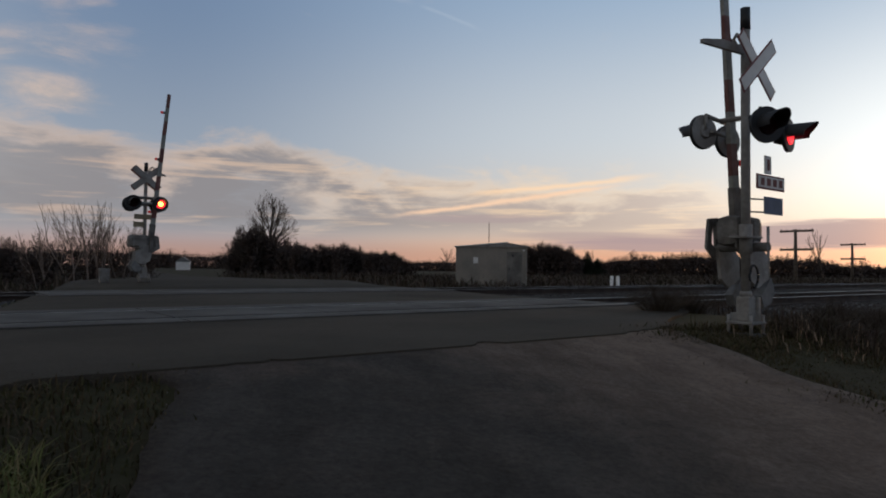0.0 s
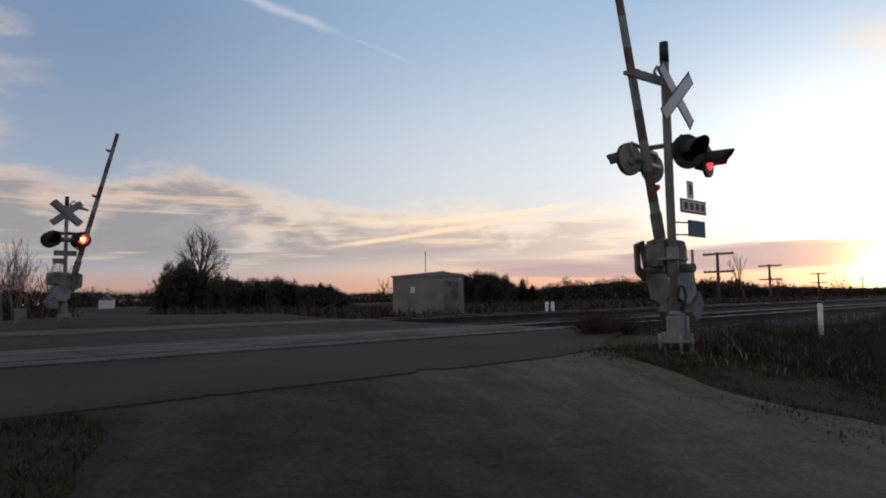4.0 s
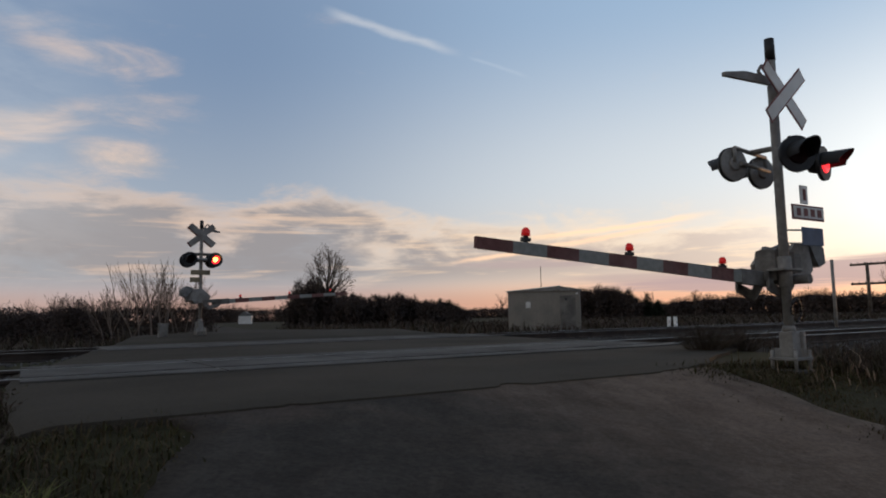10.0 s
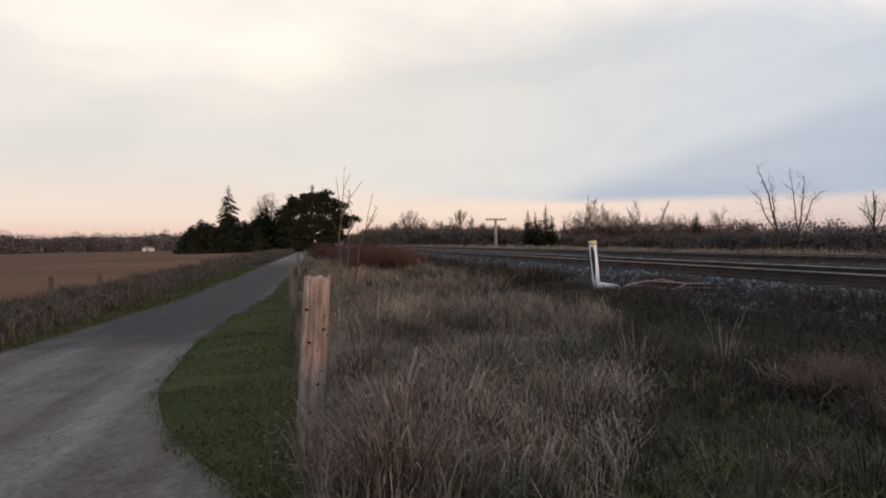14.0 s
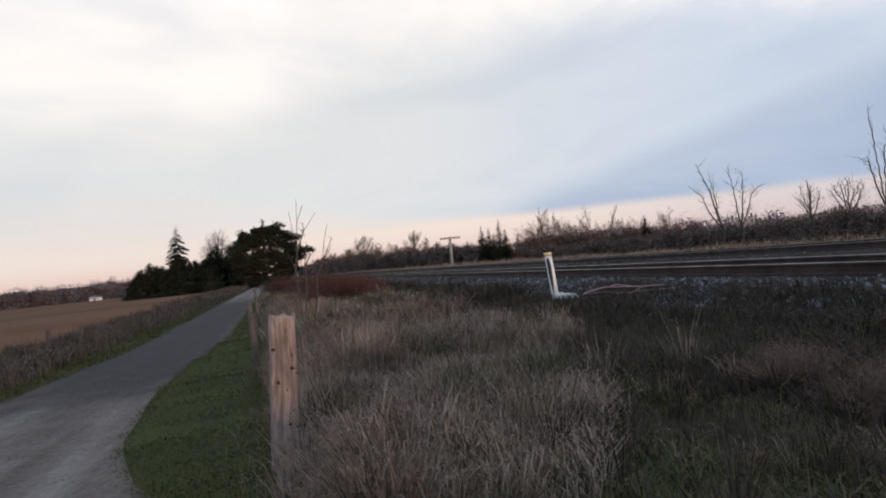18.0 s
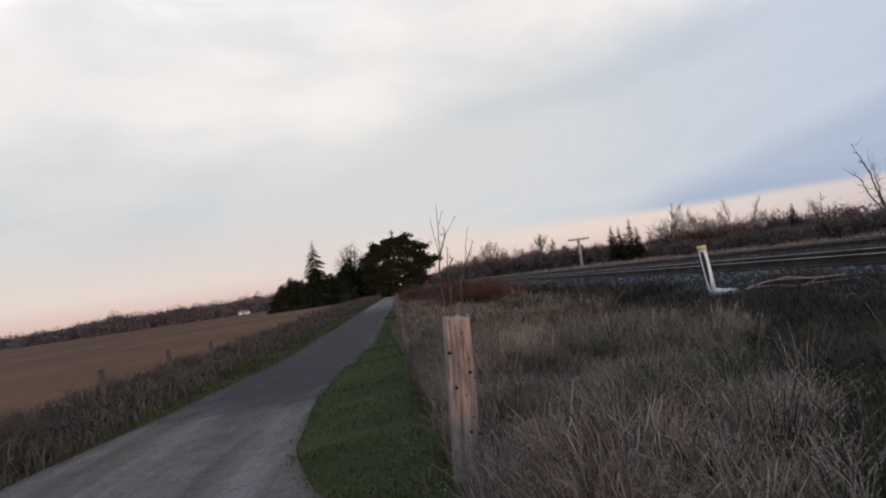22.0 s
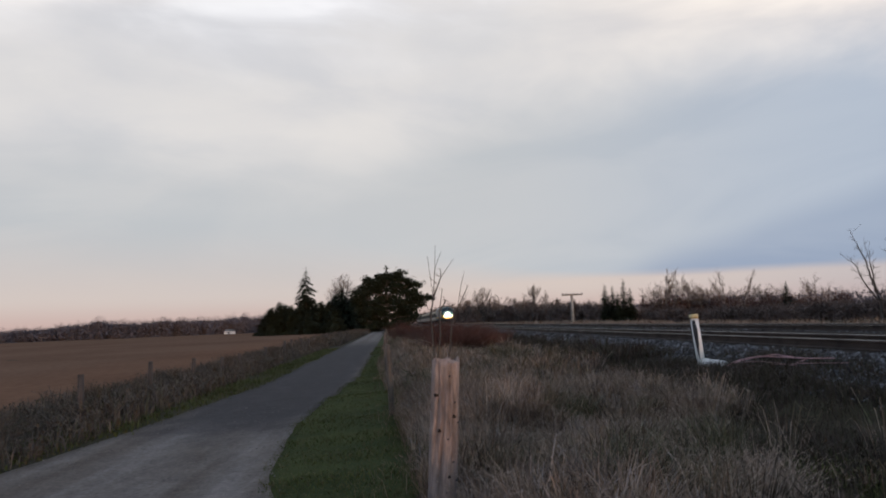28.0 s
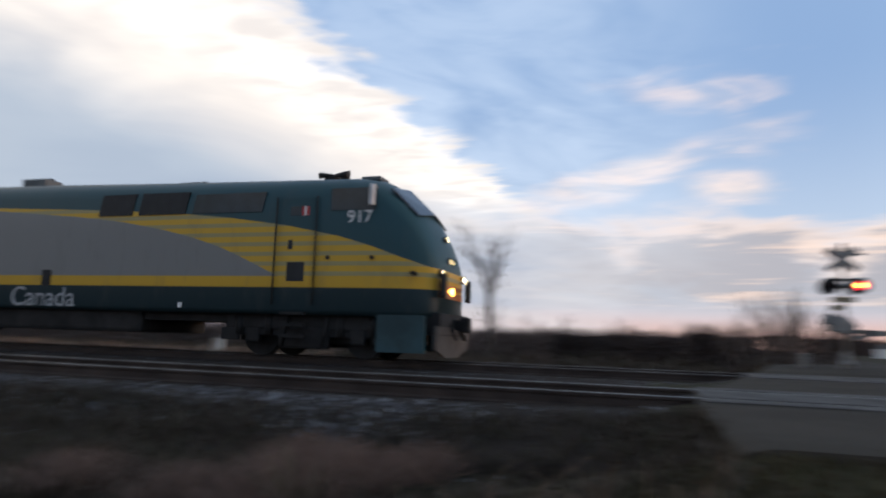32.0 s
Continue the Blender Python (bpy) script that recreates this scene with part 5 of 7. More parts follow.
# beyond the crossing
def woven(tree, limbs, spots, rng, stout, tip, twig="twig", fuzz=0):
    """Bare wood: every spot of the crown is joined to the limb or branch that leads to it best; wood thickens towards the root."""
    at, up, run = [], [], []

    def join(c, k):
        at.append(c)
        up.append(k)
        run.append(0.0 if k < 0 else run[k] + (Vector(c) - Vector(at[k])).length)
        return len(at) - 1

    for limb in limbs:
        k = -1
        if at:
            k = min(range(len(at)), key=lambda i: (Vector(at[i]) - Vector(limb[0])).length)
        else:
            k = join(limb[0], -1)
        for a, b in zip(limb, limb[1:]):
            a, b = Vector(a), Vector(b)
            n = max(1, int((b - a).length / max(0.3, tip * 30)))
            for i in range(1, n + 1):
                bend = Vector((rng.gauss(0, 0.3), rng.gauss(0, 0.3), 0)) * (b - a).length / n * (i < n) * 0.3
                k = join(tuple(a.lerp(b, i / n) + bend), k)
    lead = len(at)
    line = np.array(at)
    spots = sorted(spots, key=lambda c: float(np.min(np.linalg.norm(line - np.array(c), axis=1))))
    for c in spots:
        here = np.array(at)
        gap = np.linalg.norm(here - np.array(c), axis=1)
        cost = gap + 0.5 * np.array(run) + 0.6 * np.maximum(0, here[:, 2] - c[2]) + 0.25 * gap * (np.arange(len(at)) < 2)
        k = int(np.argmin(cost))
        mid = Vector(at[k]).lerp(Vector(c), 0.55) + Vector((rng.gauss(0, 1), rng.gauss(0, 1), rng.gauss(-0.6, 0.6))) * float(gap[k]) * 0.06
        join(c, join(tuple(mid), k))
    load = [1] * len(at)
    for k in range(len(at) - 1, 0, -1):
        load[up[k]] += load[k]
    power = math.log(stout / tip) / math.log(load[0])
    trunk, twigs = Wood(), Wood()
    for k in range(1, len(at)):
        r = tip * load[k] ** power
        big = k < lead or r > tip * 4
        (trunk if big else twigs).limb(Vector(at[up[k]]), Vector(at[k]), min(tip * load[up[k]] ** power, r * 1.5), r, 7 if big else 3)
    for _ in range(fuzz):
        k = rng.randrange(lead, len(at))
        o = Vector(at[k])
        out = (o - Vector(at[up[k]])).normalized()
        e = (out + Vector((rng.gauss(0, 0.5), rng.gauss(0, 0.5), rng.gauss(0.25, 0.4)))).normalized() * tip * rng.uniform(25, 75)
        side = e.cross(Vector((rng.gauss(0, 1), rng.gauss(0, 1), rng.gauss(0, 1)))).normalized() * tip * 0.7
        o = o.lerp(Vector(at[up[k]]), rng.random())
        q = len(twigs.v)
        twigs.v += [o - side, o + side, o + e]
        twigs.f.append((q, q + 1, q + 2))
    for w, name, mat in ((trunk, "trunk", M["bark"]), (twigs, "crown", M[twig])):
        ob = new(name, raw(name, w.v, w.f, mat, True))
        ob.parent = tree


def facing_tree(az, d, label):
    """A bare tree whose own x runs across the view from the drive."""
    s, p = bearing(az, d)
    v = W(s, p, ground(s, p))
    return thing("bare_tree", pose(v.x, v.y, v.z, 0, 0, az), label, "tree", "bare trees")


def round_limbs(limbs, n, rng, lowest, loose):
    """Spots for twigs round the upper limbs."""
    out = []
    while len(out) < n:
        limb = rng.choice(limbs)
        i = rng.randrange(len(limb) - 1)
        c = Vector(limb[i]).lerp(Vector(limb[i + 1]), rng.random()) + Vector((rng.gauss(0, loose), rng.gauss(0, loose), rng.gauss(0.4, 0.8) * loose))
        if c.z > lowest:
            out.append(tuple(c))
    return out


def forked_tree(az, d):
    """A tall bare tree whose main limb sweeps to one side."""
    rng = random.Random(11)
    tree = facing_tree(az, d, "tall leafless tree with a long leaning limb")
    limbs = [[(0, 0, -0.3), (0.06, 0, 1.6), (-0.02, 0, 2.6), (-0.06, 0, 3.4)],
             [(-0.06, 0, 3.4), (-0.35, 0.1, 4.35), (-0.78, 0.2, 5.3), (-1.12, 0.15, 6.0), (-1.45, 0.1, 6.55), (-2.1, 0.1, 7.15)],
             [(-0.06, 0, 3.4), (0.2, -0.1, 4.1), (0.45, -0.2, 4.8), (0.62, -0.2, 5.6), (0.84, -0.2, 6.5)],
             [(-0.04, 0, 3.7), (-0.08, 0.25, 4.6), (-0.12, 0.4, 5.3), (-0.02, 0.5, 6.2)],
             [(0.2, -0.1, 4.1), (0.12, -0.4, 5.0), (0.3, -0.5, 6.3)],
             [(-0.5, 0.1, 4.7), (-1.0, 0, 5.2), (-1.6, 0, 5.7)]]
    spots = round_limbs(limbs[1:], 430, rng, 3.7, 0.27)
    spots += [(rng.choice((-1, 1)) * rng.uniform(0.15, 0.85), rng.gauss(0, 0.4), rng.uniform(1.6, 3.5)) for _ in range(46)]
    woven(tree, limbs, spots, rng, 0.16, 0.0062, fuzz=500)


def upright_tree(az, d, el, stems, half, n, label, seed):
    """A tall bare tree of a few upright stems."""
    rng = random.Random(seed)
    h = upto(az, d, el)
    tree = facing_tree(az, d, label)
    limbs = [[(0, 0, -0.3), (0, 0, h * 0.12), (0.01 * h, 0, h * 0.22)]]
    for x0, x1, top in stems:
        limbs.append([(0, 0, h * 0.2), (x0 * h * 0.6, rng.gauss(0, 0.02) * h, h * 0.4), (x0 * h, rng.gauss(0, 0.03) * h, h * 0.62), (x1 * h, rng.gauss(0, 0.03) * h, h * top)])
    woven(tree, limbs, round_limbs(limbs[1:], n, rng, h * 0.28, h * half), rng, h * 0.015, d * 0.00011, fuzz=n * 4)


def dome_tree(az, d, el, half, label, seed, n, twig="twig", low=0.3, fuzz=2000, stout=0.026):
    """A round-headed bare tree."""
    rng = random.Random(seed)
    h = upto(az, d, el)
    tree = facing_tree(az, d, label)
    limbs = [[(0, 0, -0.3), (0.01 * h, 0, h * 0.25), (-0.01 * h, 0, h * 0.5), (0.015 * h, 0, h * 0.75), (-0.01 * h, 0, h * 0.93)]]
    for _ in range(9):
        a, z = rng.uniform(0, 2 * math.pi), rng.uniform(0.2, 0.5)
        r = half * rng.uniform(0.4, 0.75)
        limbs.append([(0, 0, h * z), (math.cos(a) * r * 0.45, math.sin(a) * r * 0.45, h * (z + 0.2)), (math.cos(a) * r * 0.8, math.sin(a) * r * 0.8, h * (z + 0.42))])
    spots, mid, tall = [], h * (low + 1) / 2, h * (1 - low) / 2
    while len(spots) < n:
        e = Vector((rng.gauss(0, 1), rng.gauss(0, 1), rng.gauss(0, 1))).normalized() * rng.uniform(0.3, 1.0) ** 0.6
        reach = 0.86 + 0.35 * noise.noise((e.x * 2.2, e.y * 2.2, e.z * 2.2 + seed))
        taper = 1 - 0.4 * max(0.0, e.z)
        spots.append((e.x * half * reach * taper, e.y * half * reach * taper, mid + e.z * tall * min(reach, 1.0)))
    woven(tree, limbs, spots, rng, h * stout, d * 0.0001, twig, fuzz)


forked_tree(50.9, 33)
bare_tree(place_tree(63.95, 46), upto(63.95, 46, 6.5), 12, "narrow leafless tree by a railway", 4, 0.25, 0.9, fuzz=500)
bare_tree(place_tree(59.1, 50), upto(59.1, 50, 4.5), 13, "thin leafless sapling beyond the tracks", 3, 0.25, 0.9, fuzz=200)
upright_tree(78.4, 52, 7.8, ((-0.03, -0.055, 1.0), (0.07, 0.06, 0.86), (0.02, 0.03, 0.7), (-0.09, -0.17, 0.6)), 0.035, 130, "tall narrow leafless poplar", 14)
upright_tree(75.8, 55, 5.8, ((-0.02, 0.03, 1.0), (0.09, 0.14, 0.75), (-0.05, -0.1, 0.6)), 0.05, 120, "narrow leafless tree by a railway", 15)
dome_tree(83.2, 60, 3.6, 1.35, E_LABEL, 16, 220, low=0.35, fuzz=300, stout=0.02)
dome_tree(80.7, 62, 3.65, 2.0, E_LABEL, 17, 260, low=0.38, fuzz=300, stout=0.02)
bare_tree(place_tree(72.0, 56), 4.8, 18, "thin leafless sapling beyond the tracks", 3, 0.3, 0.8, fuzz=200)
upright_tree(89.4, 64, 5.7, ((-0.09, -0.22, 1.0), (-0.06, -0.06, 0.8), (-0.2, -0.33, 0.75)), 0.05, 110, "leafless tree with bare dead limbs", 19)
upright_tree(88.05, 64, 5.15, ((-0.04, -0.09, 1.0), (0.05, 0.07, 0.9), (0.15, 0.26, 0.72)), 0.06, 130, "leafless tree with bare dead limbs", 20)
# along the railway, towards the coming train
for k, (az, d, el, depth, spread, up, stems, fuzz) in enumerate((
        (93.05, 90, 2.7, 4, 0.6, 0.3, 2, 900), (95.9, 95, 2.1, 4, 0.7, 0.2, 3, 900), (97.3, 96, 2.2, 4, 0.8, 0.15, 3, 1200), (99.2, 84, 3.5, 3, 0.3, 0.9, 2, 150), (98.7, 98, 2.15, 4, 0.8, 0.15, 3, 1200),
        (100.6, 96, 2.3, 4, 0.75, 0.15, 3, 1200), (101.9, 94, 2.6, 4, 0.75, 0.2, 3, 1200), (103.5, 90, 3.7, 4, 0.35, 0.7, 2, 800), (104.9, 92, 2.75, 4, 0.7, 0.2, 4, 1500), (102.8, 95, 2.85, 4, 0.6, 0.3, 3, 1000),
        (113.3, 125, 2.4, 4, 0.5, 0.4, 2, 700), (115.0, 128, 2.9, 4, 0.35, 0.7, 2, 700), (116.3, 140, 1.9, 4, 0.6, 0.3, 3, 700), (117.6, 165, 2.2, 5, 0.75, 0.1, 3, 1600), (120.6, 230, 1.9, 4, 0.7, 0.2, 3, 1200), (121.7, 290, 1.7, 4, 0.7, 0.2, 3, 1200), (123.0, 380, 1.3, 4, 0.7, 0.2, 3, 900), (111.0, 118, 1.6, 4, 0.7, 0.2, 3, 700))):
    bare_tree(place_tree(az, d), upto(az, d, el), 300 + k, E_LABEL if spread > 0.4 else "narrow leafless tree by a railway", depth, spread, up, stems, fuzz=fuzz, twig="mid_twig")
dome_tree(119.1, 185, 3.1, 5.0, E_LABEL, 23, 700, "mid_twig", 0.08, 3500)
dome_tree(131.0, 156, 4.55, 4.6, "rounded pale leafless tree among evergreens", 24, 1000, "pale_twig", 0.12, 6000, 0.03)
# the oak and the brush round it
dome_tree(14.5, 96, 6.6, 4.4, "leafless oak with a dense twiggy crown", 25, 1700, low=0.16, fuzz=5000, stout=0.03)
for k, (az, d, el) in enumerate(((16.2, 93, 3.1), (16.8, 94, 2.4), (15.5, 95, 3.2), (12.2, 95, 2.1), (13.4, 94, 2.4))):
    bare_tree(place_tree(az, d), upto(az, d, el), 26 + k, "bushy leafless tree beside an oak", 4, 0.7, 0.15, 5, fuzz=1600)
for k, (az, d, h) in enumerate(((28.2, 34, 3.6), (29.5, 36, 4.2), (26.9, 38, 3.9), (25.9, 40, 3.4), (30.8, 37, 3.0), (24.9, 42, 3.2))):
    bare_tree(place_tree(az, d), h, 40 + k, "slender leafless shrub beyond a road", 3, 0.4, 0.7, 3, fuzz=250, twig="mid_twig")
bare_tree(place_tree(-29.7, 80), 5.6, 50, "thin leafless sapling beyond the tracks", 3, 0.3, 0.8, fuzz=100)
bare_tree(place_tree(-46.0, 38), 8.0, 51, E_LABEL, 4, 0.6, 0.3, fuzz=600)
for az, d, limbs in ((124.6, 11.5, [[(0, 0, -0.1), (0.02, 0, 1.0), (0.06, 0.02, 1.6), (0.1, 0, 2.1), (0.12, 0, 2.5)], [(0.06, 0.02, 1.6), (0.2, 0, 1.95), (0.42, 0, 2.25)], [(0.07, 0.02, 1.75), (-0.02, -0.05, 2.3)], [(0.1, 0, 2.05), (0.22, 0.05, 2.4)], [(0.14, 0, 1.8), (0.2, 0.1, 2.1)], [(0.02, 0, 1.2), (-0.1, 0.1, 1.6)]]),
                     (124.15, 11.9, [[(0, 0, -0.1), (0.08, 0, 0.9), (0.14, 0.04, 1.75)], [(0.1, 0, 1.2), (0.2, 0.1, 1.55)]]),
                     (123.75, 11.6, [[(0, 0, -0.1), (0.16, 0, 0.8), (0.3, 0.05, 1.4), (0.44, 0, 2.05)], [(0.3, 0.05, 1.4), (0.5, 0.1, 1.8)], [(0.2, 0, 1.0), (0.16, 0.1, 1.45)]])):
    rng = random.Random(int(az * 10))
    woven(facing_tree(az, d, "slender pale leafless sapling behind a fence post"), limbs, round_limbs(limbs, 6, rng, 1.5, 0.05), rng, 0.014, 0.0032, "pale_twig")
for k, (az, d, h) in enumerate(((-20.5, 190, 7), (-12.5, 160, 6), (-15.8, 170, 6.5), (-32.0, 150, 4.6), (-36.2, 160, 4.4), (-0.4, 90, 4.0), (69.5, 62, 4.3), (66.5, 62, 4.0), (54.5, 60, 4.0), (40.0, 60, 3.6), (34.5, 60, 3.6), (46.0, 62, 3.8))):
    bare_tree(place_tree(az, d), h, 60 + k, E_LABEL, 3, 0.6, 0.3, 2, fuzz=400)
# evergreens by the lane
conifer(place_tree(134.05, 150), upto(134.05, 150, 4.9), 4.4, 1, "tall narrow spruce with sparse top", 0.1, shape=0.8)
for k, (az, d, el, w) in enumerate(((136.2, 140, 2.15, 3.4), (137.0, 141, 1.6, 3.0), (135.7, 141, 1.9, 3.4), (134.4, 141, 2.0, 3.4), (132.8, 140, 2.1, 3.6), (131.7, 141, 2.6, 3.8), (130.0, 139, 2.1, 3.6), (137.3, 142, 1.2, 2.6), (136.8, 139, 1.7, 2.8), (135.3, 138, 1.85, 3.2), (134.6, 137, 1.7, 3.0), (133.2, 142, 1.9, 3.6), (132.2, 139, 2.0, 3.6), (131.2, 138, 3.1, 4.2), (130.3, 136, 2.4, 3.8), (129.6, 134, 1.8, 3.4), (133.9, 133, 1.2, 3.0), (131.7, 132, 1.4, 3.4), (129.0, 128, 1.9, 3.0))):
    conifer(place_tree(az, d), upto(az, d, el), w, 5 + k, "dark bushy evergreen beside a farm lane", 0.0, 0.02)
old_pine(place_tree(127.3, 118), upto(127.3, 118, 5.0), 4)
for az, d, el in ((108.9, 86, 2.7), (108.3, 87, 2.5), (107.4, 85, 3.1), (106.9, 86, 2.3), (107.9, 84, 2.0), (95.3, 88, 2.2)):
    conifer(place_tree(az, d), upto(az, d, el), 1.0, int(az * 10), "slim dark evergreen beyond a railway", 0.1, 0.02)
for az, d, h in ((-12.2, 120, 4.6), (-13.0, 122, 3.4), (5.0, 84, 3.4), (4.2, 84, 3.2)):
    conifer(place_tree(az, d), h, 1.7, int(abs(az) * 10), "small dark evergreen beyond a railway")


# ---- scrub, woods and grass ----
# copy of brush for the sunset side, its colour darkened as against the light
M["backlit_brush"] = island("backlit_brush", [(0.055, 0.042, 0.037), (0.07, 0.052, 0.045), (0.08, 0.059, 0.05), (0.06, 0.047, 0.041)])


def scrub(name, rows, n, label, mat="brush", crowns=1.0, swell=0.5, thickness=2.5, category="scrub", gap=1.0, fine=1.0):
    """Tangled brush along a line of (bearing, distance, height above the eye in degrees): a matted foot and rounded twiggy heads."""
    rng = random.Random(len(label) + n)
    v, f = [], []

    def at_line(t):
        i = min(int(t), len(rows) - 2)
        return tuple(rows[i][j] + (rows[i + 1][j] - rows[i][j]) * (t - i) for j in range(3))

    def sliver(o, a, wide):
        b = a.cross(Vector((rng.gauss(0, 1), rng.gauss(0, 1), rng.gauss(0, 1)))).normalized() * wide
        q = len(v)
        v.extend((o - a, o + b, o + a, o - b))
        f.append((q, q + 1, q + 2, q + 3))

    heads = []
    t = 0.0
    while t < len(rows) - 1:
        az, d, el = at_line(t)
        r = d * 0.011 * crowns * rng.uniform(0.5, 1.5)
        d2 = d + rng.gauss(0, 1) * thickness
        s, p = bearing(az, d2)
        z0 = ground(s, p)
        top = max(0.8, 1.45 + d * math.tan(radians(el)) - z0) * (1 + swell * rng.uniform(-0.55, 0.75) * rng.random())
        heads.append((s, p, z0, r, top, d))
        i = min(int(t), len(rows) - 2)
        t += math.degrees(r / d) * 0.8 * gap * rng.uniform(0.6, 1.4) / abs(rows[i + 1][0] - rows[i][0])
    weight = [h[3] * h[4] * h[3] / h[5] ** 2 for h in heads]
    for k, (s, p, z0, r, top, d) in enumerate(rng.choices(heads, weight, k=n)):
        sc = d / 50 * fine
        if rng.random() < 0.5:
            z = top * 0.72 * rng.random()
            o = W(s + rng.gauss(0, 0.5) * r, p + rng.gauss(0, 0.5) * r, z0 + z)
            a = Vector((rng.gauss(0, 0.7), rng.gauss(0, 0.7), rng.gauss(0.4, 0.6))).normalized() * d / 50 * (0.4 + 0.6 * fine) * rng.uniform(0.1, 0.26)
            sliver(o, a, d / 50 * rng.uniform(0.02, 0.06))
        else:
            e = Vector((rng.gauss(0, 1), rng.gauss(0, 1), rng.gauss(0.35, 0.8))).normalized() * rng.random() ** 0.4
            o = W(s, p, z0 + top * 0.55) + Vector((e.x * r, e.y * r, e.z * top * 0.45))
            a = (Vector((e.x, e.y, 0.7 + max(0, e.z))) + Vector((rng.gauss(0, 0.45), rng.gauss(0, 0.45), rng.gauss(0, 0.3)))).normalized() * sc * rng.uniform(0.12, 0.34)
            sliver(o, a, sc * rng.uniform(0.008, 0.022))
    return tagged(new(name, raw(name, v, f, M[mat])), label, category, kind="stuff")


scrub("scrub", [(24, 42, 1.5), (32, 44, 1.5), (40, 50, 1.35), (46, 51, 1.3)], 38000, "dark leafless scrub beside a road", "backlit_brush", crowns=1.6, swell=0.3, fine=0.75)
scrub("scrub", [(46, 51, 1.3), (60, 54, 1.15), (75, 62, 0.85), (90, 72, 0.7), (97, 80, 0.55), (104, 88, 0.55), (108, 95, 0.6)], 85000, "dark leafless scrub along a railway", crowns=1.6, swell=0.3, fine=0.75)
scrub("scrub", [(92, 86, 0.9), (97, 92, 1.0), (101, 94, 1.3), (106, 94, 1.35)], 11000, "reddish leafless brush beyond a railway", "red_brush", crowns=1.3, swell=0.6)
scrub("scrub", [(108, 100, 1.2), (113, 125, 1.25), (118, 185, 1.5), (121, 270, 1.2), (123, 400, 0.9), (124.4, 600, 0.7)], 34000, "leafless brush beside a far railway curve", thickness=5, crowns=1.0)
scrub("hedge", [(13.5, 82, 1.7), (10.5, 80, 1.9), (8, 80, 1.75), (6, 82, 1.3), (4, 82, 1.1), (2.9, 82, 0.6)], 42000, "dense dark hedge beyond a road", "backlit_brush", crowns=0.9, swell=0.25, category="hedge", gap=0.7)
scrub("hedge", [(17.6, 95, 1.5), (16.4, 96, 3.0), (15.2, 96, 2.7), (14, 96, 1.9), (11.5, 95, 1.7)], 28000, "tangled dark thicket under an oak", "backlit_brush", crowns=0.9, category="hedge", gap=0.6)
scrub("woods", [(25, 330, 1.3), (22, 330, 1.15), (19, 330, 1.05), (14, 320, 0.8), (2, 300, 0.65), (-2, 300, 0.8), (-7, 190, 1.2)], 30000, "far dark woods", "backlit_brush", thickness=10, category="woods", crowns=0.8, swell=0.3, gap=0.6, fine=0.45)
scrub("woods", [(-6.3, 110, 1.9), (-7.6, 110, 2.1), (-9.4, 110, 2.15), (-10.8, 112, 1.7), (-11.6, 115, 1.0)], 26000, "dark rounded wood behind a hut", "backlit_brush", thickness=3, crowns=0.9, swell=0.15, category="woods", gap=0.5)
scrub("woods", [(-11, 190, 1.1), (-13.5, 190, 0.8), (-15.2, 190, 1.3), (-18, 190, 1.25), (-20.5, 190, 1.5), (-22.7, 190, 1.45), (-26, 190, 1.4), (-29, 190, 1.2), (-31, 190, 0.7), (-33, 200, 0.6), (-38, 220, 0.35), (-42, 230, 0.4), (-50, 260, 0.5)], 70000, "far dark woods along the horizon", "backlit_brush", thickness=8, category="woods", crowns=0.8, swell=0.3, gap=0.6, fine=0.5)
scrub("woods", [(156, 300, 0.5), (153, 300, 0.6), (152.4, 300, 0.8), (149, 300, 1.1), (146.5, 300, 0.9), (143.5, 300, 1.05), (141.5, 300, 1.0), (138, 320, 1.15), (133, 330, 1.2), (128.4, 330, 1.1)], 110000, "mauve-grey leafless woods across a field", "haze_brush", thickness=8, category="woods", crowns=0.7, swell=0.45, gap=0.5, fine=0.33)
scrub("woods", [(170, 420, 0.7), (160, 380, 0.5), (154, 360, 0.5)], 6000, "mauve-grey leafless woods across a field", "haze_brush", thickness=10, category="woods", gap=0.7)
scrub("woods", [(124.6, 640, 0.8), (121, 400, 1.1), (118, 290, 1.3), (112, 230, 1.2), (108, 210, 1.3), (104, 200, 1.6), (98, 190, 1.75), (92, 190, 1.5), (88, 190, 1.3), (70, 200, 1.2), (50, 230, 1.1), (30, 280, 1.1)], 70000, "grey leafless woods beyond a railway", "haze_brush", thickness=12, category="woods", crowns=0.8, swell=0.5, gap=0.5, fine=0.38)


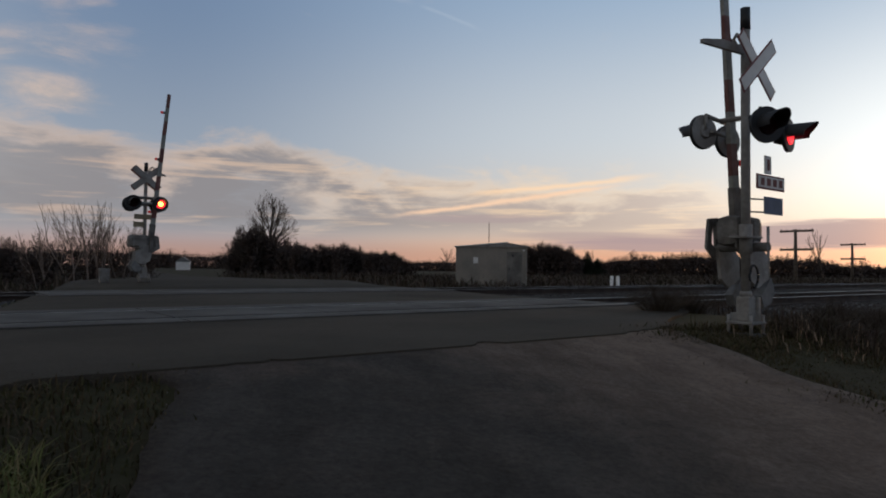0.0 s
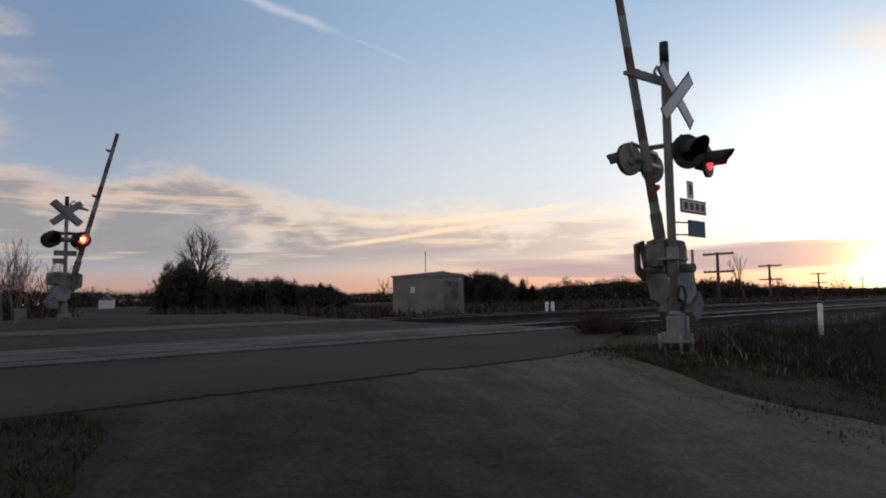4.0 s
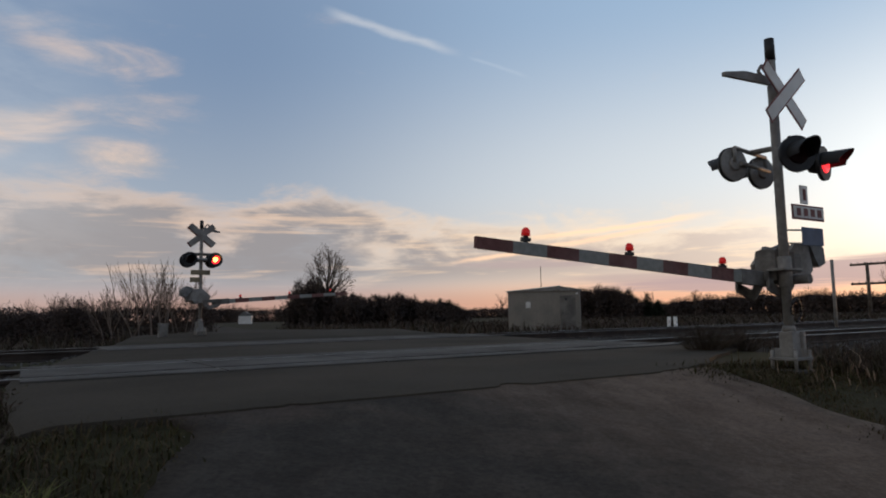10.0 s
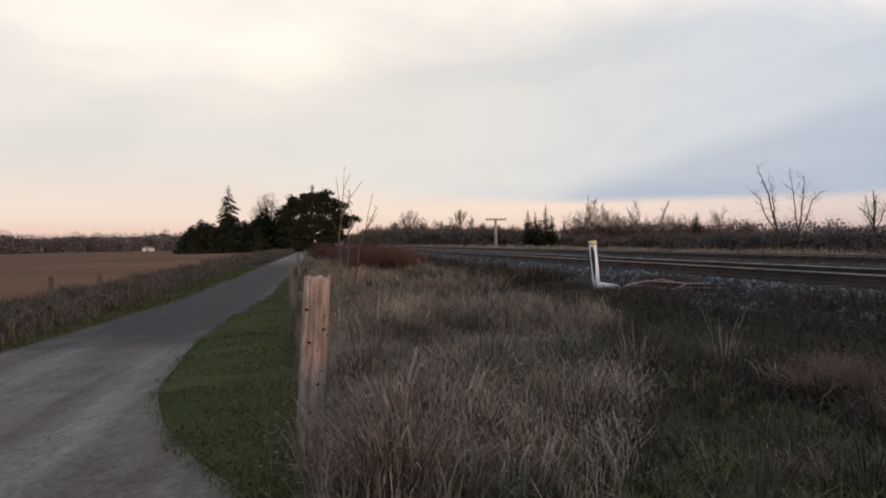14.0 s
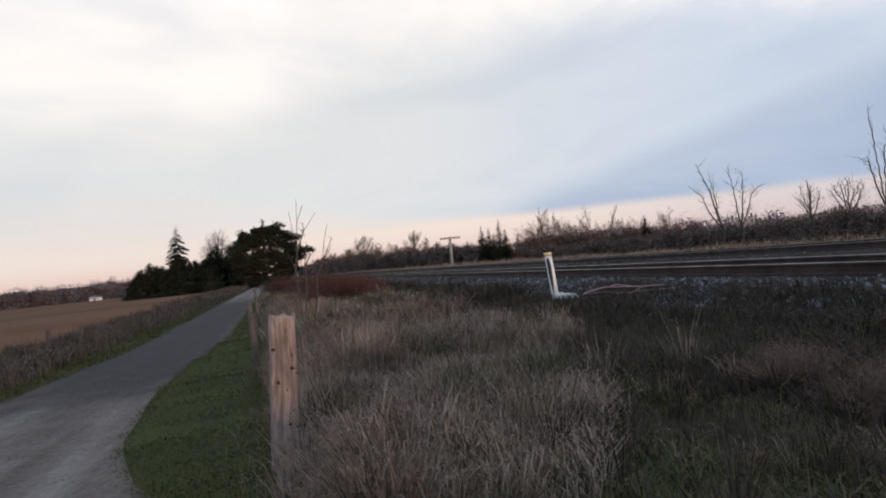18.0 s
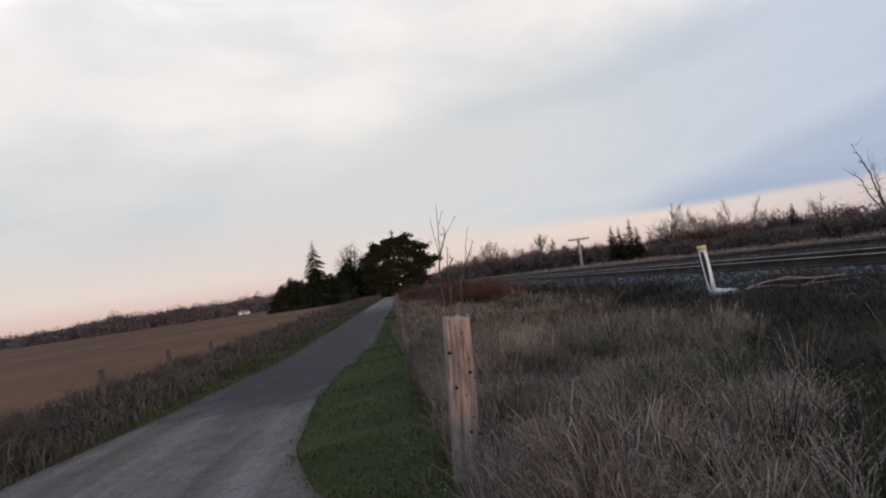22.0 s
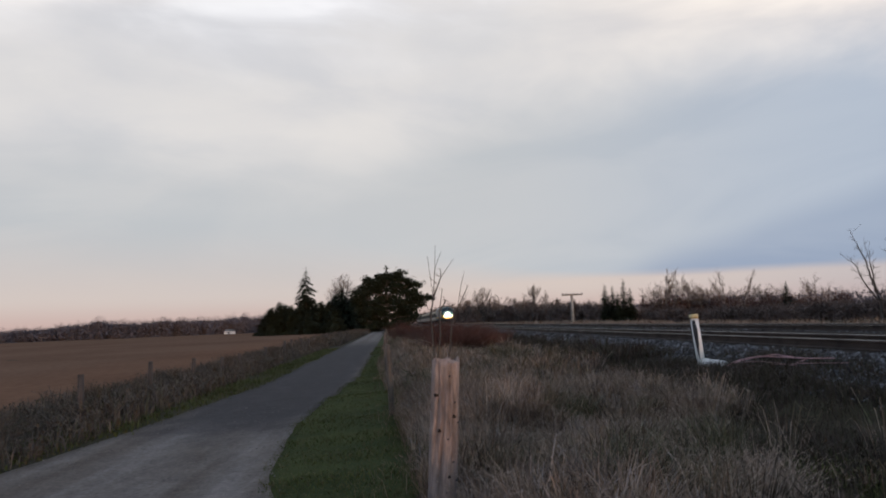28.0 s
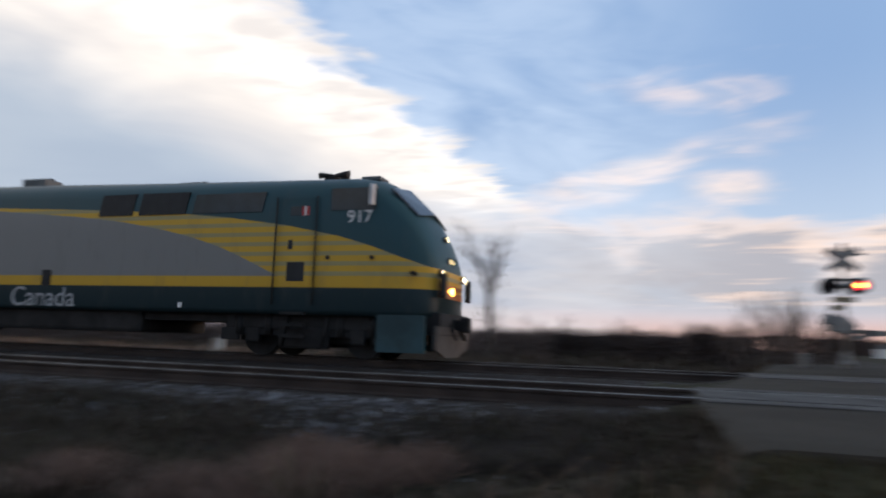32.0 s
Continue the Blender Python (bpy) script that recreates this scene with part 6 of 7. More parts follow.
def blades(name, n, where, height, mat, label, width=0.006, seed=1, bend=0.35, heads=0.0):
    """Grass: thin bent blades, three points high, some with ragged seed heads."""
    rng = random.Random(seed)
    v, f = [], []
    made = 0
    while made < n:
        got = where(rng)
        if got is None:
            continue
        s, p, k = got
        made += 1
        h = height * k * rng.uniform(0.35, 1.0)
        z = ground(s, p)
        o = W(s, p, z)
        a = rng.uniform(0, 2 * math.pi)
        d = Vector((math.cos(a), math.sin(a), 0))
        lean = rng.uniform(0.05, bend) * h
        wd = Vector((-d.y, d.x, 0)) * width * (0.6 + k) * rng.uniform(0.6, 1.6)
        m1, m2 = o + d * lean * 0.35 + Vector((0, 0, h * 0.6)), o + d * lean * rng.uniform(0.9, 1.6) + Vector((0, 0, h * rng.uniform(0.85, 1.0)))
        q = len(v)
        v += [o - wd, o + wd, m1 + wd * 0.8, m1 - wd * 0.8, m2]
        f += [(q, q + 1, q + 2, q + 3), (q + 3, q + 2, q + 4)]
        if rng.random() < heads:
            for _ in range(4):
                c = m1.lerp(m2, rng.uniform(0.4, 1.05))
                e = (m2 - m1).normalized() * width * rng.uniform(4, 9) + Vector((rng.gauss(0, 1), rng.gauss(0, 1), rng.gauss(0, 1))) * width * 3.0
                side = e.cross(Vector((rng.gauss(0, 1), rng.gauss(0, 1), rng.gauss(0, 1)))).normalized() * width * rng.uniform(1.0, 2.0)
                q = len(v)
                v += [c - e * 0.4, c + side, c + e, c - side]
                f.append((q, q + 1, q + 2, q + 3))
    return tagged(new(name, raw(name, v, f, mat)), label, "grass", kind="stuff")


def in_lane(s, p):
    return lane_far_edge(s) - 0.1 < p < lane_edge(s) + 0.06 and s < -2.3


def in_gravel(s, p):
    if in_lane(s, p):
        return True
    if p < 4.3 and p > -9:
        left = 0.55 + 0.5 * smooth(p, 2.3, 4.0) if p > 0.5 else 0.35 - 3.9 * smooth(p, 0.8, -1.9)
        return left < s < 5.4 + 0.5 * smooth(p, 2.5, 4.3) + 5.0 * smooth(p, 1.2, -3.0)
    return p >= 4.0 and -0.1 < s - road_shift(p) < 9.6


def weeds(s0, s1, p0, p1, dry=False):
    def where(rng):
        s, p = rng.uniform(s0, s1), rng.uniform(p0, p1)
        loose = 0.26 if s > 3 else 0.12
        if in_gravel(s + rng.gauss(0, loose), p + rng.gauss(0, loose)):
            return None
        if dry and -12 < s < 1 and p > -0.3:
            v = W(s, p)
            if math.degrees(math.atan2(-v.x, v.y)) < 103 + 7 * noise.noise((s * 0.7, p * 0.7, 8)) and rng.random() > 0.012:
                return None
        k = 0.55 + 0.9 * noise.noise((s * 0.55, p * 0.55, 2.0)) + 0.5 * noise.noise((s * 2.1, p * 2.1, 5.0))
        if rng.random() > 0.45 + k:
            return None
        edge = 0.3 + 0.7 * smooth(p, -0.4, 0.5) if s < 0 and p > -3 else 1.0
        if s < -1 and -3 < p < profile(VERGE_R, s) - 0.05 and rng.random() > 0.06:
            return None
        return s, p, max(0.25, min(1.25, k + 0.35)) * edge
    return where


M["bank_green"] = island("bank_green", [(0.10, 0.115, 0.038), (0.135, 0.15, 0.05), (0.125, 0.115, 0.047), (0.21, 0.155, 0.078)])


def tuft_material():
    """Dead grass whose colour shifts from tussock to tussock: straw, tan, grey and dull green."""
    m = bpy.data.materials.new("tuft")
    m.use_nodes = True
    n = Nodes(m.node_tree)
    b = m.node_tree.nodes["Principled BSDF"]
    rnd = n.add("ShaderNodeNewGeometry").outputs["Random Per Island"]
    at = n.add("ShaderNodeTexCoord").outputs["Object"]
    one, two = n.noise(at, 1.5, 3.0, 0.6), n.noise(at, 3.6, 3.0, 0.6)
    tint = n.mix(n.step(one, 0.42, 0.6), (0.155, 0.112, 0.088), (0.34, 0.25, 0.185))
    tint = n.mix(n.math("MULTIPLY", n.step(two, 0.5, 0.64), 0.85), tint, (0.185, 0.158, 0.148))
    tint = n.mix(n.math("MULTIPLY", n.step(n.noise(at, 0.9, 3.0, 0.6), 0.5, 0.62), 0.85), tint, (0.06, 0.066, 0.03))
    k = n.math("MULTIPLY", n.math("ADD", n.math("MULTIPLY", rnd, 0.9), 0.5), n.step(two, 0.3, 0.66, 0.68, 1.5))
    n.link(n.mix(1.0, tint, n.xyz(k, k, k), "MULTIPLY"), b.inputs["Base Color"])
    b.inputs["Roughness"].default_value = 0.9
    b.inputs["Specular IOR Level"].default_value = 0.1
    return m


def tussocks(name, n, where, height, mat, label, seed, per=34, width=0.0024):
    """Grass in tufts: blades that rise from one root and arch outwards."""
    rng = random.Random(seed)
    v, f = [], []
    made = 0
    while made < n:
        got = where(rng)
        if got is None:
            continue
        s, p, k = got
        made += 1
        root = W(s, p, ground(s, p) - 0.01)
        tall = height * k * rng.uniform(0.4, 1.25)
        wind = Vector((rng.gauss(0, 0.3), rng.gauss(0, 0.3), 0))
        for _ in range(per):
            a = rng.uniform(0, 2 * math.pi)
            d = Vector((math.cos(a), math.sin(a), 0))
            o = root + d * tall * rng.uniform(0.02, 0.22)
            h = tall * rng.uniform(0.45, 1.0)
            out = (d * rng.uniform(0.15, 0.8) + wind) * h
            side = Vector((-d.y, d.x, 0)) * width * rng.uniform(0.6, 1.6)
            q = len(v)
            one, two = o + out * 0.25 + Vector((0, 0, h * 0.55)), o + out * 0.62 + Vector((0, 0, h * 0.92))
            tip = o + out * 1.1 + Vector((0, 0, h * rng.uniform(0.72, 1.0)))
            v += [o - side, o + side, one + side, one - side, two + side * 0.7, two - side * 0.7, tip]
            f += [(q, q + 1, q + 2, q + 3), (q + 3, q + 2, q + 4, q + 5), (q + 5, q + 4, q + 6)]
    return tagged(new(name, raw(name, v, f, mat)), label, "grass", kind="stuff")


M["tuft"] = tuft_material()
M["green"] = island("green", [(0.066, 0.078, 0.024), (0.088, 0.10, 0.032), (0.082, 0.08, 0.03), (0.13, 0.106, 0.052)])
M["dull_grass"] = island("dull_grass", [(0.046, 0.045, 0.018), (0.06, 0.054, 0.022), (0.095, 0.067, 0.039), (0.05, 0.037, 0.025)])
M["pink_weed"] = island("pink_weed", [(0.19, 0.12, 0.095), (0.27, 0.175, 0.135), (0.14, 0.095, 0.075)])
M["pale_stem"] = island("pale_stem", [(0.34, 0.25, 0.19), (0.42, 0.32, 0.25), (0.26, 0.185, 0.14)])
M["russet"] = island("russet", [(0.085, 0.042, 0.034), (0.12, 0.056, 0.043), (0.066, 0.037, 0.031), (0.10, 0.06, 0.048)])
M["dark_weed"] = island("dark_weed", [(0.05, 0.036, 0.029), (0.07, 0.05, 0.04), (0.04, 0.036, 0.02), (0.10, 0.072, 0.055)])
M["ditch_weed"] = island("ditch_weed", [(0.05, 0.037, 0.03), (0.07, 0.05, 0.041), (0.046, 0.046, 0.023), (0.11, 0.077, 0.058)])
M["grey_weed"] = island("grey_weed", [(0.085, 0.068, 0.056), (0.12, 0.092, 0.075), (0.06, 0.05, 0.04), (0.17, 0.125, 0.09), (0.07, 0.07, 0.04)])
blades("tall_grass", 26000, weeds(-11, 0.0, -0.55, 3.5, True), 0.46, M["dry"], "tall dry brown grass beside a fence post", 0.0019, 1, 1.0, 0.22)
tussocks("tussock_grass", 1250, weeds(-11, -1.6, -0.02, 3.6, True), 0.44, M["tuft"], "tussocks of dead brown and grey grass", 31)
tussocks("tussock_grass", 900, weeds(-30, -11, -0.3, 4.0), 0.5, M["tuft"], "tussocks of dead brown and grey grass", 32, 26, 0.005)
tussocks("dead_tufts", 420, weeds(-11, -1.8, 0.15, 3.5), 0.36, M["dark_weed"], "dark clumps of dead weeds among dry grass", 34, 30)
tussocks("tussock_grass", 150, weeds(-4.6, -0.3, 1.0, 3.2), 0.2, M["dry"], "low orange-brown tufts in green grass", 35, 28)
blades("weed_stems", 12000, weeds(-17, -0.2, 5.2, 6.5), 0.24, M["ditch_weed"], "dark dead weed stems on a ballast slope", 0.0026, 23, 1.1, 0.2)
tussocks("tussock_grass", 620, weeds(-6.5, 0.2, 1.1, 4.6), 0.2, M["grey_weed"], "low tufts of brown and grey dead grass", 33, 30)
def corner(rng):
    s, p = rng.uniform(-1.3, 0.25), rng.uniform(4.1, 6.8)
    return s, p, 0.7 + 0.5 * noise.noise((s * 2, p * 2, 3.0))


blades("weed_stems", 6000, corner, 0.17, M["ditch_weed"], "dark dead weed stems beside a road edge", 0.003, 43, 1.2, 0.2)
blades("weed_stems", 16000, weeds(-45, -14, 3.0, 5.8), 0.45, M["ditch_weed"], "dark dead weed stems beside ballast", 0.006, 17, 1.0)
blades("green_grass", 36000, weeds(-5, 0.4, 0.2, 3.2), 0.15, M["bank_green"], "green grass in a ditch", 0.002, 18, 1.2)
blades("tall_grass", 42000, weeds(-40, -11, -0.6, 3.6), 0.5, M["dry"], "tall dry brown grass along a railway", 0.006, 2, 0.8)
blades("tall_grass", 12000, weeds(-110, -40, -0.6, 5.4), 0.6, M["dry"], "dry brown grass along a railway", 0.022, 3, 0.7)
def ditch(rng):
    """Dark stems, low where the bank slopes up to the drive."""
    got = weeds(-18, 0.0, 0.9, 5.5)(rng)
    if got is None:
        return None
    s, p, k = got
    near = smooth(math.hypot(s, p), 2.4, 4.6)
    return None if rng.random() > 0.25 + near else (s, p, k * (0.3 + 0.7 * near))


blades("weed_stems", 52000, ditch, 0.29, M["ditch_weed"], "dark dead weed stems in a ditch", 0.0022, 4, 1.2, 0.2)


def pale_patch(rng):
    """Bleached stems in loose patches."""
    while True:
        s, p = rng.uniform(-10, -2.2), rng.uniform(0.1, 3.2)
        k = noise.noise((s * 0.8, p * 0.8, 11.0))
        v = W(s, p)
        if rng.random() < k * 2.2 and math.degrees(math.atan2(-v.x, v.y)) > 98:
            return s, p, 0.6 + k


blades("long_stems", 240, weeds(-7, -2.9, 0.3, 2.8), 0.62, M["pale_stem"], "long bleached stems arching over a grassy bank", 0.0011, 41, 1.1, 0.5)
blades("green_grass", 14000, weeds(-4.6, -1.2, 0.05, 1.5), 0.14, M["bank_green"], "fresh green grass round a fence post", 0.0022, 42, 1.3)
blades("pale_stems", 11000, pale_patch, 0.42, M["pale_stem"], "bleached grass stems with fluffy heads", 0.0016, 16, 0.8, 0.8)
blades("green_grass", 16000, weeds(-9, -0.5, -0.5, 3.0), 0.2, M["green"], "green grass among dead stems", 0.002, 14, 1.0)
blades("weed_stems", 40000, weeds(7.4, 30, 0.6, 6.0), 0.33, M["dark_weed"], "dark dead weeds beside a crossing", 0.0028, 5, 1.1, 0.2)
blades("tall_grass", 9000, weeds(6.4, 40, -1.0, 5.6), 0.24, M["dry"], "dry grass beside a level crossing", 0.0035, 6, 0.9)
blades("short_grass", 34000, weeds(4.4, 13, -1.5, 4.6), 0.085, M["dull_grass"], "short dull green and dead grass beside a drive", 0.0032, 7, 1.4)
blades("short_grass", 36000, weeds(-5, 1.4, -0.6, 4.4), 0.075, M["dull_grass"], "short dark grass beside a drive", 0.0024, 8, 1.4)
blades("dead_weeds", 30000, weeds(9, 90, 18.4, 60), 0.8, M["dark_weed"], "dark dead weeds beyond the tracks", 0.02, 19, 0.9)
blades("dead_weeds", 9000, weeds(-40, 3, 21.5, 60), 0.7, M["dark_weed"], "dark dead weeds beyond the tracks", 0.02, 20, 0.9)
blades("short_grass", 30000, weeds(4.6, 9.5, -1.0, 4.4), 0.07, M["dull_grass"], "short dull green and dead grass beside a drive", 0.0026, 21, 1.6)
# same straw strip; here its backlit shade is put into a darker colour
blades("far_grass", 6000, weeds(-13, 3, 18.6, 24), 0.55, M["dark_weed"], "dead grass along the far side of a railway, darkened as against the light", 0.014, 22, 0.8)
blades("far_grass", 32000, weeds(-70, -12, 18.6, 24), 0.62, M["straw"], "pale straw grass along the far side of a railway", 0.014, 9, 0.8)
blades("far_grass", 9000, weeds(-200, -70, 18.6, 30), 0.8, M["straw"], "pale straw grass along the far side of a railway", 0.05, 10, 0.8)
blades("field_edge_weeds", 26000, weeds(-45, 2, -6.8, -4.0), 0.4, M["grey_weed"], "grey-brown dead weeds along a field fence", 0.005, 11, 1.2, 0.3)
blades("field_edge_weeds", 12000, weeds(-150, -45, -7.2, -3.5), 0.65, M["grey_weed"], "grey-brown dead weeds along a field fence", 0.02, 12, 1.0, 0.2)
blades("field_edge_grass", 20000, weeds(-40, 2, -4.9, -3.05), 0.1, M["green"], "short green grass at the edge of a lane", 0.005, 15, 1.0)


def verge_spots(rng):
    s = -2.4 - 34 * rng.random() ** 2.0
    lo = lane_edge(s)
    hi = profile(VERGE_R, s)
    return s, rng.uniform(lo - 0.12 * rng.random(), hi + 0.2), 0.8 + 0.5 * noise.noise((s * 2, 0, 0))


blades("verge_grass", 60000, verge_spots, 0.06, M["green"], "short green mown grass blades", 0.0026, 13, 1.2)


def bush(az, d, height, wide, mat, n, label, seed):
    rng = random.Random(seed)
    s, p = bearing(az, d)
    b = thing("bush", turn(s, p, ground(s, p)), label, "bush", "bushes")
    w = Wood()
    for _ in range(n):
        a = rng.uniform(0, 2 * math.pi)
        r = wide * rng.uniform(0.1, 1.0)
        d0 = Vector((math.cos(a) * r * 0.25, math.sin(a) * r * 0.25, -0.05))
        tip = Vector((math.cos(a) * r, math.sin(a) * r, height * rng.uniform(0.45, 1.0) * (1 - 0.35 * r / wide)))
        mid = d0.lerp(tip, 0.5) + Vector((0, 0, height * 0.12))
        w.limb(d0, mid, height * 0.006, height * 0.005, 3)
        w.limb(mid, tip, height * 0.005, height * 0.002, 3)
        for _ in range(3):
            q = mid.lerp(tip, rng.random())
            w.limb(q, q + Vector((rng.gauss(0, 0.16), rng.gauss(0, 0.16), rng.uniform(0.02, 0.25))) * height, height * 0.003, height * 0.0015, 3)
    ob = new("crown", raw("crown", w.v, w.f, mat))
    ob.parent = b
    return b


for k, (az, d, h, wd, n) in enumerate(((121.5, 24, 1.25, 1.7, 700), (122.6, 30, 1.35, 1.9, 620), (119.9, 27, 1.15, 1.6, 560), (124.2, 34, 1.3, 1.5, 420), (126.2, 44, 1.4, 1.6, 360))):
    bush(az, d, h, wd, M["russet"], n, "reddish leafless dogwood bush", 100 + k)
for k, (az, d, h, wd, n) in enumerate(((70, 4.5, 0.5, 0.6, 520), (64, 4.8, 0.45, 0.55, 480), (77, 4.7, 0.42, 0.5, 420), (58, 5.2, 0.36, 0.45, 300), (84, 5.4, 0.4, 0.5, 340), (67, 5.4, 0.4, 0.5, 340))):
    bush(az, d, h, wd, M["pink_weed"], n, "dead pinkish-brown weed clump", 110 + k)
for k, (az, d, h, wd, n) in enumerate(((-33, 13.0, 0.7, 0.8, 380), (-30, 14, 0.6, 0.8, 340), (-36.5, 12.0, 0.65, 0.8, 340), (-17.5, 10.3, 0.45, 0.6, 300), (-20.0, 10.8, 0.4, 0.6, 260), (-40, 11, 0.6, 0.8, 300))):
    bush(az, d, h, wd, M["dark_weed"], n, "tangled dead weed clump beside the track", 120 + k)

for k in range(22):
    s, p = -6.5 - 2.1 * k - 0.7 * math.sin(k * 2.7), -5.6 + 0.5 * math.sin(k * 1.9)
    v = W(s, p)
    bush(math.degrees(math.atan2(-v.x, v.y)), v.length, 0.55 + 0.2 * math.sin(k * 3.1), 0.5 + 0.2 * math.cos(k * 1.3), M["grey_weed"], 130, "grey-brown dead weed clump along a field edge", 140 + k)

# field fence: low weathered stakes
M["dark_stake"] = material("dark_stake", (0.07, 0.055, 0.047), 0.9, grain=20, patch=3, bump=0.3)
for k in range(14):
    s = -7.0 - k * 3.4 + 0.9 * math.sin(k * 5.3)
    stake = thing("fence_stake", turn(s, -5.1 + 0.1 * math.sin(k * 2.1), ground(s, -5.1)) @ pose(0, 0, 0, 3 * math.sin(k * 1.7), 4 * math.cos(k * 2.3), 0), "weathered grey wooden fence stake", "fence stake", "field fence")
    part("shaft", tube(bmesh.new(), (0, 0, -0.3), (0, 0, 0.68 + 0.1 * math.sin(k)), 0.05, 0.045, 9), M["dark_stake"], stake)

# stakes along the grass, behind the post
for s, p, h in ((-9.2, -0.2, 0.95), (-17, -0.3, 1.0), (-27, -0.3, 1.0)):
    stake = thing("fence_stake", turn(s, p, ground(s, p)) @ pose(0, 0, 0, 2, 3, 0), "thin weathered fence stake in tall grass", "fence stake", "field fence")
    part("shaft", tube(bmesh.new(), (0, 0, -0.3), (0, 0, h), 0.04, 0.035, 8), M["pole_wood"], stake)


# ---- stones ----
def stones(name, n, where, size, mat, label, seed):
    rng = random.Random(seed)
    v, f = [], []
    shape = [Vector(q).normalized() for q in ((1, 0, 0), (-1, 0, 0), (0, 1, 0), (0, -1, 0), (0, 0, 1), (0, 0, -1))]
    tri = ((0, 2, 4), (2, 1, 4), (1, 3, 4), (3, 0, 4), (2, 0, 5), (1, 2, 5), (3, 1, 5), (0, 3, 5))
    for _ in range(n):
        s, p, k, lift = where(rng)
        o = W(s, p, ground(s, p) + lift)
        sc = size * k * rng.uniform(0.5, 1.4)
        q = len(v)
        rot = Euler((rng.uniform(0, 6), rng.uniform(0, 6), rng.uniform(0, 6))).to_matrix()
        v += [o + rot @ Vector((a.x * sc * rng.uniform(0.7, 1.3), a.y * sc * rng.uniform(0.6, 1.1), a.z * sc * rng.uniform(0.5, 0.9))) for a in shape]
        f += [(q + a, q + b, q + c) for a, b, c in tri]
    return tagged(new(name, raw(name, v, f, mat)), label, "stones", kind="stuff")


M["stone"] = island("stone", [(0.032, 0.027, 0.024), (0.06, 0.053, 0.05), (0.04, 0.034, 0.03), (0.11, 0.104, 0.104), (0.075, 0.07, 0.07), (0.16, 0.156, 0.16), (0.24, 0.236, 0.24)])
M["pebble"] = island("pebble", [(0.17, 0.15, 0.135), (0.24, 0.215, 0.195), (0.13, 0.115, 0.105)])


def bed(a, b):
    def where(rng):
        while True:
            s, p = rng.uniform(a, b), rng.choice((rng.uniform(5.0, 6.95), rng.uniform(5.0, 6.95), rng.uniform(6.9, 10), rng.uniform(10, 13.6), rng.uniform(13.5, 18)))
            if not -0.2 < s - road_shift(p) < 9.6:
                return s, p, 1.0, 0.0
    return where


def shoulder(rng):
    """The open slope of the bed, where the stones lie bare."""
    s, p = rng.uniform(-24, -0.4), 7.0 - 1.35 * rng.random() ** 1.2
    return s, p, rng.choice((0.6, 0.8, 1.0, 1.0, 1.3)), 0.01


stones("ballast_stones", 10000, shoulder, 0.041, M["stone"], "broken pale grey ballast stones on a slope", 4)
stones("ballast_stones", 24000, bed(-22, 26), 0.034, M["stone"], "broken grey railway ballast stones", 1)
stones("ballast_stones", 9000, bed(-70, -22), 0.07, M["stone"], "broken grey railway ballast stones", 2)


def scatter(rng):
    while True:
        s, p = rng.uniform(-12, 9), rng.uniform(-7, 4.0)
        if in_gravel(s, p):
            return s, p, rng.choice((0.4, 0.5, 0.6, 0.8, 1.4)), 0.018


stones("loose_gravel", 9000, scatter, 0.008, M["pebble"], "loose pebbles on packed gravel", 3)
structure("ballast", loft("ballast", [(s, 5.2) for s in spaced([(-900, 60), (-60, 2), (-0.3, 0)])], [(s, 18.0) for s in spaced([(-900, 60), (-60, 2), (-0.3, 0)])], M["ballast"], 44, 0.012), "dark railway ballast bed")
structure("ballast", loft("ballast", [(s, 5.4) for s in spaced([(10.0, 2), (60, 60), (900, 0)])], [(s, 18.0) for s in spaced([(11.3, 2), (61, 60), (900, 0)])], M["ballast"], 44, 0.012), "dark railway ballast bed")

# crossing panels and flangeways on the road
for centre in (NEAR_P, FAR_P):
    s0 = road_shift(centre)
    crossing = thing("crossing_surface", turn(s0 + 4.65, centre, RAIL_Z), "worn concrete crossing panels between the rails", "crossing panels", "crossing panels", "structure")
    for k in range(5):
        for y, w in ((0, 1.28), (-1.02, 0.42), (1.02, 0.42)):
            part("panel", box(bmesh.new(), (1.84, w, 0.1), (-3.72 + 1.86 * k, y, -0.053 + 0.008), bevel=0.008), M["panel"], crossing)
    for y in (-0.675, 0.675):
        part("flangeway", box(bmesh.new(), (9.3, 0.07, 0.04), (0, y, -0.03)), M["black"], crossing, "dark flangeway groove")


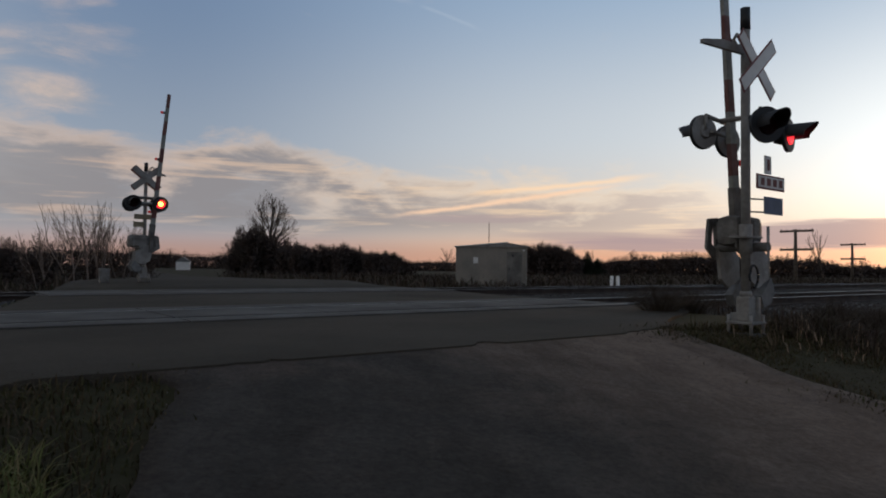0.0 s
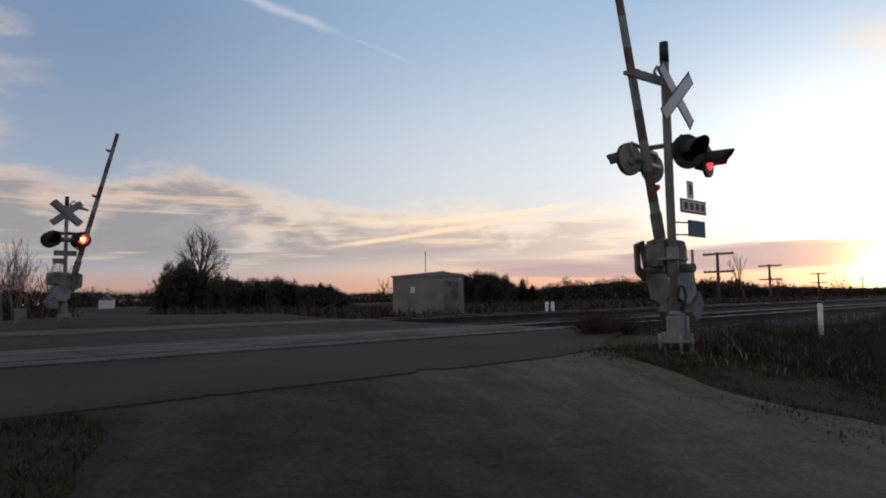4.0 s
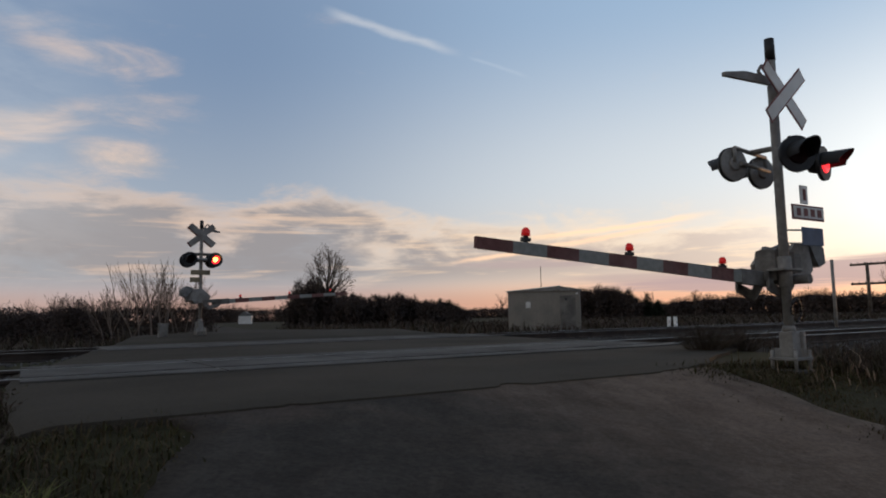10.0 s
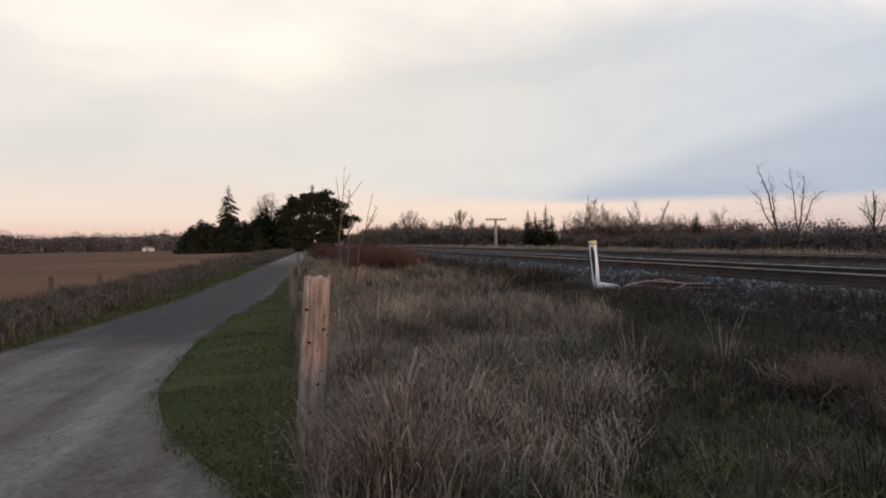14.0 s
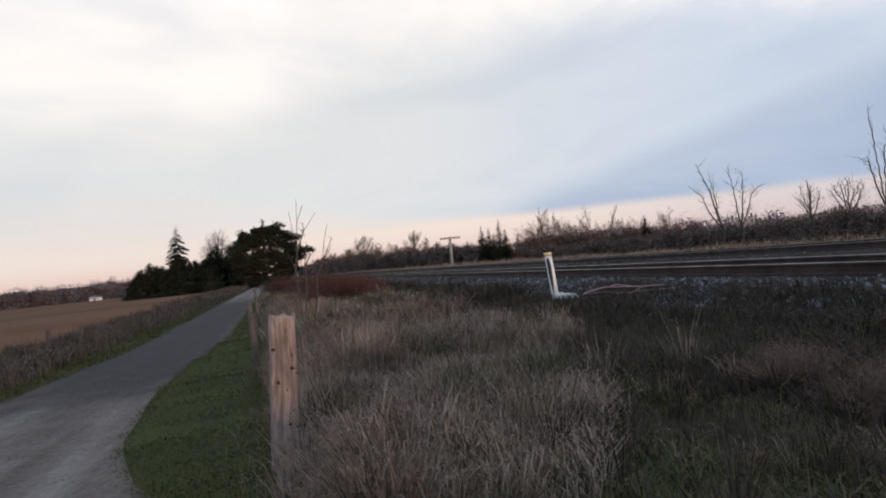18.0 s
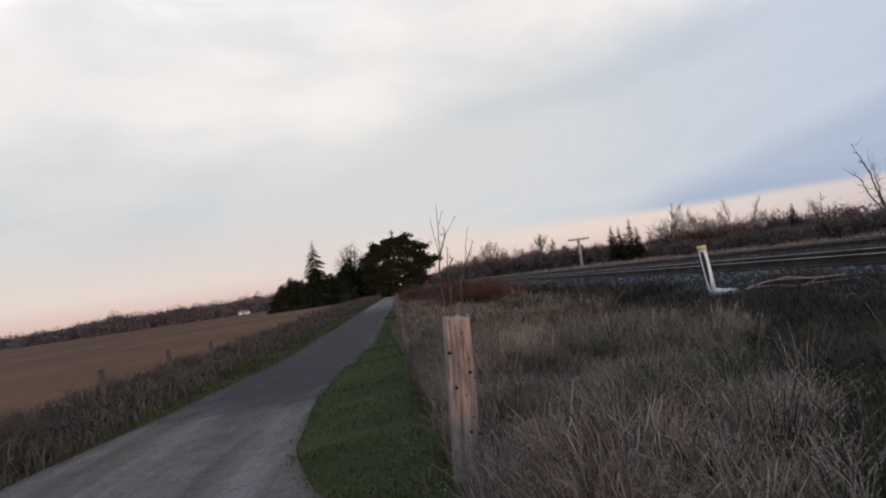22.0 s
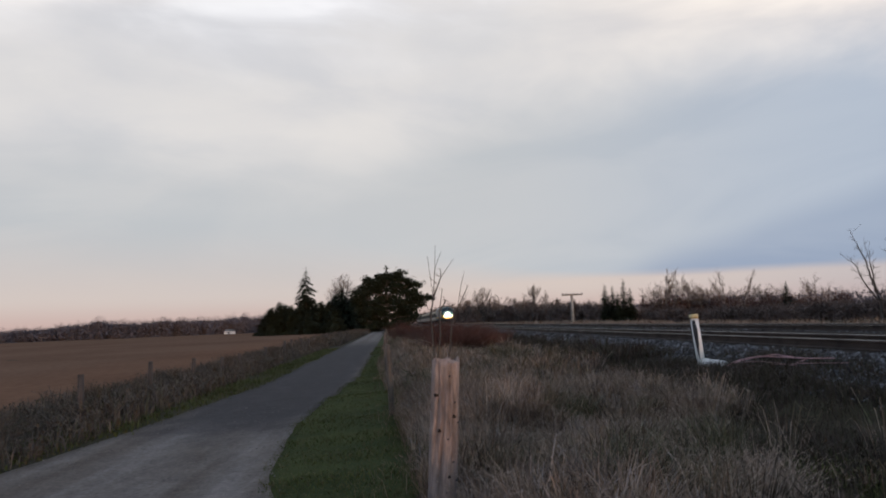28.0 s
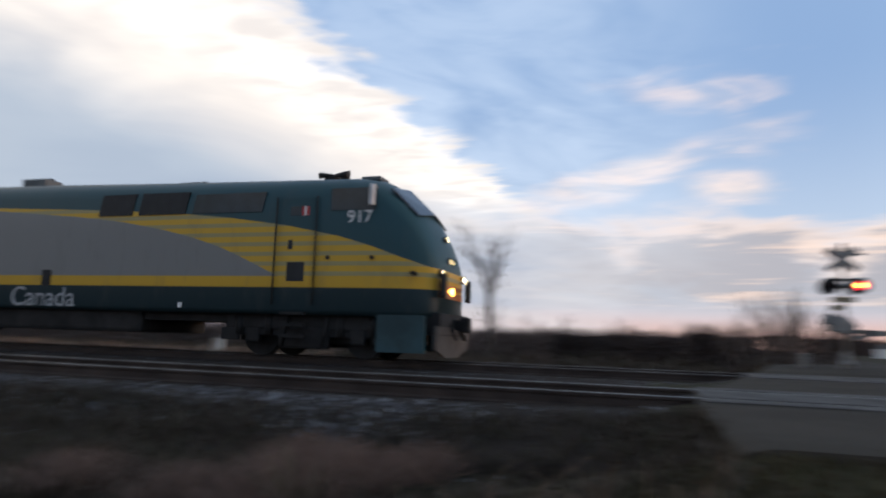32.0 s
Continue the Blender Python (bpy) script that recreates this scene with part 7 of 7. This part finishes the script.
# ---- the train ----
def loco_paint():
    m = bpy.data.materials.new("loco_paint")
    m.use_nodes = True
    n = Nodes(m.node_tree)
    b = m.node_tree.nodes["Principled BSDF"]
    at = n.add("ShaderNodeTexCoord").outputs["Object"]
    sep = n.add("ShaderNodeSeparateXYZ")
    n.link(at, sep.inputs[0])
    x, y, z = sep.outputs

    def curve(rows):
        ramp = n.add("ShaderNodeValToRGB")
        ramp.color_ramp.interpolation = "B_SPLINE" if False else "EASE"
        els = ramp.color_ramp.elements
        while len(els) > 1:
            els.remove(els[-1])
        for k, (q, h) in enumerate(rows):
            e = els[0] if k == 0 else els.new(q / 24)
            e.position = q / 24
            e.color = (h / 5, h / 5, h / 5, 1)
        n.link(n.math("DIVIDE", n.math("MULTIPLY", x, -1.0), 24.0), ramp.inputs[0])
        ramp.color_ramp.interpolation = "LINEAR"
        return n.math("MULTIPLY", ramp.outputs[0], 5.0)

    upper = curve(((0.0, 2.08), (0.62, 2.1), (1.3, 2.32), (2.0, 2.57), (2.8, 2.8), (4.2, 3.08), (5.8, 3.3), (7.5, 3.46), (10, 3.6), (13.3, 3.74), (17, 4.0), (20, 4.6)))
    lower = curve(((0.0, 1.3), (4.0, 1.6), (4.3, 1.85), (4.8, 2.08), (5.4, 2.34), (6.0, 2.58), (6.8, 2.82), (7.7, 3.03), (9, 3.26), (10.6, 3.44), (13.3, 3.66), (17, 4.0), (20, 4.6)))
    grey, teal, yellow, dark = (0.205, 0.2, 0.188), (0.026, 0.068, 0.077), (0.56, 0.33, 0.035), (0.018, 0.034, 0.038)
    lines = n.math("FRACT", n.math("DIVIDE", z, 0.235))
    stripe = n.math("GREATER_THAN", lines, 0.42)
    ygrey = n.mix(stripe, (0.33, 0.275, 0.125), yellow)
    side = n.mix(n.step(n.math("SUBTRACT", z, lower), -0.01, 0.01), grey, ygrey)
    side = n.mix(n.step(n.math("SUBTRACT", z, upper), -0.01, 0.01), side, teal)
    side = n.mix(n.step(z, 1.86, 1.88, 1.0, 0.0), side, yellow)
    side = n.mix(n.step(z, 1.60, 1.62, 1.0, 0.0), side, dark)
    dirt = n.noise(n.xyz(n.math("MULTIPLY", x, 1.0), y, n.math("MULTIPLY", z, 0.35)), 2.2, 5.0, 0.6)
    side = n.mix(n.math("MULTIPLY", n.step(dirt, 0.5, 0.8), 0.25), side, (0.10, 0.09, 0.08))
    n.link(side, b.inputs["Base Color"])
    b.inputs["Roughness"].default_value = 0.45
    b.inputs["Specular IOR Level"].default_value = 0.2
    return m


def pane_material(name, colour, rough):
    m = bpy.data.materials.new(name)
    m.use_nodes = True
    n = Nodes(m.node_tree)
    b = m.node_tree.nodes["Principled BSDF"]
    at = n.add("ShaderNodeTexCoord").outputs["Object"]
    k = n.step(n.noise(at, 3.0, 4.0), 0.3, 0.8)
    n.link(n.mix(k, colour, tuple(c * 1.6 for c in colour)), b.inputs["Base Color"])
    b.inputs["Roughness"].default_value = rough
    b.inputs["Specular IOR Level"].default_value = 0.3
    return m


M["loco"] = loco_paint()
M["glass"] = pane_material("glass", (0.014, 0.022, 0.027), 0.1)
M["grille"] = pane_material("grille", (0.015, 0.016, 0.017), 0.6)
M["under"] = material("under", (0.022, 0.021, 0.02), 0.8, 0.2, vary=0.3, grain=8, patch=1.2, bump=0.1)
M["roofing"] = material("roofing", (0.10, 0.115, 0.12), 0.6, vary=0.2, grain=6, patch=0.8, bump=0.05)
M["head"] = material("head", (1.0, 0.78, 0.48), 0.3, bump=0, emit=520.0)
M["amber"] = material("amber", (1.0, 0.38, 0.06), 0.3, bump=0, emit=12.0)
M["orange"] = material("orange", (0.5, 0.17, 0.03), 0.45, vary=0.1, bump=0.02)
M["car_side"] = material("car_side", (0.37, 0.335, 0.275), 0.5, 0.0, vary=0.1, grain=6, patch=0.8, bump=0.03, second=(0.29, 0.26, 0.21), spec=0.08)
M["car_roof"] = material("car_roof", (0.30, 0.255, 0.175), 0.6, 0.0, vary=0.1, grain=5, patch=0.6, bump=0.03, second=(0.24, 0.205, 0.14), spec=0.08)
M["teal"] = material("teal", (0.026, 0.066, 0.075), 0.45, vary=0.1, grain=5, patch=1, bump=0.02, spec=0.3)
M["car_band"] = material("car_band", (0.045, 0.04, 0.034), 0.6, vary=0.1, grain=5, patch=1, bump=0.02, spec=0.04)
M["car_glass"] = pane_material("car_glass", (0.012, 0.014, 0.015), 0.3)
M["car_glass"].node_tree.nodes["Principled BSDF"].inputs["Specular IOR Level"].default_value = 0.06


def loft_body(stations, name="body"):
    """Rings of (x, half width, shoulder height, top height, bottom)."""
    bm = bmesh.new()
    rings = []
    for x, hw, zs, zt, zb in stations:
        pts = [(hw * 0.96, zb), (hw, zb + 0.12), (hw, zb + (zs - zb) * 0.35), (hw, zb + (zs - zb) * 0.7), (hw, zs)]
        for k in range(1, 6):
            a = math.pi / 2 * k / 5
            pts.append((hw - 0.0 - hw * (1 - math.cos(a)) * 0.999, zs + (zt - zs) * math.sin(a)))
        ring = [(x, yy, zz) for yy, zz in pts] + [(x, -yy, zz) for yy, zz in pts[:-1][::-1]]
        rings.append([bm.verts.new(q) for q in ring])
    n = len(rings[0])
    for a, b in zip(rings, rings[1:]):
        for i in range(n):
            j = (i + 1) % n
            bm.faces.new((a[i], b[i], b[j], a[j]))
    bm.faces.new(rings[0])
    bm.faces.new(rings[-1][::-1])
    bmesh.ops.recalc_face_normals(bm, faces=bm.faces[:])
    return bm


def truck(parent, x, wheels, base, heavy=False):
    bm = box(bmesh.new(), (base + 1.3, 0.16, 0.3), (x, -1.12, 0.62), bevel=0.04)
    box(bm, (base + 1.3, 0.16, 0.3), (x, 1.12, 0.62), bevel=0.04)
    box(bm, (0.6, 2.2, 0.25), (x, 0, 0.65))
    for k in range(wheels):
        xx = x - base / 2 + base * k / (wheels - 1)
        for yy in (-1.15, 1.15):
            box(bm, (0.36, 0.2, 0.36), (xx, yy, 0.5), bevel=0.05)
    if heavy:
        # deep side frames, brake gear, springs and steps
        for yy in (-1.2, 1.2):
            box(bm, (base + 1.5, 0.1, 0.36), (x, yy, 0.82), bevel=0.03)
            box(bm, (1.3, 0.14, 0.5), (x, yy, 0.45), bevel=0.05)
            for dx in (-1.75, -0.95, 0.95, 1.75):
                tube(bm, (x + dx, yy, 0.5), (x + dx, yy, 0.98), 0.11, sides=12)
            for dx in (-0.55, 0.5):
                tube(bm, (x + dx, yy * 1.07, 0.25), (x + dx + 0.15, yy * 1.07, 0.95), 0.045, sides=8)
            box(bm, (0.5, 0.1, 0.3), (x + 2.0, yy, 0.5), bevel=0.03)
            box(bm, (0.5, 0.1, 0.3), (x - 2.0, yy, 0.5), bevel=0.03)
        box(bm, (base + 1.0, 1.9, 0.5), (x, 0, 0.6))
    t = part("bogie", bm, M["under"], parent, "black bogie frame with springs")
    for k in range(wheels):
        xx = x - base / 2 + base * k / (wheels - 1)
        for yy in (-0.75, 0.75):
            bm = tube(bmesh.new(), (xx, yy - 0.065, 0.5), (xx, yy + 0.065, 0.5), 0.5, sides=28)
            tube(bm, (xx, yy + (0.065 if yy < 0 else -0.065), 0.5), (xx, yy + (0.09 if yy < 0 else -0.09), 0.5), 0.53, sides=28)
            part("wheel", bm, M["under"], t)
    return t


def word(parent, text, size, m, mat, name):
    c = bpy.data.curves.new(name, "FONT")
    c.body, c.size, c.extrude = text, size, 0.004
    c.align_x = "LEFT"
    c.materials.append(mat)
    ob = new(name, c)
    ob.matrix_basis = m
    ob.parent = parent
    return ob


def locomotive():
    lo = thing("locomotive", turn(-4.4, FAR_P, RAIL_Z), "teal, grey and yellow diesel passenger locomotive with lit headlights", "locomotive", "train")
    st = [(-0.52, 0.97, 1.98, 2.28, 1.05), (-0.6, 1.13, 2.15, 2.6, 1.02), (-0.76, 1.26, 2.45, 3.0, 0.98), (-1.04, 1.38, 2.9, 3.46, 0.98), (-1.33, 1.44, 3.2, 3.8, 0.98), (-1.72, 1.48, 3.5, 4.12, 0.98), (-2.1, 1.5, 3.66, 4.32, 0.98), (-2.7, 1.5, 3.74, 4.42, 0.98), (-5, 1.5, 3.78, 4.46, 0.98), (-8, 1.5, 3.84, 4.52, 0.98), (-12, 1.5, 3.94, 4.62, 0.98), (-16, 1.5, 4.0, 4.68, 0.98), (-22.7, 1.5, 4.0, 4.68, 0.98)]
    body = part("body", loft_body(st), M["loco"], lo)
    for f in body.data.polygons:
        f.use_smooth = True
    m = body.data
    # cab front windows
    for sgn in (-1, 1):
        bm = bmesh.new()
        q = [(-0.98, sgn * 0.06, 3.48), (-1.02, sgn * 1.05, 3.3), (-1.66, sgn * 1.18, 3.94), (-1.66, sgn * 0.06, 4.13)]
        off = Vector((0.022, 0, 0.022))
        front = [bm.verts.new(Vector(v) + off) for v in q]
        back = [bm.verts.new(Vector(v) - off * 0.4) for v in q]
        bm.faces.new(front)
        bm.faces.new(back[::-1])
        for i in range(4):
            bm.faces.new((front[i], back[i], back[(i + 1) % 4], front[(i + 1) % 4]))
        bmesh.ops.recalc_face_normals(bm, faces=bm.faces[:])
        part("windshield", bm, M["glass"], lo, "dark sloping windshield pane")
    for sgn in (-1, 1):
        y = sgn * 1.5

        def panel(name, x0, x1, z0, z1, mat, label="", slant=0.0, thick=0.02, into=lo):
            bm = plate(bmesh.new(), [(x0, z0), (x1, z0), (x1 + slant, z1), (x0 + slant, z1)], y - thick, y + thick)
            return part(name, bm, M[mat], into, label)

        panel("side_window", -9.8, -8.72, 3.42, 3.98, "grille", "dark slanted side window", 0.12)
        panel("side_window", -8.52, -7.08, 3.42, 3.98, "grille", "dark slanted side window", 0.12)
        panel("side_window", -6.86, -4.86, 3.42, 3.9, "glass", "dark slanted side window", 0.1)
        panel("side_window", -17.6, -16.7, 3.45, 3.98, "grille", "dark slanted side window", 0.12)
        panel("cab_window", -3.02, -1.9, 3.4, 3.92, "glass", "cab side window")
        door = panel("door", -4.3, -3.46, 1.66, 3.72, "loco", "striped cab door with a small window", 0, 0.012)
        panel("door_window", -4.08, -3.82, 3.3, 3.52, "glass", into=door, thick=0.02)
        panel("flag", -3.78, -3.58, 3.3, 3.52, "red", into=door, thick=0.02)
        panel("flag_bar", -3.71, -3.65, 3.3, 3.52, "white", into=door, thick=0.024)
        panel("plate", -4.1, -3.64, 1.75, 2.2, "grille", into=door, thick=0.02)
        panel("latch", -4.1, -3.98, 2.5, 2.72, "grille", into=door, thick=0.02)
        for x in (-4.42, -3.36):
            part("grab_rail", tube(bmesh.new(), (x, y + sgn * 0.06, 1.2), (x, y + sgn * 0.06, 3.75), 0.022, sides=8), M["under"], lo, "dark grab rail")
        for k in range(3):
            panel("step", -4.2, -3.56, 0.45 + 0.26 * k, 0.52 + 0.26 * k, "under", thick=0.06)
        vent = panel("side_vent", -22.2, -20.3, 1.85, 2.62, "grille", "dark louvred vent", 0, 0.02)
        panel("side_vent", -20.2, -18.4, 1.85, 2.62, "grille", "dark louvred vent", 0, 0.02)
        for k in range(8):
            panel("louvre", -22.15, -20.35, 1.9 + 0.09 * k, 1.93 + 0.09 * k, "under", thick=0.03, into=vent)
        panel("logo", -18.0, -16.2, 2.75, 3.05, "orange", "orange and yellow operator mark", 0.15, 0.014)
        panel("logo_bar", -17.9, -16.5, 3.08, 3.2, "yellow", "", 0.15, 0.014)
        panel("fuel_box", -11.5, -11.2, 1.6, 2.02, "under", thick=0.02)
        part("mirror", box(bmesh.new(), (0.09, 0.16, 0.48), (-1.95, y + sgn * 0.12, 3.72), bevel=0.01), M["mirror"], lo, "bright cab mirror")
        for x, z in ((-3.05, 2.3), (-1.95, 2.3), (-0.95, 1.95)):
            part("fitting", tube(bmesh.new(), (x, y - sgn * 0.2 * (x > -1), z), (x, y + sgn * 0.03, z), 0.05, sides=10), M["under"], lo)
        panel("skirt", -1.75, -0.62, 0.2, 1.02, "teal", "dark front skirt", 0.0, 0.03)
        part("marker", box(bmesh.new(), (0.1, 0.04, 0.12), (-7.0, y + sgn * 0.02, 1.15)), M["white"], lo)
    rz = radians
    word(lo, "917", 0.42, Matrix.Translation((-2.6, -1.525, 3.1)) @ Matrix.Rotation(rz(90), 4, "X"), M["white"], "number")
    word(lo, "Canada", 0.74, Matrix.Translation((-12.5, -1.53, 1.06)) @ Matrix.Rotation(rz(90), 4, "X"), M["wordmark"], "wordmark")
    # nose: the amber lamp's glow painted as orange strips, lamps, coupler, plough
    for z0, z1, mat in ((1.46, 1.62, "orange"), (1.68, 1.78, "orange")):
        bm = plate(bmesh.new(), [(-0.9, z0), (0.9, z0), (0.9, z1), (-0.9, z1)], -0.02, 0.02)
        part("nose_band", bm, M[mat], lo, "orange lamp glow painted on the nose", pose(-0.51, 0, 0, 0, 0, 90))
    part("amber_lamp", tube(bmesh.new(), (-0.55, 0, 1.64), (-0.47, 0, 1.64), 0.09, sides=16), M["amber"], lo, "glowing amber lamp")
    for y, z, r, x in ((-0.9, 2.0, 0.075, -0.56), (0.9, 2.0, 0.075, -0.56), (-0.17, 2.36, 0.06, -0.6), (0.17, 2.36, 0.06, -0.6), (0, 2.9, 0.06, -0.76)):
        bm = tube(bmesh.new(), (x - 0.1, y, z), (x + 0.04, y, z), r * 1.2, sides=18)
        tube(bm, (x + 0.04, y, z), (x + 0.12, y, z), r * 1.2, sides=18, caps=False)
        tube(bm, (x + 0.04, y, z), (x + 0.12, y, z), r * 1.05, sides=18, caps=False)
        cup = part("headlight", bm, M["under"], lo, "lit headlight")
        part("lens", tube(bmesh.new(), (x + 0.045, y, z), (x + 0.054, y, z), r * 0.85, r * 0.8, 18), M["head"], cup)
    for sgn in (-1, 1):
        part("grille", box(bmesh.new(), (0.1, 0.26, 0.55), (-0.38, sgn * 1.02, 1.72), bevel=0.02), M["under"], lo)
    bm = plate(bmesh.new(), [(-1.35, 0.86), (1.35, 0.86), (1.3, 0.35), (0.5, 0.16), (-0.5, 0.16), (-1.3, 0.35)], -0.04, 0.04)
    part("plough", bm, M["plough"], lo, "grey-brown worn snow plough", pose(-0.5, 0, -0.06, 5, 0, 90))
    bm = box(bmesh.new(), (0.6, 0.2, 0.24), (-0.35, 0, 0.86), bevel=0.03)
    box(bm, (0.22, 0.3, 0.36), (-0.12, 0, 0.86), bevel=0.05)
    for yy in (-0.35, 0.3, 0.5):
        tube(bm, (-0.45, yy, 0.95), (-0.25, yy, 0.5), 0.03, sides=8)
    part("coupler", bm, M["under"], lo, "dark coupler with hoses")
    bm = box(bmesh.new(), (1.2, 2.2, 0.5), (-1.0, 0, 0.85))
    box(bm, (20.5, 2.4, 0.28), (-11.8, 0, 0.92))
    part("underframe", bm, M["under"], lo)
    truck(lo, -3.7, 2, 2.75, True)
    truck(lo, -19.2, 2, 2.75, True)
    bm = box(bmesh.new(), (7.6, 2.6, 0.62), (-12.1, 0, 0.76), bevel=0.1)
    part("fuel_tank", bm, M["under"], lo, "black fuel tank")
    bm = tube(bmesh.new(), (-15.5, -1.2, 0.52), (-13.2, -1.2, 0.52), 0.16, sides=14)
    part("air_tank", bm, M["under"], lo)
    # roof
    horn = part("horn", box(bmesh.new(), (0.16, 0.3, 0.2), (-3.75, 0, 4.5), bevel=0.03), M["under"], lo, "dark cluster of air horns")
    for k, (dy, dz, ln) in enumerate(((-0.1, 0.18, 0.42), (0.08, 0.26, 0.36), (0.2, 0.16, 0.3), (-0.08, 0.2, -0.4), (0.12, 0.14, -0.32))):
        part("trumpet", tube(bmesh.new(), (-3.75, dy, 4.42 + dz), (-3.75 + ln, dy, 4.43 + dz), 0.035, 0.085, 12), M["under"], horn)
    for x, ln, h in ((-2.6, 0.5, 0.1), (-8.0, 0.7, 0.07), (-13.6, 0.9, 0.3), (-18.3, 1.0, 0.1), (-21.5, 0.9, 0.08)):
        hatch = part("roof_hatch", box(bmesh.new(), (ln, 0.6, h), (x, 0, 4.4 - 0.017 * (x + 2.6) + h / 2), bevel=0.02), M["roofing"], lo)
        if x < -5:
            part("vent_pipe", tube(bmesh.new(), (x + 0.2, 0.1, 4.4), (x + 0.2, 0.1, 4.42 - 0.017 * (x + 2.6) + h + 0.06), 0.1, sides=12), M["under"], hatch)
    return lo


M["yellow"] = material("yellow", (0.62, 0.36, 0.035), 0.45, vary=0.1, bump=0.02)
M["wordmark"] = material("wordmark", (0.42, 0.43, 0.43), 0.6, vary=0.1, bump=0.02)
M["mirror"] = material("mirror", (0.85, 0.84, 0.82), 0.3, vary=0.05, bump=0)
M["plough"] = material("plough", (0.085, 0.078, 0.072), 0.7, 0.2, vary=0.25, grain=6, patch=1.5, bump=0.1)


def coach():
    co = thing("passenger_coach", turn(-200, FAR_P, RAIL_Z), "pale grey passenger coach with a yellowish roof band and dark windows", "passenger coach", "train coaches")
    L = 26.2
    bm = loft_body([(0.0, 1.42, 3.0, 3.9, 1.0), (-0.25, 1.5, 3.05, 4.0, 0.98), (-8, 1.5, 3.05, 4.0, 0.98), (-18, 1.5, 3.05, 4.0, 0.98), (-L + 0.25, 1.5, 3.05, 4.0, 0.98), (-L, 1.42, 3.0, 3.9, 1.0)])
    for f in bm.faces:
        c = f.calc_center_median()
        f.material_index = 1 if c.z > 3.05 else 0
        f.smooth = True
    ob = new("body", mesh_of("body", bm, [M["car_side"], M["car_roof"]]))
    ob.parent = co
    for sgn in (-1, 1):
        y = sgn * 1.5
        bm = plate(bmesh.new(), [(-0.4, 2.0), (-L + 0.4, 2.0), (-L + 0.4, 3.05), (-0.4, 3.05)], y - 0.03, y + 0.03)
        band = part("window_band", bm, M["car_band"], co, "dark window band")
        for k in range(11):
            x = -3.6 - k * 1.86
            part("window", box(bmesh.new(), (1.62, 0.05, 0.66), (x, y, 2.6), bevel=0.01), M["car_glass"], band)
        for x in (-1.5, -L + 1.5):
            door = part("door", box(bmesh.new(), (0.8, 0.04, 1.95), (x, y, 2.08), bevel=0.01), M["car_side"], co)
            part("door_window", box(bmesh.new(), (0.45, 0.05, 0.6), (x, y, 2.6), bevel=0.01), M["glass"], door)
        for z in (1.25, 1.4, 1.55, 1.7):
            part("flute", box(bmesh.new(), (L - 0.8, 0.03, 0.035), (-L / 2, y, z)), M["car_side"], co)
    for x in (0.35, -L - 0.0):
        part("vestibule", box(bmesh.new(), (0.7, 1.3, 2.3), (x, 0, 2.15), bevel=0.06), M["under"], co, "black rubber gangway")
    bm = box(bmesh.new(), (L - 8.5, 2.2, 0.5), (-L / 2, 0, 0.72), bevel=0.04)
    for k in range(6):
        box(bm, (1.6, 0.4, 0.42), (-6.2 - 2.6 * k, -1.15, 0.62), bevel=0.03)
    part("equipment", bm, M["under"], co, "black boxes slung under the floor")
    for x in (-8, -18):
        part("roof_unit", box(bmesh.new(), (2.2, 1.2, 0.12), (x, 0, 4.02), bevel=0.03), M["roofing"], co)
    truck(co, -4.2, 2, 2.6)
    truck(co, -L + 4.2, 2, 2.6)
    return co


loco = locomotive()
first = coach()
COACHES = [first] + [copy_thing(first, turn(-200, FAR_P, RAIL_Z)) for _ in range(4)]
NOSE = ((0.0, -1365.6), (16.0, -684.0), (28.0, -174.3), (31.0, -47.2), (31.5, -26.1), (31.7, -17.9), (31.9, -9.1), (32.0, -4.3))


def motions():
    walk(loco, [(t, turn(s, FAR_P, RAIL_Z)) for t, s in NOSE])
    for k, co in enumerate(COACHES):
        walk(co, [(t, turn(s - 23.4 - 26.9 * k, FAR_P, RAIL_Z)) for t, s in NOSE])
    for arm in (near_gate, far_gate):
        walk(arm, [(t, pose(0.15 if arm == near_gate else -0.12, 0.18 if arm == near_gate else 0.1, 0.815, 0, a, 0)) for t, a in GATE])


motions()
